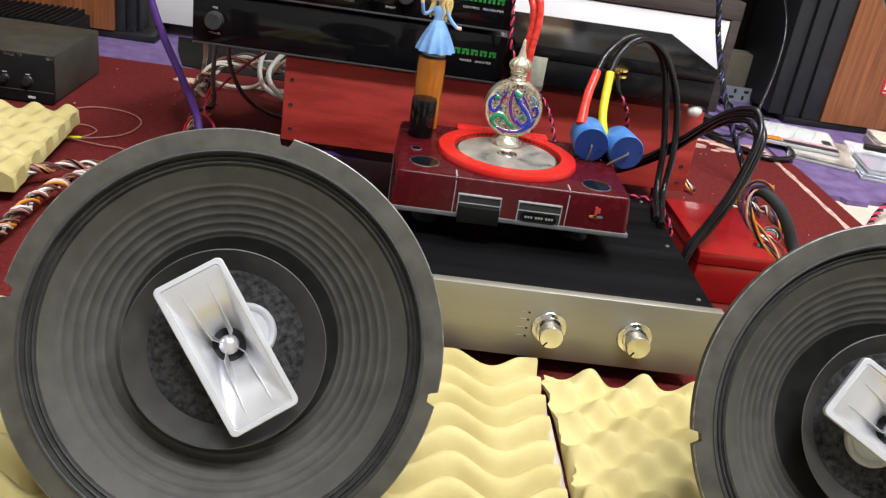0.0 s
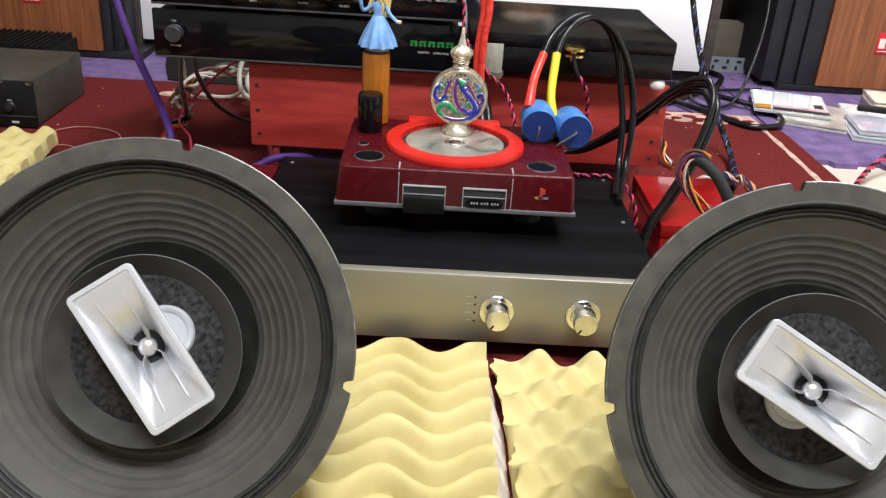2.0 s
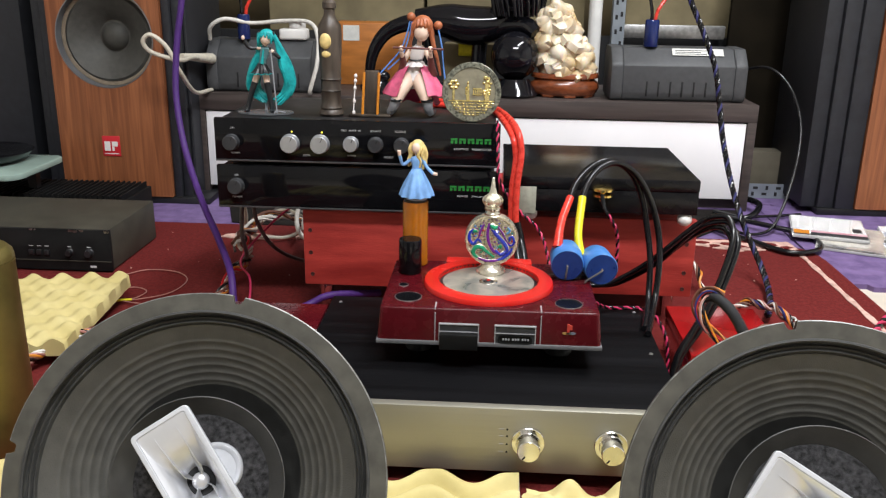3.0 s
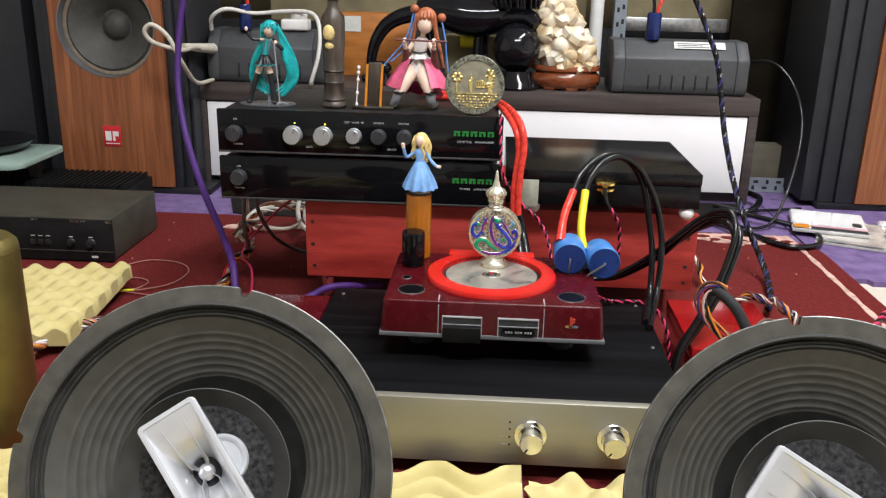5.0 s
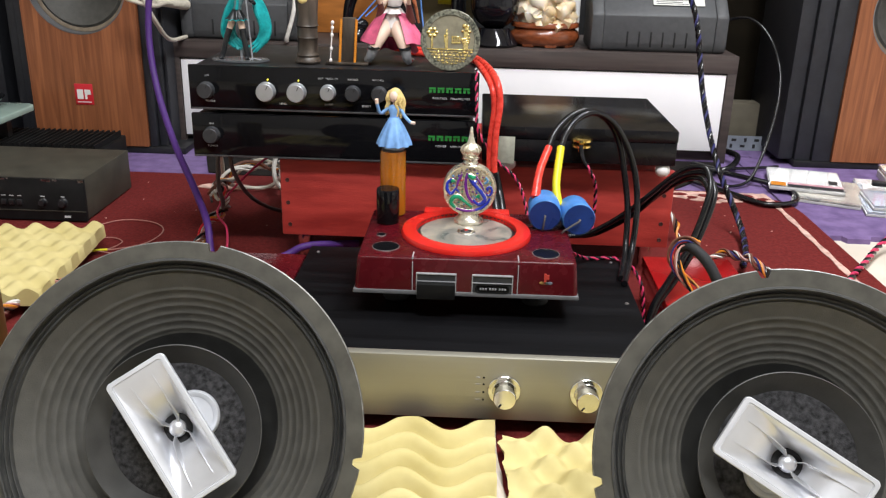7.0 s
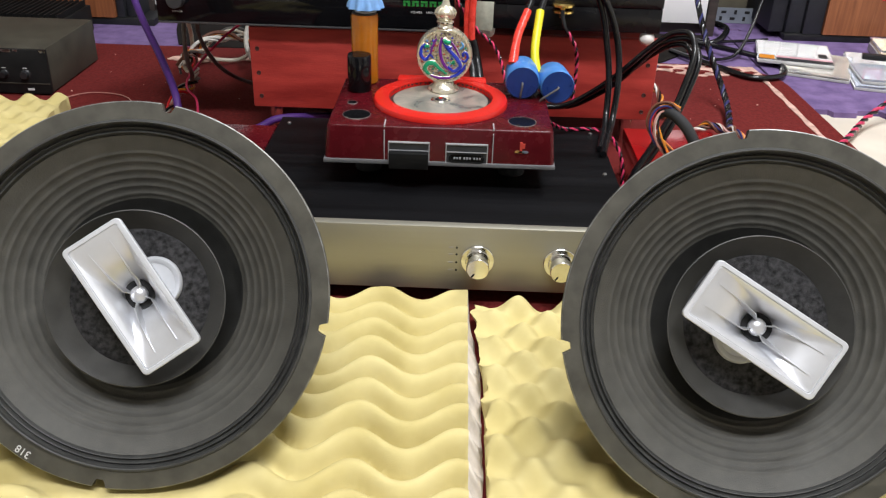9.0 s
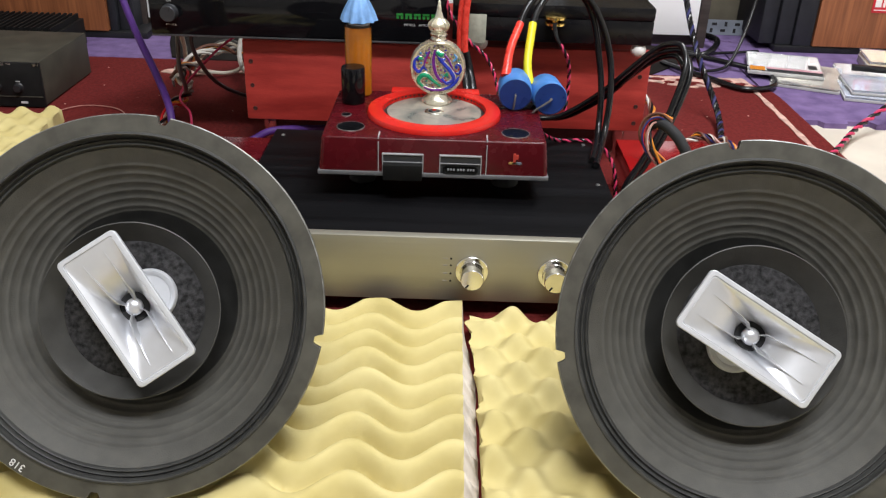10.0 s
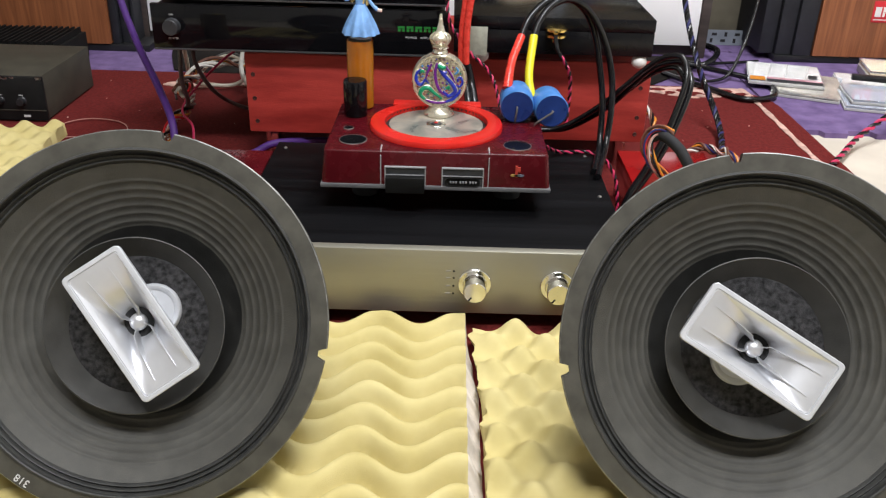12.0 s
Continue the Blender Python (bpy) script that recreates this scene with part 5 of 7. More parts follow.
for a, b_, r, lift in ((0.0, 0.0, 0.0040, 0.0), (0.009, 0.005, 0.0040, -0.009), (0.003, 0.012, 0.0036, -0.019)):
    cable("black_cable", [(0.375 + a, 1.315 + b_, 0.109), (0.412 + a, 1.312 + b_, 0.112 + lift * 0.2), (0.440 + a, 1.300 + b_, 0.130 + lift * 0.4), (0.476 + a, 1.270 + b_, 0.170 + lift * 0.6), (0.524, 1.230 + b_, 0.235 + lift),
                          (0.546 + a * 0.5, 1.208 + b_, 0.253 + lift), (0.5575 + a * 0.5, 1.195 + b_, 0.249 + lift), (0.557 + a, 1.175 + b_, 0.222 + lift * 0.6), (0.533 + a, 1.150 + b_, 0.155), (0.510 + a, 1.140 + b_, 0.110), (0.492 + a * 0.6, 1.130 + b_, 0.078), (0.483 + a * 0.5, 1.118 + b_, 0.040), (0.482 + a * 0.5, 1.10 + b_, 0.016)],
          r, "black", "thick shiny black cable arching over the red box", 10)
cable("mains_cable", [(0.848, 2.27, 0.345), (0.895, 2.220, 0.357), (0.935, 2.180, 0.322), (0.959, 2.150, 0.260), (0.960, 2.120, 0.199), (0.942, 2.080, 0.125), (0.905, 2.02, 0.055), (0.872, 1.990, 0.014), (0.814, 1.970, 0.010), (0.800, 2.050, 0.010), (0.865, 2.110, 0.0115), (0.944, 2.140, 0.010), (1.0, 2.16, 0.010)], 0.0036, "black", "dark mains cable curling onto the mat", 10)
cable("mains_cable", [(0.74, 2.03, 0.010), (0.775, 1.955, 0.013), (0.815, 1.893, 0.014), (0.865, 1.825, 0.014), (0.927, 1.842, 0.014), (0.960, 1.915, 0.010), (0.945, 1.975, 0.012), (0.86, 2.03, 0.019), (0.80, 2.12, 0.010)], 0.0060, "black", "black mains cable lying in a loop on the mat", 10)
cable("mains_cable", [(0.79, 2.16, 0.010), (0.85, 2.10, 0.012), (0.90, 2.17, 0.030), (0.87, 2.30, 0.020), (0.89, 2.33, 0.012)], 0.0075, "black", "black mains cable end by the bench", 10)
cable("white_cable", [(-0.470, 2.26, 0.34), (-0.478, 2.12, 0.362), (-0.468, 2.000, 0.367), (-0.523, 1.980, 0.384), (-0.538, 1.970, 0.408), (-0.520, 1.970, 0.423), (-0.490, 1.980, 0.397), (-0.470, 2.000, 0.340), (-0.474, 2.10, 0.283), (-0.476, 2.23, 0.272)], 0.0050, "cream", "cream mains cable looped beside the bench", 10)
b = bmesh.new()
tube(b, [(-0.500, 2.10, 0.3655), (-0.480, 2.16, 0.358), (-0.470, 2.225, 0.350)], lambda f: 0.0075 + 0.006 * f, 12, 6)
solo("mains_plug", b, WIRE["cream"], "cream moulded mains plug at the grey power unit", "plug")
cable("white_cable", [(-0.475, 2.24, 0.396), (-0.465, 2.22, 0.428), (-0.428, 2.22, 0.447), (-0.372, 2.26, 0.436), (-0.287, 2.26, 0.443), (-0.224, 2.25, 0.440), (-0.198, 2.215, 0.408), (-0.197, 2.19, 0.346), (-0.215, 2.185, 0.282), (-0.22, 2.21, 0.272)], 0.0052, "white", "white mains cable over the power unit", 10)
twisted("twisted_pair", [(0.366, 1.18, 0.150), (0.384, 1.195, 0.128), (0.410, 1.225, 0.108), (0.445, 1.232, 0.107), (0.462, 1.222, 0.107), (0.478, 1.215, 0.096), (0.49, 1.20, 0.07), (0.495, 1.19, 0.012)], ("black", "pink"), 0.0015, 0.016, "thin red and black twisted wire over the amplifier")
twisted("twisted_pair", [(0.243, 1.39, 0.345), (0.2455, 1.366, 0.300), (0.250, 1.352, 0.258), (0.279, 1.345, 0.217), (0.310, 1.335, 0.190), (0.325, 1.310, 0.155), (0.33, 1.28, 0.107)], ("black", "pink"), 0.0015, 0.016, "thin red and black twisted wire hanging from the stack")
gw = twisted("twisted_pair", [(0.412, 1.338, 0.219), (0.427, 1.332, 0.195), (0.432, 1.335, 0.163), (0.430, 1.33, 0.112)], ("black", "pink"), 0.0016, 0.016, "red and black twisted wire from a gold post")
b = bmesh.new()
tube(b, [(0.4055, 1.350, 0.243), (0.4068, 1.346, 0.233), (0.410, 1.340, 0.222), (0.414, 1.337, 0.215)], lambda f: 0.0042 - 0.0016 * f, 10, 6)
part("boot", b, WIRE["black"], gw, "black plug boot")
twisted("twisted_pair", [(1.34, 1.86, 0.13), (1.19, 1.74, 0.085), (1.075, 1.643, 0.044), (1.003, 1.588, 0.018), (0.93, 1.49, 0.012), (0.894, 1.44, 0.013), (0.84, 1.36, 0.013)], ("black", "pink"), 0.0030, 0.036, "red and black twisted cable lying across the carpet edge", 16)
twisted("twisted_pair", [(-0.52, 0.86, 0.02), (-0.44, 0.905, 0.055), (-0.36, 0.93, 0.06), (-0.31, 0.96, 0.02)], ("black", "red"), 0.0026, 0.03, "red and black twisted cable on the carpet")
cable("copper_wire", [(-0.50, 1.49, 0.010), (-0.464, 1.532, 0.011), (-0.418, 1.590, 0.011), (-0.355, 1.585, 0.011), (-0.320, 1.540, 0.011), (-0.329, 1.473, 0.011), (-0.375, 1.430, 0.013), (-0.41, 1.415, 0.016)], 0.0010, "copper", "thin copper-coloured wire curled on the carpet", 6)
cable("copper_wire", [(-0.45, 1.46, 0.010), (-0.405, 1.495, 0.011), (-0.372, 1.478, 0.011), (-0.378, 1.440, 0.012), (-0.395, 1.422, 0.014), (-0.345, 1.415, 0.011), (-0.313, 1.412, 0.011), (-0.27, 1.39, 0.010)], 0.0010, "copper", "thin copper-coloured wire curled on the carpet", 6)
cable("yellow_wire", [(-0.45, 1.39, 0.014), (-0.42, 1.41, 0.014), (-0.395, 1.42, 0.015), (-0.378, 1.428, 0.014)], 0.0022, "yellow", "short yellow wire on the carpet", 8)


def loom(name, pts, cols, r, lay, pitch, label, seed=1, per=12):
    """A loose bundle of coloured wires."""
    th = thing(name, pts[-1], label, "wire bundle", "wire bundles")
    g = random.Random(seed)
    for k, c in enumerate(cols):
        line = strand(pts, k, len(cols), lay * g.uniform(0.5, 1.25), pitch * g.uniform(0.8, 1.3), per)
        b = bmesh.new()
        sweep(b, line, r * g.uniform(0.8, 1.2), 6)
        part("wire", b, WIRE[c], th, c + " wire")
    return th


LOOM = ("brown", "white", "black", "orange", "brown", "red", "white", "copper")
loom("wire_loom", [(-0.262, 1.760, 0.045), (-0.255, 1.70, 0.055), (-0.247, 1.640, 0.070), (-0.218, 1.603, 0.060), (-0.212, 1.549, 0.048), (-0.226, 1.520, 0.040), (-0.222, 1.465, 0.032), (-0.228, 1.42, 0.022), (-0.25, 1.36, 0.015)], LOOM, 0.0022, 0.0075, 0.09, "tangled bundle of brown and white wires", 2)
loom("wire_loom", [(-0.10, 1.85, 0.055), (-0.154, 1.831, 0.060), (-0.204, 1.833, 0.066), (-0.240, 1.806, 0.056), (-0.256, 1.711, 0.055), (-0.236, 1.600, 0.060)], ("white", "brown", "cream", "grey", "white", "orange"), 0.0028, 0.012, 0.16, "tangled bundle of white and brown wires", 5)
cable("white_cable", [(-0.06, 1.80, 0.10), (-0.120, 1.80, 0.085), (-0.178, 1.822, 0.022), (-0.222, 1.803, 0.018), (-0.274, 1.80, 0.03), (-0.262, 1.74, 0.09), (-0.23, 1.60, 0.20)], 0.0042, "cream", "cream cable curled behind the stack", 8)
cable("white_cable", [(-0.04, 1.85, 0.14), (-0.10, 1.83, 0.12), (-0.15, 1.78, 0.065), (-0.12, 1.74, 0.03), (-0.06, 1.72, 0.012)], 0.0050, "white", "white cable coiled behind the red box", 8)
cable("white_cable", [(-0.06, 1.88, 0.12), (-0.12, 1.86, 0.13), (-0.17, 1.83, 0.085), (-0.16, 1.79, 0.03), (-0.08, 1.76, 0.012)], 0.0050, "white", "white cable coiled behind the red box", 8)
cable("grey_cable", [(-0.181, 1.452, 0.194), (-0.183, 1.450, 0.160), (-0.185, 1.455, 0.125), (-0.19, 1.49, 0.085), (-0.21, 1.55, 0.055)], 0.0036, "grey", "grey lead hanging from the power amplifier", 8)
cable("grey_cable", [(-0.165, 1.462, 0.194), (-0.163, 1.47, 0.150), (-0.150, 1.52, 0.090), (-0.125, 1.60, 0.040), (-0.085, 1.66, 0.013), (-0.03, 1.68, 0.0115)], 0.0036, "grey", "grey lead hanging from the power amplifier", 8)
cable("red_wire", [(-0.10, 1.62, 0.16), (-0.16, 1.60, 0.12), (-0.213, 1.535, 0.060), (-0.193, 1.510, 0.032), (-0.175, 1.444, 0.020), (-0.17, 1.40, 0.011)], 0.0022, "pink", "thin red wire dropping to the carpet", 8)
loom("wire_loom", [(0.61, 1.40, 0.012), (0.635, 1.415, 0.034), (0.660, 1.420, 0.048), (0.685, 1.412, 0.052), (0.705, 1.39, 0.050), (0.722, 1.372, 0.040), (0.74, 1.34, 0.012)], ("brown", "white", "brown", "blue", "black", "white", "orange", "copper"), 0.0020, 0.0066, 0.048, "twisted bundle of brown and white wires on the carpet", 8)
lr = loom("wire_loom", [(0.490, 0.955, 0.231), (0.478, 0.957, 0.236), (0.467, 0.955, 0.232), (0.463, 0.950, 0.219), (0.470, 0.945, 0.203), (0.487, 0.938, 0.188), (0.503, 0.925, 0.176), (0.512, 0.900, 0.160), (0.520, 0.870, 0.135)], ("orange", "orange", "black", "white", "copper", "red", "blue", "brown", "brown"), 0.0011, 0.0052, 0.13, "loop of coloured wires behind a driver", 9)
b = bmesh.new()
tube(b, [(0.470, 0.960, 0.226), (0.480, 0.955, 0.230), (0.494, 0.940, 0.222), (0.505, 0.930, 0.206), (0.513, 0.922, 0.188), (0.520, 0.905, 0.168)], 0.0060, 14, 8)
part("black_sleeve", b, BLACK_MATT, lr, "thick black sleeve")
for k, (c, dx) in enumerate((("green", 0.0), ("pink", 0.008))):
    b = bmesh.new()
    tube(b, [(0.519 + dx, 0.908, 0.172), (0.524 + dx, 0.895, 0.160), (0.528 + dx, 0.865, 0.135), (0.525, 0.83, 0.115)], 0.0030, 8, 6)
    part("wire_end", b, WIRE[c], lr, c + " wire end")
loom("wire_loom", [(0.585, 1.66, 0.085), (0.612, 1.621, 0.056), (0.626, 1.595, 0.036), (0.632, 1.55, 0.016)], ("brown", "white", "orange", "black"), 0.0022, 0.006, 0.07, "short bundle of brown and white wires behind the red box", 10)
loom("wire_loom", [(0.60, 1.17, 0.086), (0.62, 1.20, 0.086), (0.645, 1.235, 0.075), (0.665, 1.26, 0.04), (0.69, 1.28, 0.014)], ("white", "brown", "blue", "green", "red", "white"), 0.0024, 0.009, 0.08, "tangled coloured wires beside the red box", 13)
loom("wire_loom", [(-0.43, 1.10, 0.020), (-0.405, 1.165, 0.030), (-0.385, 1.215, 0.032), (-0.350, 1.257, 0.032), (-0.304, 1.285, 0.030), (-0.25, 1.31, 0.018)], ("white", "black", "brown", "copper", "black", "white", "copper", "orange"), 0.0019, 0.0062, 0.055, "twisted bundle of coloured wires on the carpet", 14)
loom("wire_loom", [(-0.345, 1.02, 0.018), (-0.335, 1.10, 0.030), (-0.331, 1.165, 0.032), (-0.312, 1.226, 0.032), (-0.28, 1.265, 0.026), (-0.23, 1.29, 0.016)], ("white", "brown", "orange", "copper", "black", "white", "brown"), 0.0020, 0.0066, 0.055, "twisted bundle of coloured wires on the carpet", 15)


# ---------- ornaments on the preamplifier ----------
ZT = 0.338
# teal-haired doll on a clear base with a stand
bm = bmesh.new()
x, y = -0.136, 1.458
lathe(bm, [(0, 0), (0.047, 0), (0.047, 0.0025), (0, 0.0025)], 10, Matrix.Translation((x, y, ZT)) @ Matrix.Diagonal((1, 0.6, 1, 1)), 3)
for leg, wide in (([(-0.143, y, ZT + 0.070), (-0.150, y - 0.003, ZT + 0.050), (-0.157, y - 0.005, ZT + 0.030), (-0.164, y - 0.006, ZT + 0.004)], 0.0056), ([(-0.134, y, ZT + 0.070), (-0.130, y - 0.002, ZT + 0.050), (-0.127, y - 0.003, ZT + 0.030), (-0.1225, y - 0.005, ZT + 0.004)], 0.0056)):
    tube(bm, leg[:2], lambda f: 0.0056 - 0.0006 * f, 10, 4, 1)
    tube(bm, leg[1:], lambda f: 0.0054 - 0.0016 * f, 10, 6, 2)
    ball(bm, (leg[-1][0], y - 0.009, ZT + 0.0055), 0.0034, (1.1, 2.0, 0.9), 12, 8, index=2)
pleated(bm, (-0.138, y), ZT + 0.0645, ZT + 0.0800, 0.0165, 0.0066, 9, 0.16, 2)
pleated(bm, (-0.138, y), ZT + 0.0632, ZT + 0.0650, 0.0172, 0.0164, 9, 0.16, 0)
loft(bm, [[(cx + a * math.cos(2 * math.pi * j / 16), y + a * 0.75 * math.sin(2 * math.pi * j / 16), ZT + h) for j in range(16)] for cx, a, h in ((-0.1375, 0.0068, 0.078), (-0.1355, 0.0058, 0.085), (-0.133, 0.0076, 0.094), (-0.1315, 0.0084, 0.103), (-0.131, 0.0030, 0.107))], True, None, 4)
tube(bm, [(-0.1325, y - 0.0072, ZT + 0.102), (-0.134, y - 0.0078, ZT + 0.090), (-0.136, y - 0.0072, ZT + 0.080)], lambda f: 0.0012 + 0.0018 * f, 8, 4, 0)
tube(bm, [(-0.131, y, ZT + 0.105), (-0.1305, y, ZT + 0.111)], 0.0024, 8, 3, 1)
ball(bm, (-0.1292, y - 0.003, ZT + 0.1185), 0.0098, (0.92, 0.92, 1.05), 18, 12, index=1)
ball(bm, (-0.1285, y + 0.002, ZT + 0.1218), 0.0122, (1.02, 0.95, 1.0), 18, 12, index=0)
for dx, dz in ((-0.0075, 0.0), (-0.0035, 0.003), (0.0012, 0.003), (0.0055, 0.001), (-0.0100, -0.006), (0.0088, -0.006)):
    tube(bm, [(-0.129 + dx * 0.9, y - 0.0080, ZT + 0.1275), (-0.129 + dx * 1.1, y - 0.0122 + abs(dx) * 0.3, ZT + 0.1225 + dz * 0.4), (-0.129 + dx * 1.15, y - 0.0120 + abs(dx) * 0.3, ZT + 0.1180 + dz)], lambda f: 0.0030 - 0.0020 * f, 7, 4, 0)
for k in range(6):
    q = (k - 2.5) * 0.0022
    tube(bm, [(-0.118, y + 0.003, ZT + 0.127), (-0.110 + q * 0.4, y + 0.005, ZT + 0.105), (-0.102 + q, y + 0.008 + q, ZT + 0.078), (-0.0955 + q, y + 0.010 + 0.6 * q, ZT + 0.052), (-0.102 + 1.4 * q, y + 0.010, ZT + 0.026 + abs(q)), (-0.115 + 1.5 * q, y + 0.008 + q, ZT + 0.010 + 2 * abs(q))], lambda f: 0.0014 + 0.0030 * math.sin(math.pi * min(0.12 + f * 0.86, 1)), 8, 7, 0)
    tube(bm, [(-0.141, y + 0.003, ZT + 0.127), (-0.1425 + q * 0.4, y + 0.006, ZT + 0.098), (-0.151 + q, y + 0.010 + q, ZT + 0.072), (-0.157 + 1.3 * q, y + 0.012 + 0.6 * q, ZT + 0.044), (-0.148 + 1.8 * q, y + 0.012, ZT + 0.022 + abs(q)), (-0.138 + 2 * q, y + 0.010 + q, ZT + 0.014 + 1.5 * abs(q))], lambda f: 0.0014 + 0.0030 * math.sin(math.pi * min(0.12 + f * 0.86, 1)), 8, 7, 0)
for cx in (-0.1405, -0.1175):
    ball(bm, (cx, y + 0.002, ZT + 0.1265), 0.0030, (0.7, 1.1, 1.2), 10, 8, index=2)
tube(bm, [(-0.138, y, ZT + 0.103), (-0.1445, y - 0.001, ZT + 0.1035)], 0.0024, 8, 4, 1)
tube(bm, [(-0.1445, y - 0.001, ZT + 0.1035), (-0.156, y - 0.003, ZT + 0.1045), (-0.1635, y - 0.004, ZT + 0.115)], lambda f: 0.0026 + 0.0012 * f, 8, 6, 2)
ball(bm, (-0.1655, y - 0.004, ZT + 0.1195), 0.0030, (0.9, 0.8, 1.3), 10, 8, index=1)
tube(bm, [(-0.1245, y, ZT + 0.103), (-0.117, y - 0.003, ZT + 0.098)], 0.0024, 8, 4, 1)
tube(bm, [(-0.117, y - 0.003, ZT + 0.098), (-0.108, y - 0.006, ZT + 0.090), (-0.116, y - 0.011, ZT + 0.097)], 0.0030, 8, 6, 2)
ball(bm, (-0.1190, y - 0.0125, ZT + 0.1000), 0.0028, (1, 1, 1.2), 10, 8, index=1)
tube(bm, [(-0.1130, y - 0.014, ZT + 0.0026), (-0.1190, y - 0.0150, ZT + 0.104)], 0.0011, 8, 6, 5)
ball(bm, (-0.1192, y - 0.0152, ZT + 0.1055), 0.0024, (1, 1, 1.3), 10, 8, index=2)
for a in (20, 140, 260):
    tube(bm, [(-0.1130, y - 0.014, ZT + 0.006), (-0.1130 + 0.014 * math.cos(radians(a)), y - 0.014 + 0.009 * math.sin(radians(a)), ZT + 0.0034)], 0.0009, 6, 3, 5)
tube(bm, [(-0.138, y + 0.016, ZT + 0.0026), (-0.138, y + 0.012, ZT + 0.060)], 0.0024, 8, 6, 5)
solo("figurine", bm, [TEAL, SKIN, FIG_BLACK, FIG_BASE, FIG_TEALGREY, FIG_GREY], "doll figurine with long teal hair on a grey base", "figurine", "figurines")

# dark turned wooden bottle
wb = thing("wooden_bottle", (-0.026, 1.455, ZT), "dark turned wooden bottle with a pale carved face panel", "wooden bottle")
T = Matrix.Translation((-0.026, 1.455, ZT))
bm = bmesh.new()
lathe(bm, [(0, 0), (0.0185, 0), (0.0205, 0.003), (0.0195, 0.007), (0.0172, 0.010), (0.0185, 0.013), (0.0160, 0.018), (0.0160, 0.024), (0.0158, 0.038), (0.0170, 0.040), (0.0158, 0.042), (0.0160, 0.056), (0.0178, 0.058), (0.0162, 0.061), (0.0165, 0.075), (0.0182, 0.100), (0.0188, 0.130), (0.0180, 0.142), (0.0120, 0.150), (0.0085, 0.158), (0.0085, 0.166), (0.0110, 0.168), (0.0110, 0.176), (0.0070, 0.180), (0.0060, 0.198), (0, 0.200)], 40, T)
part("bottle_body", bm, OLD_WOOD, wb, "dark turned wood")
bm = bmesh.new()
ball(bm, (-0.030, 1.4375, ZT + 0.118), 0.0100, (0.95, 0.45, 1.25), 16, 10)
part("carved_panel", bm, HAIR_BLOND, wb, "pale carved oval panel")
bm = bmesh.new()
ball(bm, (-0.029, 1.4385, ZT + 0.098), 0.0070, (1.1, 0.4, 0.8), 16, 10)
part("carved_panel", bm, HAIR_BLOND, wb, "pale carved oval panel")

# small dark rack with orange rods
lk = thing("miniature_instrument", (0.042, 1.452, ZT), "miniature dark wooden instrument with orange rods", "ornament")
bm = bmesh.new()
box(bm, 0.030, 0.052, 1.450, 1.462, ZT + 0.004, ZT + 0.072, 0.0015)
part("board", bm, OLD_WOOD, lk)
for xx in (0.028, 0.052):
    b = bmesh.new()
    tube(b, [(xx - 0.002, 1.445, ZT + 0.003), (xx + 0.001, 1.449, ZT + 0.070)], 0.0022, 8, 4)
    part("rod", b, WIRE["orange"], lk, "orange rod")
b = bmesh.new()
box(b, 0.004, 0.072, 1.440, 1.458, ZT + 0.0002, ZT + 0.004, 0.001)
part("base", b, OLD_WOOD, lk)
b = bmesh.new()
tube(b, [(0.011, 1.446, ZT + 0.003), (0.015, 1.450, ZT + 0.066)], 0.0011, 8, 4)
for h in (0.006, 0.024, 0.045, 0.056, 0.064):
    ball(b, (0.0112 + 0.06 * h, 1.446 + 0.06 * h, ZT + h), 0.0028, (1, 1, 1.3), 10, 6)
part("beaded_stick", b, FIG_WHITE, lk, "white beaded stick")

# kneeling doll in a pink skirt
bm = bmesh.new()
y = 1.462
for kx, hx, fx in ((0.081, 0.101, 0.069), (0.130, 0.113, 0.1345)):
    tube(bm, [(hx, y + 0.004, ZT + 0.062), ((hx + kx) / 2, y - 0.010, ZT + 0.046), (kx, y - 0.017, ZT + 0.027)], lambda f: 0.0128 - 0.0040 * f, 14, 6, 1)
    tube(bm, [(kx, y - 0.017, ZT + 0.029), (kx * 0.55 + fx * 0.45, y - 0.014, ZT + 0.016), (fx, y - 0.006, ZT + 0.0062)], lambda f: 0.0093 - 0.0034 * f, 12, 6, 5)
    tube(bm, [(kx + 0.0002, y - 0.0168, ZT + 0.0265), (kx, y - 0.0172, ZT + 0.0300)], 0.0099, 14, 2, 6)
    tube(bm, [(fx, y - 0.004, ZT + 0.0055), (fx + 0.004, y + 0.022, ZT + 0.0052)], lambda f: 0.0050 - 0.0012 * f, 10, 4, 5)


def fan(c, z_top, z_low, r_top, r_low, a0, a1, index, seed):
    """An open pleated skirt between two angles."""
    rings, n = [], 40
    for k in range(n + 1):
        f = k / n
        a = radians(a0 + (a1 - a0) * f)
        fold = math.sin(f * 44 + seed)
        sec = []
        for q in range(6):
            g = q / 5
            r = r_top + (r_low - r_top) * g ** 0.9 * (1 + 0.06 * fold * g)
            sec.append((c[0] + r * math.cos(a), c[1] + 0.72 * r * math.sin(a), z_top + (z_low - z_top) * g ** 1.25 + 0.0020 * fold * g))
        rings.append(sec + [(u, v + 0.0009, w - 0.0009) for u, v, w in sec[::-1]])
    loft(bm, rings, True, None, index)


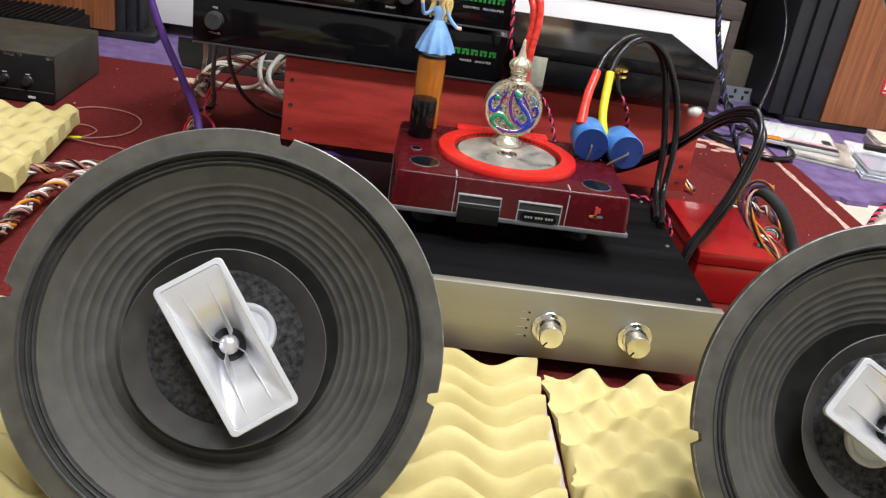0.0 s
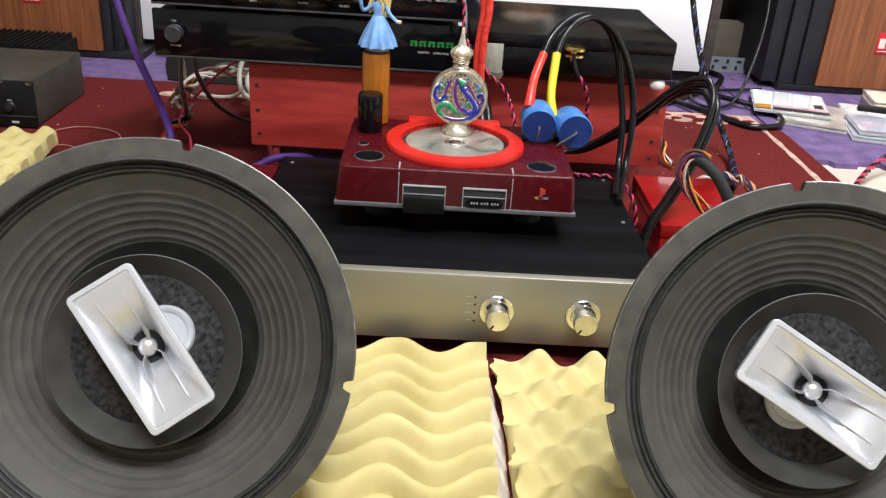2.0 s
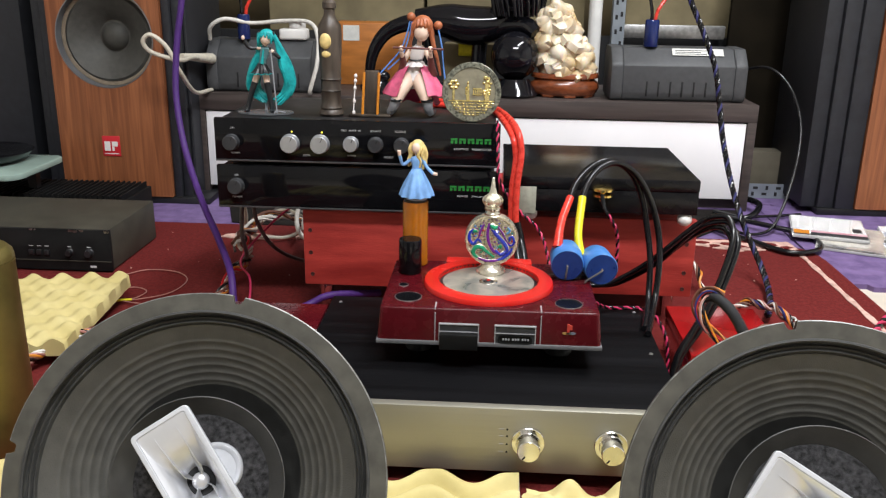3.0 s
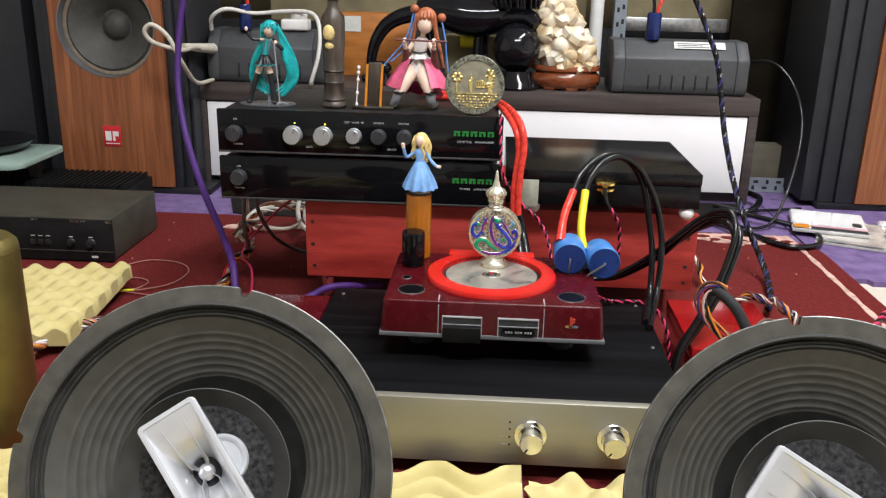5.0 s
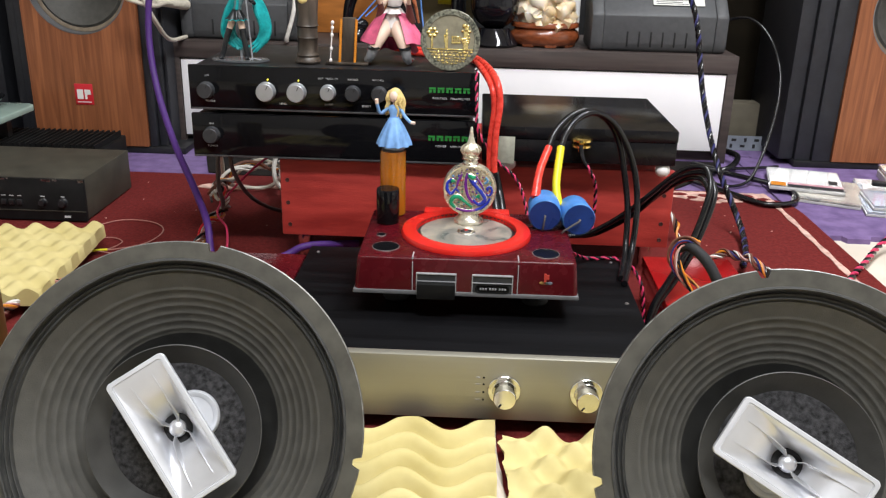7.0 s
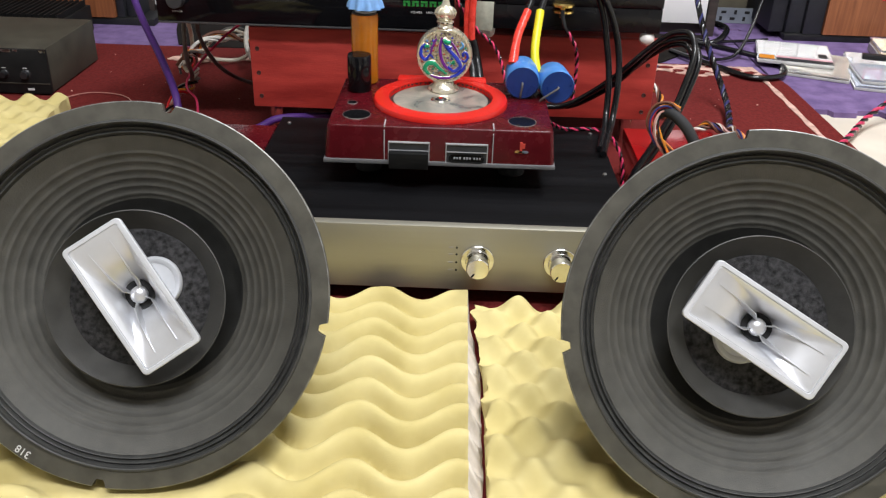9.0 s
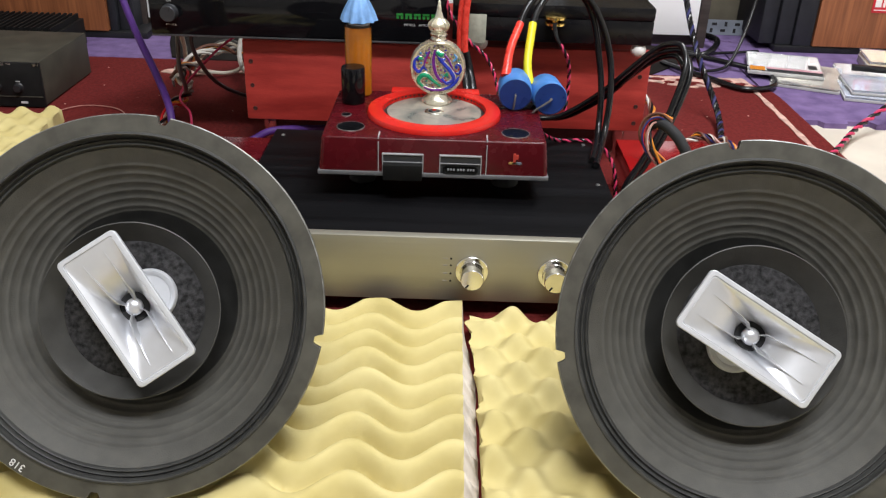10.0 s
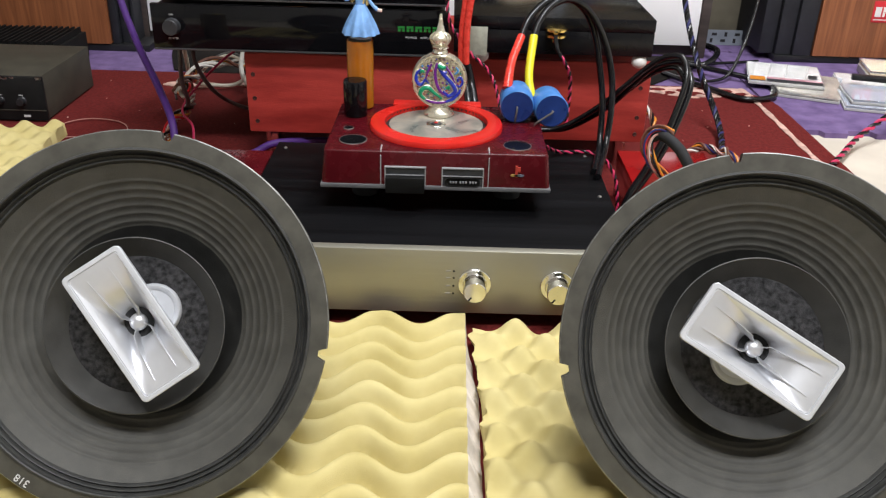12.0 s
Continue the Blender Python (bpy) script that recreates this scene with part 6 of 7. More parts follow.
fan((0.108, y + 0.004), ZT + 0.086, ZT + 0.036, 0.011, 0.052, -62, 242, 0, 0.0)
fan((0.108, y + 0.008), ZT + 0.080, ZT + 0.020, 0.010, 0.040, -40, 220, 7, 1.3)
loft(bm, [[(cx + a * math.cos(2 * math.pi * j / 18), y + dy + a * 0.78 * math.sin(2 * math.pi * j / 18), ZT + h) for j in range(18)] for cx, dy, a, h in ((0.1065, 0.002, 0.0060, 0.044), (0.107, 0.0, 0.0135, 0.058), (0.1075, 0.002, 0.0138, 0.066), (0.109, 0.004, 0.0098, 0.083), (0.111, 0.004, 0.0098, 0.090), (0.1125, 0.003, 0.0124, 0.100), (0.1135, 0.003, 0.0126, 0.107), (0.1145, 0.004, 0.0045, 0.114))], True, None, 3)
pleated(bm, (0.110, y + 0.003), ZT + 0.080, ZT + 0.089, 0.0170, 0.0108, 7, 0.16, 3)
tube(bm, [(0.0995, y - 0.0060, ZT + 0.0905), (0.1105, y - 0.0095, ZT + 0.0895), (0.1215, y - 0.0060, ZT + 0.0905)], 0.0013, 7, 4, 6)
tube(bm, [(0.115, y + 0.003, ZT + 0.112), (0.1165, y + 0.002, ZT + 0.121)], 0.0042, 10, 3, 1)
ball(bm, (0.1195, y - 0.0050, ZT + 0.1330), 0.0132, (0.92, 0.92, 1.06), 20, 12, index=1)
ball(bm, (0.1205, y + 0.003, ZT + 0.1410), 0.0172, (1.0, 0.92, 1.06), 20, 12, index=2)
for bx_, bz_ in ((0.1025, 0.156), (0.1450, 0.1435)):
    ball(bm, (bx_, y + 0.002, ZT + bz_), 0.0070, index=2)
for dx, dz in ((-0.0105, 0.0), (-0.0055, 0.004), (0.0, 0.005), (0.0055, 0.003), (0.0105, -0.002), (-0.0140, -0.009), (0.0140, -0.010)):
    tube(bm, [(0.120 + dx * 0.8, y - 0.0085, ZT + 0.1500 + dz * 0.3), (0.120 + dx, y - 0.0158 + abs(dx) * 0.4, ZT + 0.1440), (0.1195 + dx * 1.12, y - 0.0150 + abs(dx) * 0.4, ZT + 0.1365 + dz)], lambda f: 0.0042 - 0.0026 * f, 7, 4, 2)
tube(bm, [(0.1340, y, ZT + 0.138), (0.1380, y - 0.002, ZT + 0.115), (0.1450, y - 0.002, ZT + 0.090), (0.1500, y, ZT + 0.066)], lambda f: 0.0044 - 0.0026 * f, 8, 6, 2)
tube(bm, [(0.1070, y - 0.001, ZT + 0.138), (0.1030, y - 0.003, ZT + 0.120), (0.1015, y - 0.003, ZT + 0.105)], lambda f: 0.0034 - 0.002 * f, 8, 6, 2)
for line in ([(0.101, y, ZT + 0.151), (0.0960, y - 0.003, ZT + 0.130), (0.0860, y - 0.003, ZT + 0.105), (0.0700, y - 0.004, ZT + 0.086), (0.0520, y - 0.006, ZT + 0.066)], [(0.104, y, ZT + 0.149), (0.0985, y - 0.003, ZT + 0.122), (0.0880, y - 0.004, ZT + 0.096), (0.0660, y - 0.004, ZT + 0.074)],
             [(0.1455, y, ZT + 0.138), (0.1515, y - 0.003, ZT + 0.112), (0.1545, y - 0.002, ZT + 0.082), (0.1590, y - 0.004, ZT + 0.050)]):
    tube(bm, line, 0.0012, 6, 8, 4)
for sx, ex, hx in ((0.1020, 0.0905, 0.0885), (0.1250, 0.1350, 0.1345)):
    tube(bm, [(sx, y + 0.002, ZT + 0.106), (ex, y - 0.004, ZT + 0.088)], lambda f: 0.0038 + 0.0008 * f, 10, 5, 1)
    tube(bm, [(ex, y - 0.004, ZT + 0.088), (hx, y - 0.016, ZT + 0.104)], lambda f: 0.0034, 10, 5, 1)
    tube(bm, [((ex + hx) / 2, y - 0.009, ZT + 0.096), (ex, y - 0.003, ZT + 0.084), (ex - 0.004 if ex < 0.11 else ex + 0.003, y + 0.003, ZT + 0.066)], lambda f: 0.0042 + 0.0034 * f, 10, 6, 8)
    ball(bm, (hx, y - 0.0175, ZT + 0.1085), 0.0042, (1, 0.9, 1.1), 12, 8, index=1)
tube(bm, [(0.0760, y - 0.0195, ZT + 0.1100), (0.1560, y - 0.0195, ZT + 0.1085)], 0.0017, 8, 6, 8)
solo("figurine", bm, [PINK, SKIN, HAIR_BROWN, FIG_WHITE, FIG_BLUE, FIG_GREY, FIG_BLACK, FIG_ROSE, FIG_PLUM], "kneeling doll figurine with auburn hair and a pink skirt", "figurine", "figurines")

# round souvenir medallion
md = thing("medallion", (0.2015, 1.422, ZT), "round souvenir medallion with gold relief in a grey ring", "medallion")
MM = Matrix.Translation((0.2015, 1.420, ZT + 0.0460)) @ Matrix.Rotation(radians(-8), 4, "X") @ FRONT @ Matrix.Scale(1.035, 4)
COIN_RIM = mat("grey_green_enamel", (0.10, 0.105, 0.08), 0.4, 0.4, var=0.6, scale=260, c2=(0.30, 0.30, 0.23))
bm = bmesh.new()
lathe(bm, [(0, -0.003), (0.0435, -0.003), (0.0445, -0.002), (0.0445, 0.002), (0.0435, 0.003), (0.0365, 0.003), (0.0358, 0.0022)], 64, MM)
part("rim", bm, COIN_RIM, md, "grey-green outer ring")
bm = bmesh.new()
lathe(bm, [(0, 0.0016), (0.036, 0.0016), (0.036, 0.0028)], 56, MM)
fld = part("field", bm, mat("antique_gold_field", (0.27, 0.25, 0.18), 0.42, 0.5, var=0.15, scale=120), md, "dull gold field")
OLD_GOLD = mat("antique_gold_relief", (0.75, 0.62, 0.26), 0.26, 0.9, var=0.25, scale=150)


def relief(bits):
    """One raised figure of the medallion: boxes and knobs (u, v, half width, half height, round)."""
    b = bmesh.new()
    for u, v, a, h, rd in [(1.13 * p, 1.13 * q, 1.2 * r_, 1.2 * s_, t_) for p, q, r_, s_, t_ in bits]:
        if rd:
            ball(b, (u, v, 0.0022), 1.0, (a, h, 0.0018), 10, 6, MM)
        else:
            box(b, u - a, u + a, v - h, v + h, 0.0014, 0.0034, 0.0005, 1, MM)
    part("relief", b, OLD_GOLD, fld)


rng = random.Random(5)
relief([(-0.024, -0.001, 0.0014, 0.009, 0)] + [(-0.024 + 0.005 * math.cos(a), 0.0095 + 0.0045 * math.sin(a), 0.0030, 0.0024, 1) for a in (0, 1.1, 2.1, 3.1, 4.2, 5.3)])
relief([(-0.005, -0.004, 0.0020, 0.0065, 0), (-0.005, 0.006, 0.0017, 0.0050, 1), (-0.005, 0.0125, 0.0014, 0.0016, 1), (-0.0075, 0.002, 0.0009, 0.0045, 0)])
relief([(0.0075, -0.003, 0.0058, 0.0011, 0), (0.0075, 0.0045, 0.0058, 0.0011, 0)] + [(0.0025 + 0.0025 * k, 0.0008, 0.0007, 0.004, 0) for k in range(5)])
relief([(0.0205, 0.000, 0.0030, 0.011, 0)] + [(0.0205 + rng.uniform(-0.0045, 0.0045), rng.uniform(-0.004, 0.020), rng.uniform(0.0016, 0.0032), rng.uniform(0.0014, 0.0028), 1) for k in range(16)])
relief([(0.0, -0.0115, 0.0290, 0.0008, 0)])
for v, wide in ((-0.0150, 0.027), (-0.0188, 0.025), (-0.0226, 0.022), (-0.0264, 0.017), (-0.0296, 0.011)):
    u = -wide
    bits = []
    while u < wide:
        a = rng.uniform(0.0008, 0.0026)
        bits.append((u + a, v + rng.uniform(-0.0005, 0.0005), a, rng.uniform(0.0007, 0.0014), rng.random() < 0.6))
        u += 2 * a + rng.uniform(0.0006, 0.0016)
    relief(bits)
for k, ch in enumerate("Singapore"):
    a = radians(64 - k * 7.2)
    lettering("rim_letter", ch, 0.0075, MM @ Matrix.Rotation(a - radians(90), 4, "Z") @ Matrix.Translation((0, 0.040, 0.0031)), BLACK_MATT, md, 0.0002)
bm = bmesh.new()
box(bm, 0.1915, 0.2115, 1.422, 1.444, ZT + 0.0002, ZT + 0.010, 0.001)
part("easel_foot", bm, BLACK_SATIN, md, "small black easel foot")


# ---------- things on the bench ----------
def power_unit(x0, x1, label, slots=7):
    th = thing("power_backup_unit", ((x0 + x1) / 2, 2.30, SZ), label, "power backup unit", "grey power units")
    y0, y1, z0, z1 = 2.228, 2.37, SZ + 0.001, SZ + 0.127
    b = bmesh.new()
    out = [(y0 + 0.004, z0 + 0.006), (y0 + 0.010, z0), (y1 - 0.01, z0), (y1, z0 + 0.01), (y1, z1 - 0.02), (y1 - 0.02, z1), (y0 + 0.042, z1), (y0 + 0.010, z1 - 0.030), (y0, z1 - 0.040), (y0, z0 + 0.02)]
    Mx = Matrix(((0, 0, 1, 0), (1, 0, 0, 0), (0, 1, 0, 0), (0, 0, 0, 1)))
    prism(b, out, x0 + 0.03, x1 - 0.03, Mx, bevel=0.003)
    part("middle_shell", b, GREY_PLASTIC, th, "grey plastic middle shell")
    for a, c in ((x0, x0 + 0.031), (x1 - 0.031, x1)):
        b = bmesh.new()
        prism(b, [(u + (0.0025 if u < (y0 + y1) / 2 else -0.0025) * -1, v + (0.0015 if v > z0 + 0.05 else 0.0)) for u, v in out], a, c, Mx, bevel=0.006)
        part("end_cap", b, GREY_PLASTIC, th, "rounded grey end cap")
    w = (x1 - x0)
    for k in range(slots):
        cx = x0 + w * (0.27 + 0.52 * k / (slots - 1))
        b = bmesh.new()
        box(b, cx - 0.0022, cx + 0.0022, y0 - 0.0012, y0 + 0.003, z0 + 0.012, z0 + 0.048, 0.001)
        part("vent_slot", b, BLACK_MATT, th, "dark vent slot")
    return th


pu = power_unit(0.522, 0.852, "grey plastic power backup unit with front slots on the bench")
SLOPE = pose(0.733, 2.2570, SZ + 0.1182, 43, 0, 0)
b = bmesh.new()
box(b, -0.062, 0.062, -0.011, 0.011, 0, 0.0008, 0, 1, SLOPE)
lab = part("rating_label", b, PAPER, pu, "white rating label")
for k in range(3):
    b = bmesh.new()
    box(b, -0.055, 0.022 - 0.014 * (k % 2), -0.0075 + 0.0055 * k, -0.0055 + 0.0055 * k, 0.0008, 0.0012, 0, 1, SLOPE)
    part("print_bar", b, GREY_DARK, lab)
power_unit(-0.487, -0.190, "grey plastic power backup unit with loose cables on the bench")
for cx, cy, r, h, lbl in ((0.620, 2.275, 0.0175, 0.066, "dark blue glossy capacitor standing on a power unit"), (-0.394, 2.262, 0.0155, 0.062, "blue glossy capacitor standing on a power unit")):
    th = thing("can_capacitor", (cx, cy, SZ + 0.127), lbl, "capacitor")
    b = bmesh.new()
    lathe(b, [(0, 0.0012), (r - 0.001, 0.0012), (r, 0.003), (r, h - 0.004), (r - 0.002, h), (r - 0.004, h - 0.001), (0, h - 0.001)], 32, Matrix.Translation((cx, cy, SZ + 0.1275)))
    part("can", b, mat("dark_blue_gloss_can", (0.012, 0.022, 0.10), 0.12, var=0.2), th)
    for k, c in enumerate(("scarlet", "black")):
        b = bmesh.new()
        s = 1 if k == 0 else -0.3
        tube(b, [(cx + 0.006 * s, cy, SZ + 0.12 + h), (cx + 0.012 * s, cy, SZ + 0.15 + h), (cx + 0.04 * s, cy + 0.01, SZ + 0.19 + h), (cx + 0.09 * s, cy + 0.03, SZ + 0.24 + h)], 0.0042, 8, 6)
        part("lead", b, WIRE[c], th, c + " lead")
b = bmesh.new()
box(b, -0.305, -0.235, 2.258, 2.300, SZ + 0.1285, SZ + 0.156, 0.006, 3)
lathe(b, [(0, 0), (0.019, 0), (0.021, 0.004), (0.021, 0.016), (0.018, 0.02), (0, 0.02)], 28, Matrix.Translation((-0.262, 2.28, SZ + 0.155)))
solo("mains_adapter", b, WHITE, "white round-topped mains adapter on a power unit", "adapter")

# quartz cluster on a rosewood foot
cr = thing("quartz_cluster", (0.415, 2.30, SZ), "milky quartz cluster on a polished rosewood foot", "crystal")
T = Matrix.Translation((0.415, 2.30, SZ)) @ Matrix.Diagonal((1.09, 0.76, 1.12, 1))
bm = bmesh.new()
lathe(bm, [(0, 0.004), (0.068, 0.004), (0.077, 0.010), (0.081, 0.022), (0.079, 0.032), (0.070, 0.039), (0.072, 0.0405), (0.0785, 0.043), (0.079, 0.050), (0.076, 0.0535), (0, 0.0535)], 56, T)
ft = part("wood_foot", bm, ROSEWOOD, cr, "turned polished rosewood foot")
for a in range(0, 360, 45):
    b = bmesh.new()
    box(b, -0.014, 0.014, -0.006, 0.006, 0.0002, 0.010, 0.003, 2, T @ Matrix.Rotation(radians(a + 10), 4, "Z") @ Matrix.Translation((0, 0.066, 0)))
    part("foot_lug", b, ROSEWOOD, ft)
rng = random.Random(21)
bm = bmesh.new()


def quartz_span(z):
    """Left and right limits of the mass at height z over the bench."""
    lf = 0.345 - 0.010 * math.sin(math.pi * min(max((z - 0.06) / 0.15, 0), 1)) + max(z - 0.195, 0) * 0.55
    if z < 0.115:
        rt = 0.484
    elif z < 0.175:
        rt = 0.484 - (z - 0.115) * 0.62
    else:
        rt = 0.447 - (z - 0.175) * 0.85
    return lf, rt


rings = []
for k in range(11):
    z = 0.052 + 0.182 * k / 10
    lf, rt = quartz_span(z)
    cx, w, dp = (lf + rt) / 2, (rt - lf) / 2 - 0.008, 0.040 - 0.020 * k / 10
    rings.append([(cx + w * math.cos(0.4488 * j) * (1 + 0.10 * math.sin(j * 2.7 + k * 1.9)), 2.292 + dp * math.sin(0.4488 * j) * (1 + 0.12 * math.sin(j * 1.9 + k * 2.3)), SZ + z) for j in range(14)])
loft(bm, rings)
for k in range(70):
    z = 0.055 + 0.172 * rng.random() ** 0.9
    lf, rt = quartz_span(z)
    ang = rng.uniform(math.pi * 0.92, math.pi * 2.08)
    cx, w, dp = (lf + rt) / 2, (rt - lf) / 2, 0.042 - 0.10 * max(z - 0.06, 0)
    base = Vector((cx + (w - 0.010) * math.cos(ang), 2.292 + dp * math.sin(ang), SZ + z))
    way = Vector((0.5 * math.cos(ang) + rng.uniform(-0.35, 0.35), 0.45 * math.sin(ang) + rng.uniform(-0.3, 0.2), rng.uniform(0.35, 1.0))).normalized()
    r, ln_ = rng.uniform(0.012, 0.025), rng.uniform(0.005, 0.018)
    q = Vector((0, 0, 1)).rotation_difference(way).to_matrix().to_4x4()
    K = Matrix.Translation(base) @ q @ Matrix.Rotation(rng.uniform(0, 1), 4, "Z")
    six = [(r * math.cos(1.0472 * j) * rng.uniform(0.75, 1.2), r * math.sin(1.0472 * j) * rng.uniform(0.75, 1.2)) for j in range(6)]
    off = rng.uniform(-0.4, 0.4) * r
    loft(bm, [[(u, v, -0.012) for u, v in six], [(u, v, ln_ * 0.45) for u, v in six], [(u * 0.45 + off, v * 0.45, ln_) for u, v in six]], True, K)
part("crystal_mass", bm, CRYSTAL, cr, "milky and amber-stained quartz points", smooth=55)["kind"] = "stuff"

# black glazed animal sculpture with a ball
GLAZE = mat("black_glaze", (0.006, 0.006, 0.008), 0.08, var=0.2, rvar=0.03)
bm = bmesh.new()
ball(bm, (0.287, 2.275, SZ + 0.100), 0.060, (1, 1, 1), 36, 22)
lathe(bm, [(0, 0), (0.058, 0), (0.062, 0.006), (0.054, 0.018), (0.045, 0.030), (0.038, 0.044), (0, 0.044)], 36, Matrix.Translation((0.287, 2.275, SZ + 0.0005)))
box(bm, -0.11, 0.36, 2.31, 2.40, SZ + 0.0005, SZ + 0.018, 0.006)
tube(bm, [(-0.088, 2.335, SZ + 0.012), (-0.086, 2.335, SZ + 0.06), (-0.074, 2.335, SZ + 0.105), (-0.045, 2.335, SZ + 0.145), (0.000, 2.335, SZ + 0.168), (0.06, 2.34, SZ + 0.178)], lambda f: 0.011 + 0.012 * f, 16, 8)
tube(bm, [(0.03, 2.34, SZ + 0.180), (0.11, 2.34, SZ + 0.178), (0.17, 2.34, SZ + 0.168), (0.235, 2.335, SZ + 0.175), (0.285, 2.33, SZ + 0.205)], lambda f: 0.026 + 0.024 * math.sin(math.pi * f), 20, 8)
tube(bm, [(0.235, 2.325, SZ + 0.16), (0.275, 2.31, SZ + 0.172), (0.315, 2.29, SZ + 0.172), (0.338, 2.27, SZ + 0.155)], lambda f: 0.026 - 0.008 * f, 16, 8)
tube(bm, [(0.20, 2.36, SZ + 0.16), (0.195, 2.36, SZ + 0.08), (0.20, 2.36, SZ + 0.012)], 0.020, 14, 6)
tube(bm, [(0.05, 2.37, SZ + 0.16), (0.06, 2.375, SZ + 0.08), (0.05, 2.37, SZ + 0.012)], 0.018, 14, 6)
ball(bm, (0.300, 2.325, SZ + 0.245), 0.058, (1.05, 0.9, 1.0), 28, 18)
rng = random.Random(3)
for k in range(34):
    a = rng.uniform(0, 6.283)
    x, y = 0.292 + 0.052 * math.cos(a), 2.318 + 0.046 * math.sin(a)
    tube(bm, [(x, y, SZ + 0.285), (x + 0.014 * math.cos(a), y + 0.012 * math.sin(a), SZ + 0.245), (x + 0.010 * math.cos(a + 0.6), y + 0.010 * math.sin(a + 0.6), SZ + 0.195)], lambda f: 0.0085 - 0.005 * f, 7, 5)
solo("sculpture", bm, GLAZE, "black glazed animal sculpture resting on a ball", "sculpture", smooth=60)
bm = bmesh.new()
ball(bm, (-0.055, 2.275, SZ + 0.042), 0.024, (1.2, 0.8, 0.7), 14, 10)
lathe(bm, [(0, 0), (0.032, 0), (0.032, 0.014), (0.022, 0.030), (0, 0.034)], 20, Matrix.Translation((-0.055, 2.275, SZ + 0.0006)))
solo("ornament", bm, GLAZE, "small black glazed ornament on the bench", "ornament")
ob_ = thing("plywood_box", (-0.09, 2.46, SZ), "orange plywood box with a paper label on the bench", "box")
b = bmesh.new()
box(b, -0.195, 0.005, 2.43, 2.53, SZ + 0.0005, SZ + 0.165, 0.002)
part("box_body", b, ORANGE_WOOD, ob_)
b = bmesh.new()
box(b, -0.172, -0.128, 2.4285, 2.4302, SZ + 0.118, SZ + 0.158)
part("paper_label", b, PAPER, ob_, "white paper label")
yb = thing("tape_roll", (0.165, 2.45, SZ), "small carton with a yellow wrapper on the bench", "carton")
b = bmesh.new()
box(b, 0.10, 0.235, 2.42, 2.50, SZ + 0.0005, SZ + 0.115, 0.002)
part("carton", b, CARDBOARD, yb, "brown carton")
b = bmesh.new()
lathe(b, [(0.0, -0.024), (0.021, -0.024), (0.021, 0.024), (0, 0.024)], 24, Matrix.Translation((0.165, 2.405, SZ + 0.106)) @ Matrix.Rotation(radians(90), 4, "Y"))
part("yellow_wrapper", b, WIRE["yellow"], yb, "shiny yellow wrapper")


# ---------- rack and clutter behind ----------
rk = thing("storage_rack", (0.4, 2.7, 0.0), "slotted steel storage rack with dark and brown boards", "storage rack")


def slotted(x, y, z0, z1, vertical=True, length=0.0):
    b = bmesh.new()
    if vertical:
        box(b, x, x + 0.034, y, y + 0.002, z0, z1)
        box(b, x, x + 0.002, y + 0.002, y + 0.034, z0, z1)
    else:
        box(b, x, x + length, y, y + 0.002, z0, z1)
        box(b, x, x + length, y + 0.002, y + 0.034, z0, z0 + 0.002)
    post = part("angle_post" if vertical else "angle_beam", b, SLOT_STEEL, rk, "grey-blue slotted angle steel")
    n = int((z1 - z0) / 0.04) if vertical else int(length / 0.03)
    for k in range(n):
        for row in (0, 1):
            b = bmesh.new()
            if vertical:
                cx, cz = x + 0.010 + 0.014 * row, z0 + 0.04 * k + 0.012 + 0.008 * row
                wx, wz = 0.0035, 0.0065
            else:
                cx, cz = x + 0.014 + 0.03 * k + 0.006 * row, z0 + (z1 - z0) * (0.3 + 0.42 * row)
                wx, wz = (0.0065, 0.0035) if (k + row) % 2 else (0.0035, 0.0055)
            box(b, cx - wx, cx + wx, y - 0.0006, y, cz - wz, cz + wz, 0.0002, 1)
            part("slot", b, BLACK_MATT, post)


slotted(0.566, 2.60, 0.0, 1.6)
slotted(1.36, 2.60, 0.0, 1.6)
slotted(-1.75, 2.60, 0.0, 1.6)
slotted(0.86, 2.345, 0.003, 0.042, False, 0.20)
b = bmesh.new()
lathe(b, [(0, 0), (0.019, 0), (0.019, 1.6), (0, 1.6)], 24, Matrix.Translation((0.520, 2.63, 0.0)))
part("round_tube", b, WHITE, rk, "pale round steel tube")
b = bmesh.new()
box(b, 0.60, 0.885, 2.615, 2.640, 0.395, 0.432, 0.002)
part("cross_bar", b, STEEL, rk, "bright steel cross bar")
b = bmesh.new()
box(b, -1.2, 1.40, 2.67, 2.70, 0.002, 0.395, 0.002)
part("dark_backing", b, BLACK_MATT, rk, "dark backing panel")
# added panel: its near-black colour stands for the shadow right of the bench
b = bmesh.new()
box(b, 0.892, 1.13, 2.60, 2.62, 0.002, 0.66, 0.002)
part("dark_backing", b, RACK_SHADE, rk, "dark backing panel")
b = bmesh.new()
box(b, -1.2, 1.40, 2.66, 3.10, 0.62, 0.64, 0.002)
part("shelf_board", b, CARDBOARD, rk, "brown shelf board")
for x0, x1, h in ((-0.45, 0.02, 0.50), (0.03, 0.50, 0.56), (0.62, 1.02, 0.58), (1.03, 1.35, 0.55)):
    b = bmesh.new()
    box(b, x0, x1, 2.74, 3.00, 0.002, h, 0.004)
    tagged(mesh_object("storage_carton", b, CARDBOARD), "plain brown carton standing behind the rack", "carton", "cartons behind the rack")
OFFCUT = mat("dull_brown_offcut", (0.12, 0.105, 0.075), 0.85, var=0.25, scale=12)
b = bmesh.new()
box(b, 0.885, 1.02, 2.40, 2.46, 0.003, 0.118, 0.003)
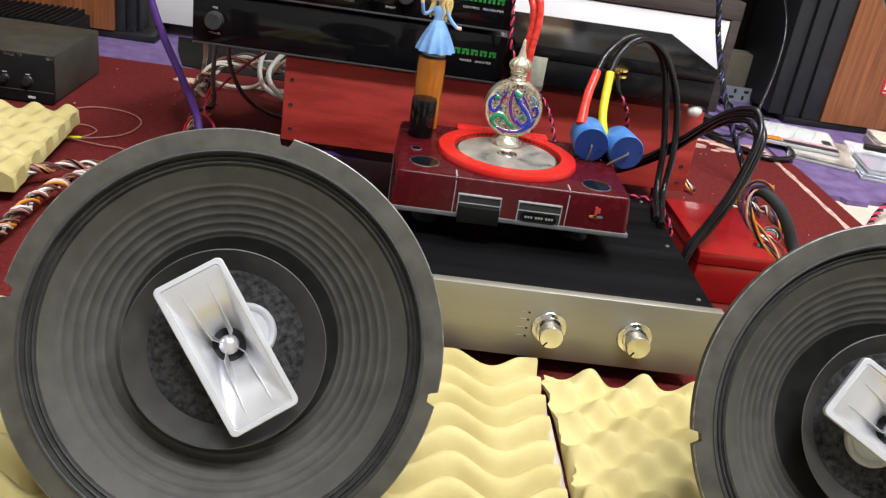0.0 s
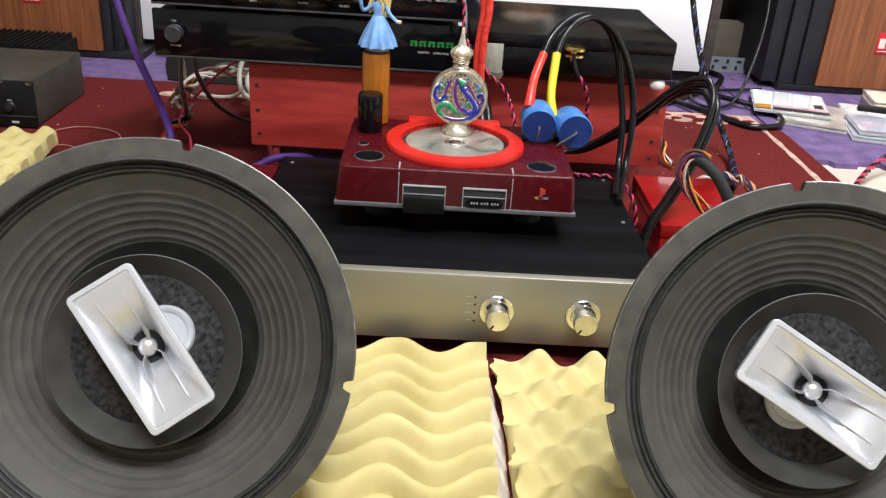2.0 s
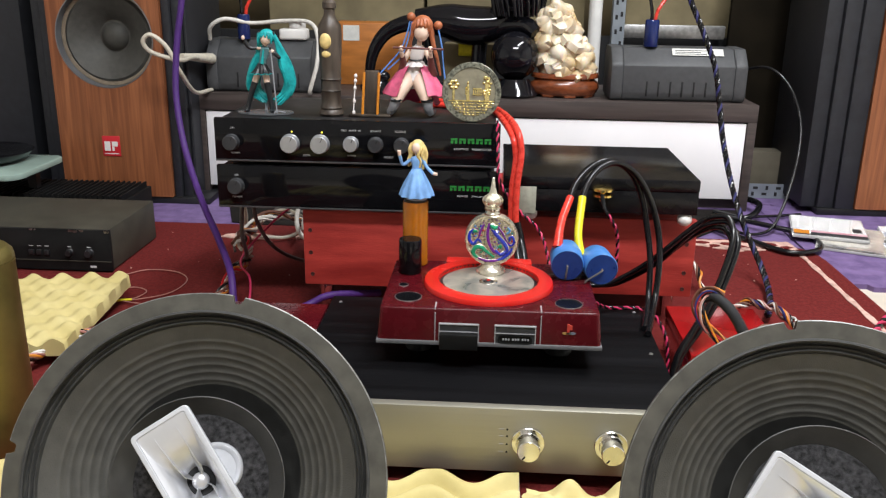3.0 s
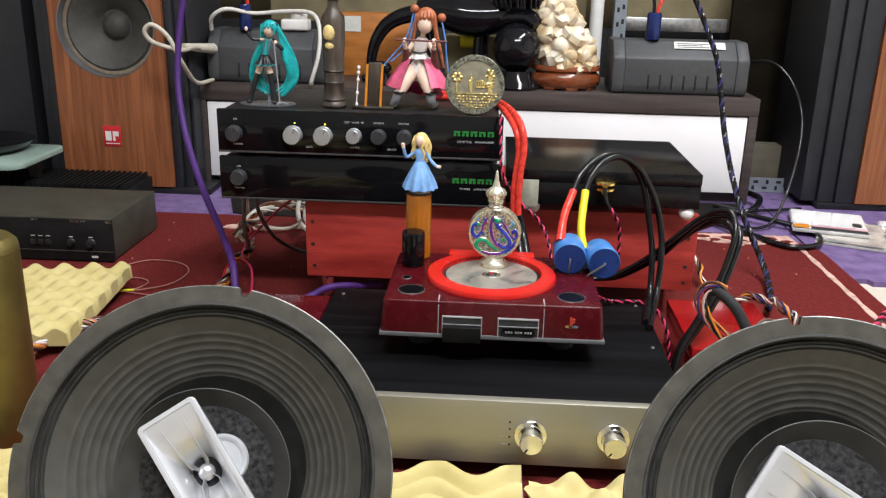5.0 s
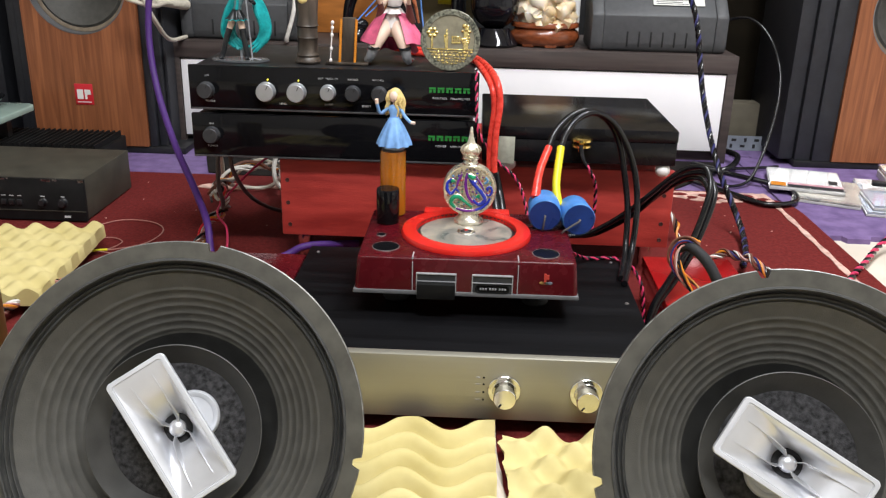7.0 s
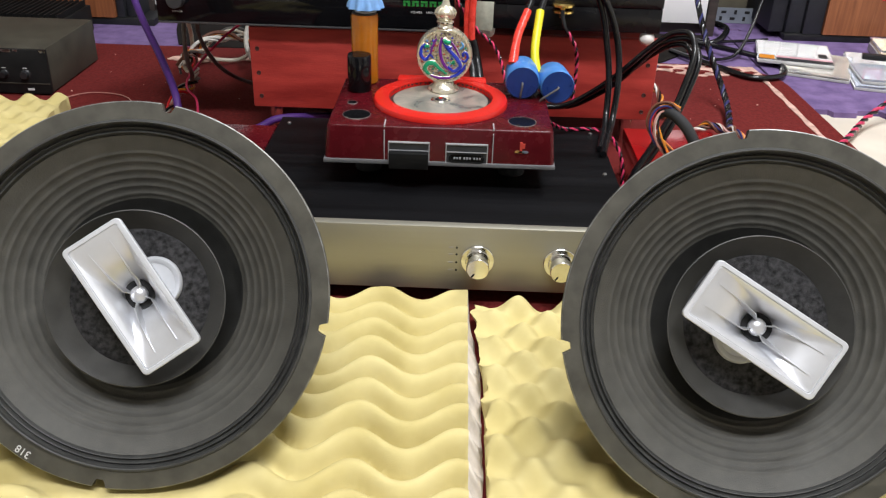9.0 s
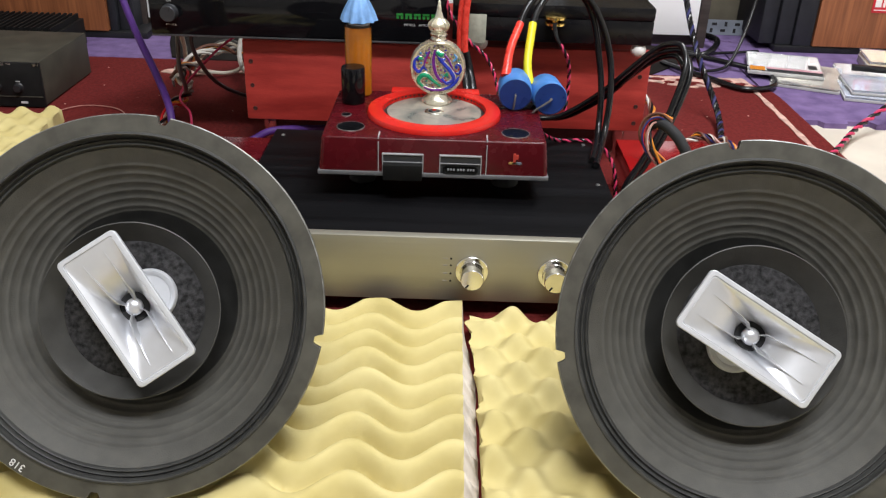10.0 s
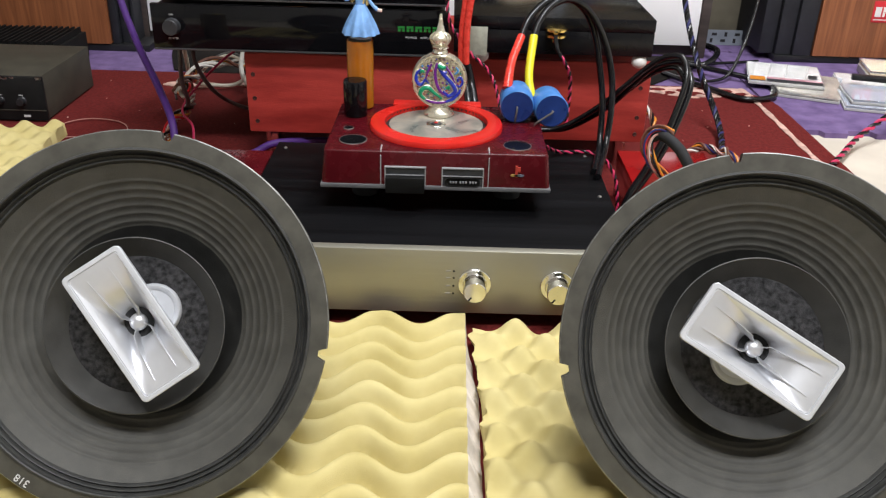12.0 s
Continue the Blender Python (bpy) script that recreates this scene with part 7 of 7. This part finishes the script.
solo("board_offcut", b, OFFCUT, "dull brown board offcut beside the bench", "board")

# heat-sink amplifier and glass shelf in the corner
hs = thing("heatsink_amplifier", (-0.80, 1.97, 0.0), "black finned heat-sink amplifier behind the old component", "power amplifier")
b = bmesh.new()
box(b, -1.03, -0.585, 1.90, 2.06, 0.003, 0.060, 0.002)
part("case", b, PANEL_BLACK, hs)
for k in range(34):
    b = bmesh.new()
    xx = -1.025 + 0.013 * k
    box(b, xx, xx + 0.004, 1.90, 2.05, 0.0602, 0.073)
    part("fin", b, PANEL_BLACK, hs)
gt = thing("glass_shelf", (-0.90, 2.0, 0.073), "pale green glass plate over the heat sink, carrying a dark dish", "glass shelf")
b = bmesh.new()
prism(b, [(-1.10, 1.815)] + [(-0.814 + 0.035 * math.cos(radians(a)), 1.850 + 0.035 * math.sin(radians(a))) for a in range(-90, 1, 15)] + [(-0.804 + 0.025 * math.cos(radians(a)), 2.015 + 0.025 * math.sin(radians(a))) for a in range(0, 91, 15)] + [(-1.10, 2.04)], 0.120, 0.134, bevel=0.003)
part("plate", b, mat("pale_green_glass", (0.30, 0.40, 0.35), 0.15, var=0.1, scale=12), gt, "pale green glass plate")
for xx in (-1.05, -0.83):
    b = bmesh.new()
    box(b, xx, xx + 0.02, 1.95, 1.97, 0.0733, 0.1218)
    part("spacer", b, BLACK_SATIN, gt)
b = bmesh.new()
lathe(b, [(0, 0.1522), (0.05, 0.1522), (0.10, 0.160), (0.115, 0.176), (0.112, 0.177), (0.08, 0.166), (0, 0.162)], 32, Matrix.Translation((-0.935, 1.95, -0.018)))
part("dish", b, BLACK_GLOSS, gt, "dark shallow dish")

# olive-gold canister
cn = thing("canister", (-0.340, 0.95, 0.007), "olive-gold metal canister with a rounded shoulder", "canister")
b = bmesh.new()
lathe(b, [(0, 0.0078), (0.040, 0.0078), (0.0415, 0.010), (0.0415, 0.2440), (0.0408, 0.2445), (0, 0.2445)], 40, Matrix.Translation((-0.340, 0.95, 0)))
part("can_body", b, OLIVE_GOLD, cn)
b = bmesh.new()
lathe(b, [(0, 0.2447), (0.0408, 0.2447), (0.0416, 0.2455), (0.0412, 0.249), (0.040, 0.254), (0.034, 0.260), (0, 0.2625)], 40, Matrix.Translation((-0.340, 0.95, 0)))
part("lid", b, OLIVE_GOLD, cn, "rounded olive-gold shoulder lid")


# ---------- discs and papers by the right tower ----------
def disc_case(x, y, z, turn, paper, label, tilt=0.0, w=0.142, d=0.125, h=0.0102):
    M = pose(x, y, z, tilt, 0, turn)
    th = thing("disc_case", (x, y, z), label, "disc case", "disc cases", m=M)
    bpy.context.view_layer.update()
    b = bmesh.new()
    box(b, -w / 2, w / 2, -d / 2, d / 2, 0.0002, h * 0.55, 0.0006, 1, M)
    part("tray", b, CASE_TRAY, th, "pale tray")
    b = bmesh.new()
    box(b, -w / 2 + 0.002, w / 2 - 0.002, -d / 2 + 0.001, d / 2 - 0.001, h * 0.56, h * 0.8, 0, 1, M)
    ins = part("paper_insert", b, paper, th, "printed paper insert")
    b = bmesh.new()
    box(b, -w / 2, w / 2, -d / 2, d / 2, h * 0.82, h, 0.0006, 1, M)
    lid = part("clear_lid", b, LID, th, "clear lid")
    lid.visible_shadow = False
    return th, ins, M


CASE_TRAY = mat("pale_grey_tray", (0.42, 0.41, 0.40), 0.5, var=0.1, scale=60)
COVER = mat("pale_printed_cover", (0.50, 0.49, 0.47), 0.6, var=0.15, scale=40)
LID = mat("clear_case_lid", (0.92, 0.92, 0.93), 0.06, var=0.0, trans=0.95, rvar=0.02, ior=1.25)
PAPER_PINK = mat("white_and_pink_print", (0.50, 0.22, 0.27), 0.6, var=0.15, scale=30, c2=(0.62, 0.40, 0.43))
PAPER_DARK = mat("dark_picture_print", (0.10, 0.09, 0.08), 0.5, var=0.5, scale=30, c2=(0.42, 0.38, 0.30))
PAPER_CREAM = mat("cream_print", (0.60, 0.50, 0.36), 0.6, var=0.15, scale=20)
PAPER_GREY = mat("blue_grey_print", (0.22, 0.24, 0.29), 0.55, var=0.3, scale=20)
disc_case(1.045, 1.955, 0.0025, -23, PAPER_DARK, "disc case with a dark picture insert on the mat", w=0.140, d=0.19)
_, ins, M = disc_case(1.009, 2.008, 0.0130, -15, COVER, "disc case with a white and pink insert on another case", w=0.158, d=0.166)
for q, mt in (((-0.076, -0.044, -0.081, -0.052), WIRE["orange"]), ((-0.040, 0.076, -0.081, -0.066), GREY_DARK), ((-0.040, 0.076, -0.065, -0.050), PAPER_PINK), ((0.050, 0.068, -0.036, -0.006), GREY_DARK)):
    b = bmesh.new()
    box(b, q[0], q[1], q[2], q[3], 0.0103, 0.0109, 0, 1, M)
    part("print_block", b, mt, ins, "printed colour block")
disc_case(1.155, 1.845, 0.0025, -14, PAPER_GREY, "disc case with a blue-grey insert on the mat", w=0.15)
disc_case(1.165, 1.862, 0.0130, -10, PAPER_GREY, "disc case with a blue-grey insert on another case")
disc_case(1.200, 1.990, 0.0025, -14, COVER, "white disc case on the mat")
b = bmesh.new()
box(b, -0.075, 0.075, -0.008, 0.008, 0, 0.012, 0.002, 2, pose(1.215, 1.945, 0.0240, 0, 0, -16))
solo("black_strip", b, BLACK_SATIN, "short black plastic strip lying on disc cases", "plastic strip")
disc_case(1.285, 2.055, 0.0025, -12, PAPER_CREAM, "cream paper booklet case beside the loudspeaker", h=0.03)

# plain black cabinet beside the left tower
b = bmesh.new()
box(b, -1.30, -0.935, 2.20, 2.50, 0.003, 1.0, 0.004)
solo("speaker_cabinet", b, CHEEK, "plain black loudspeaker cabinet on the mat", "speaker cabinet")
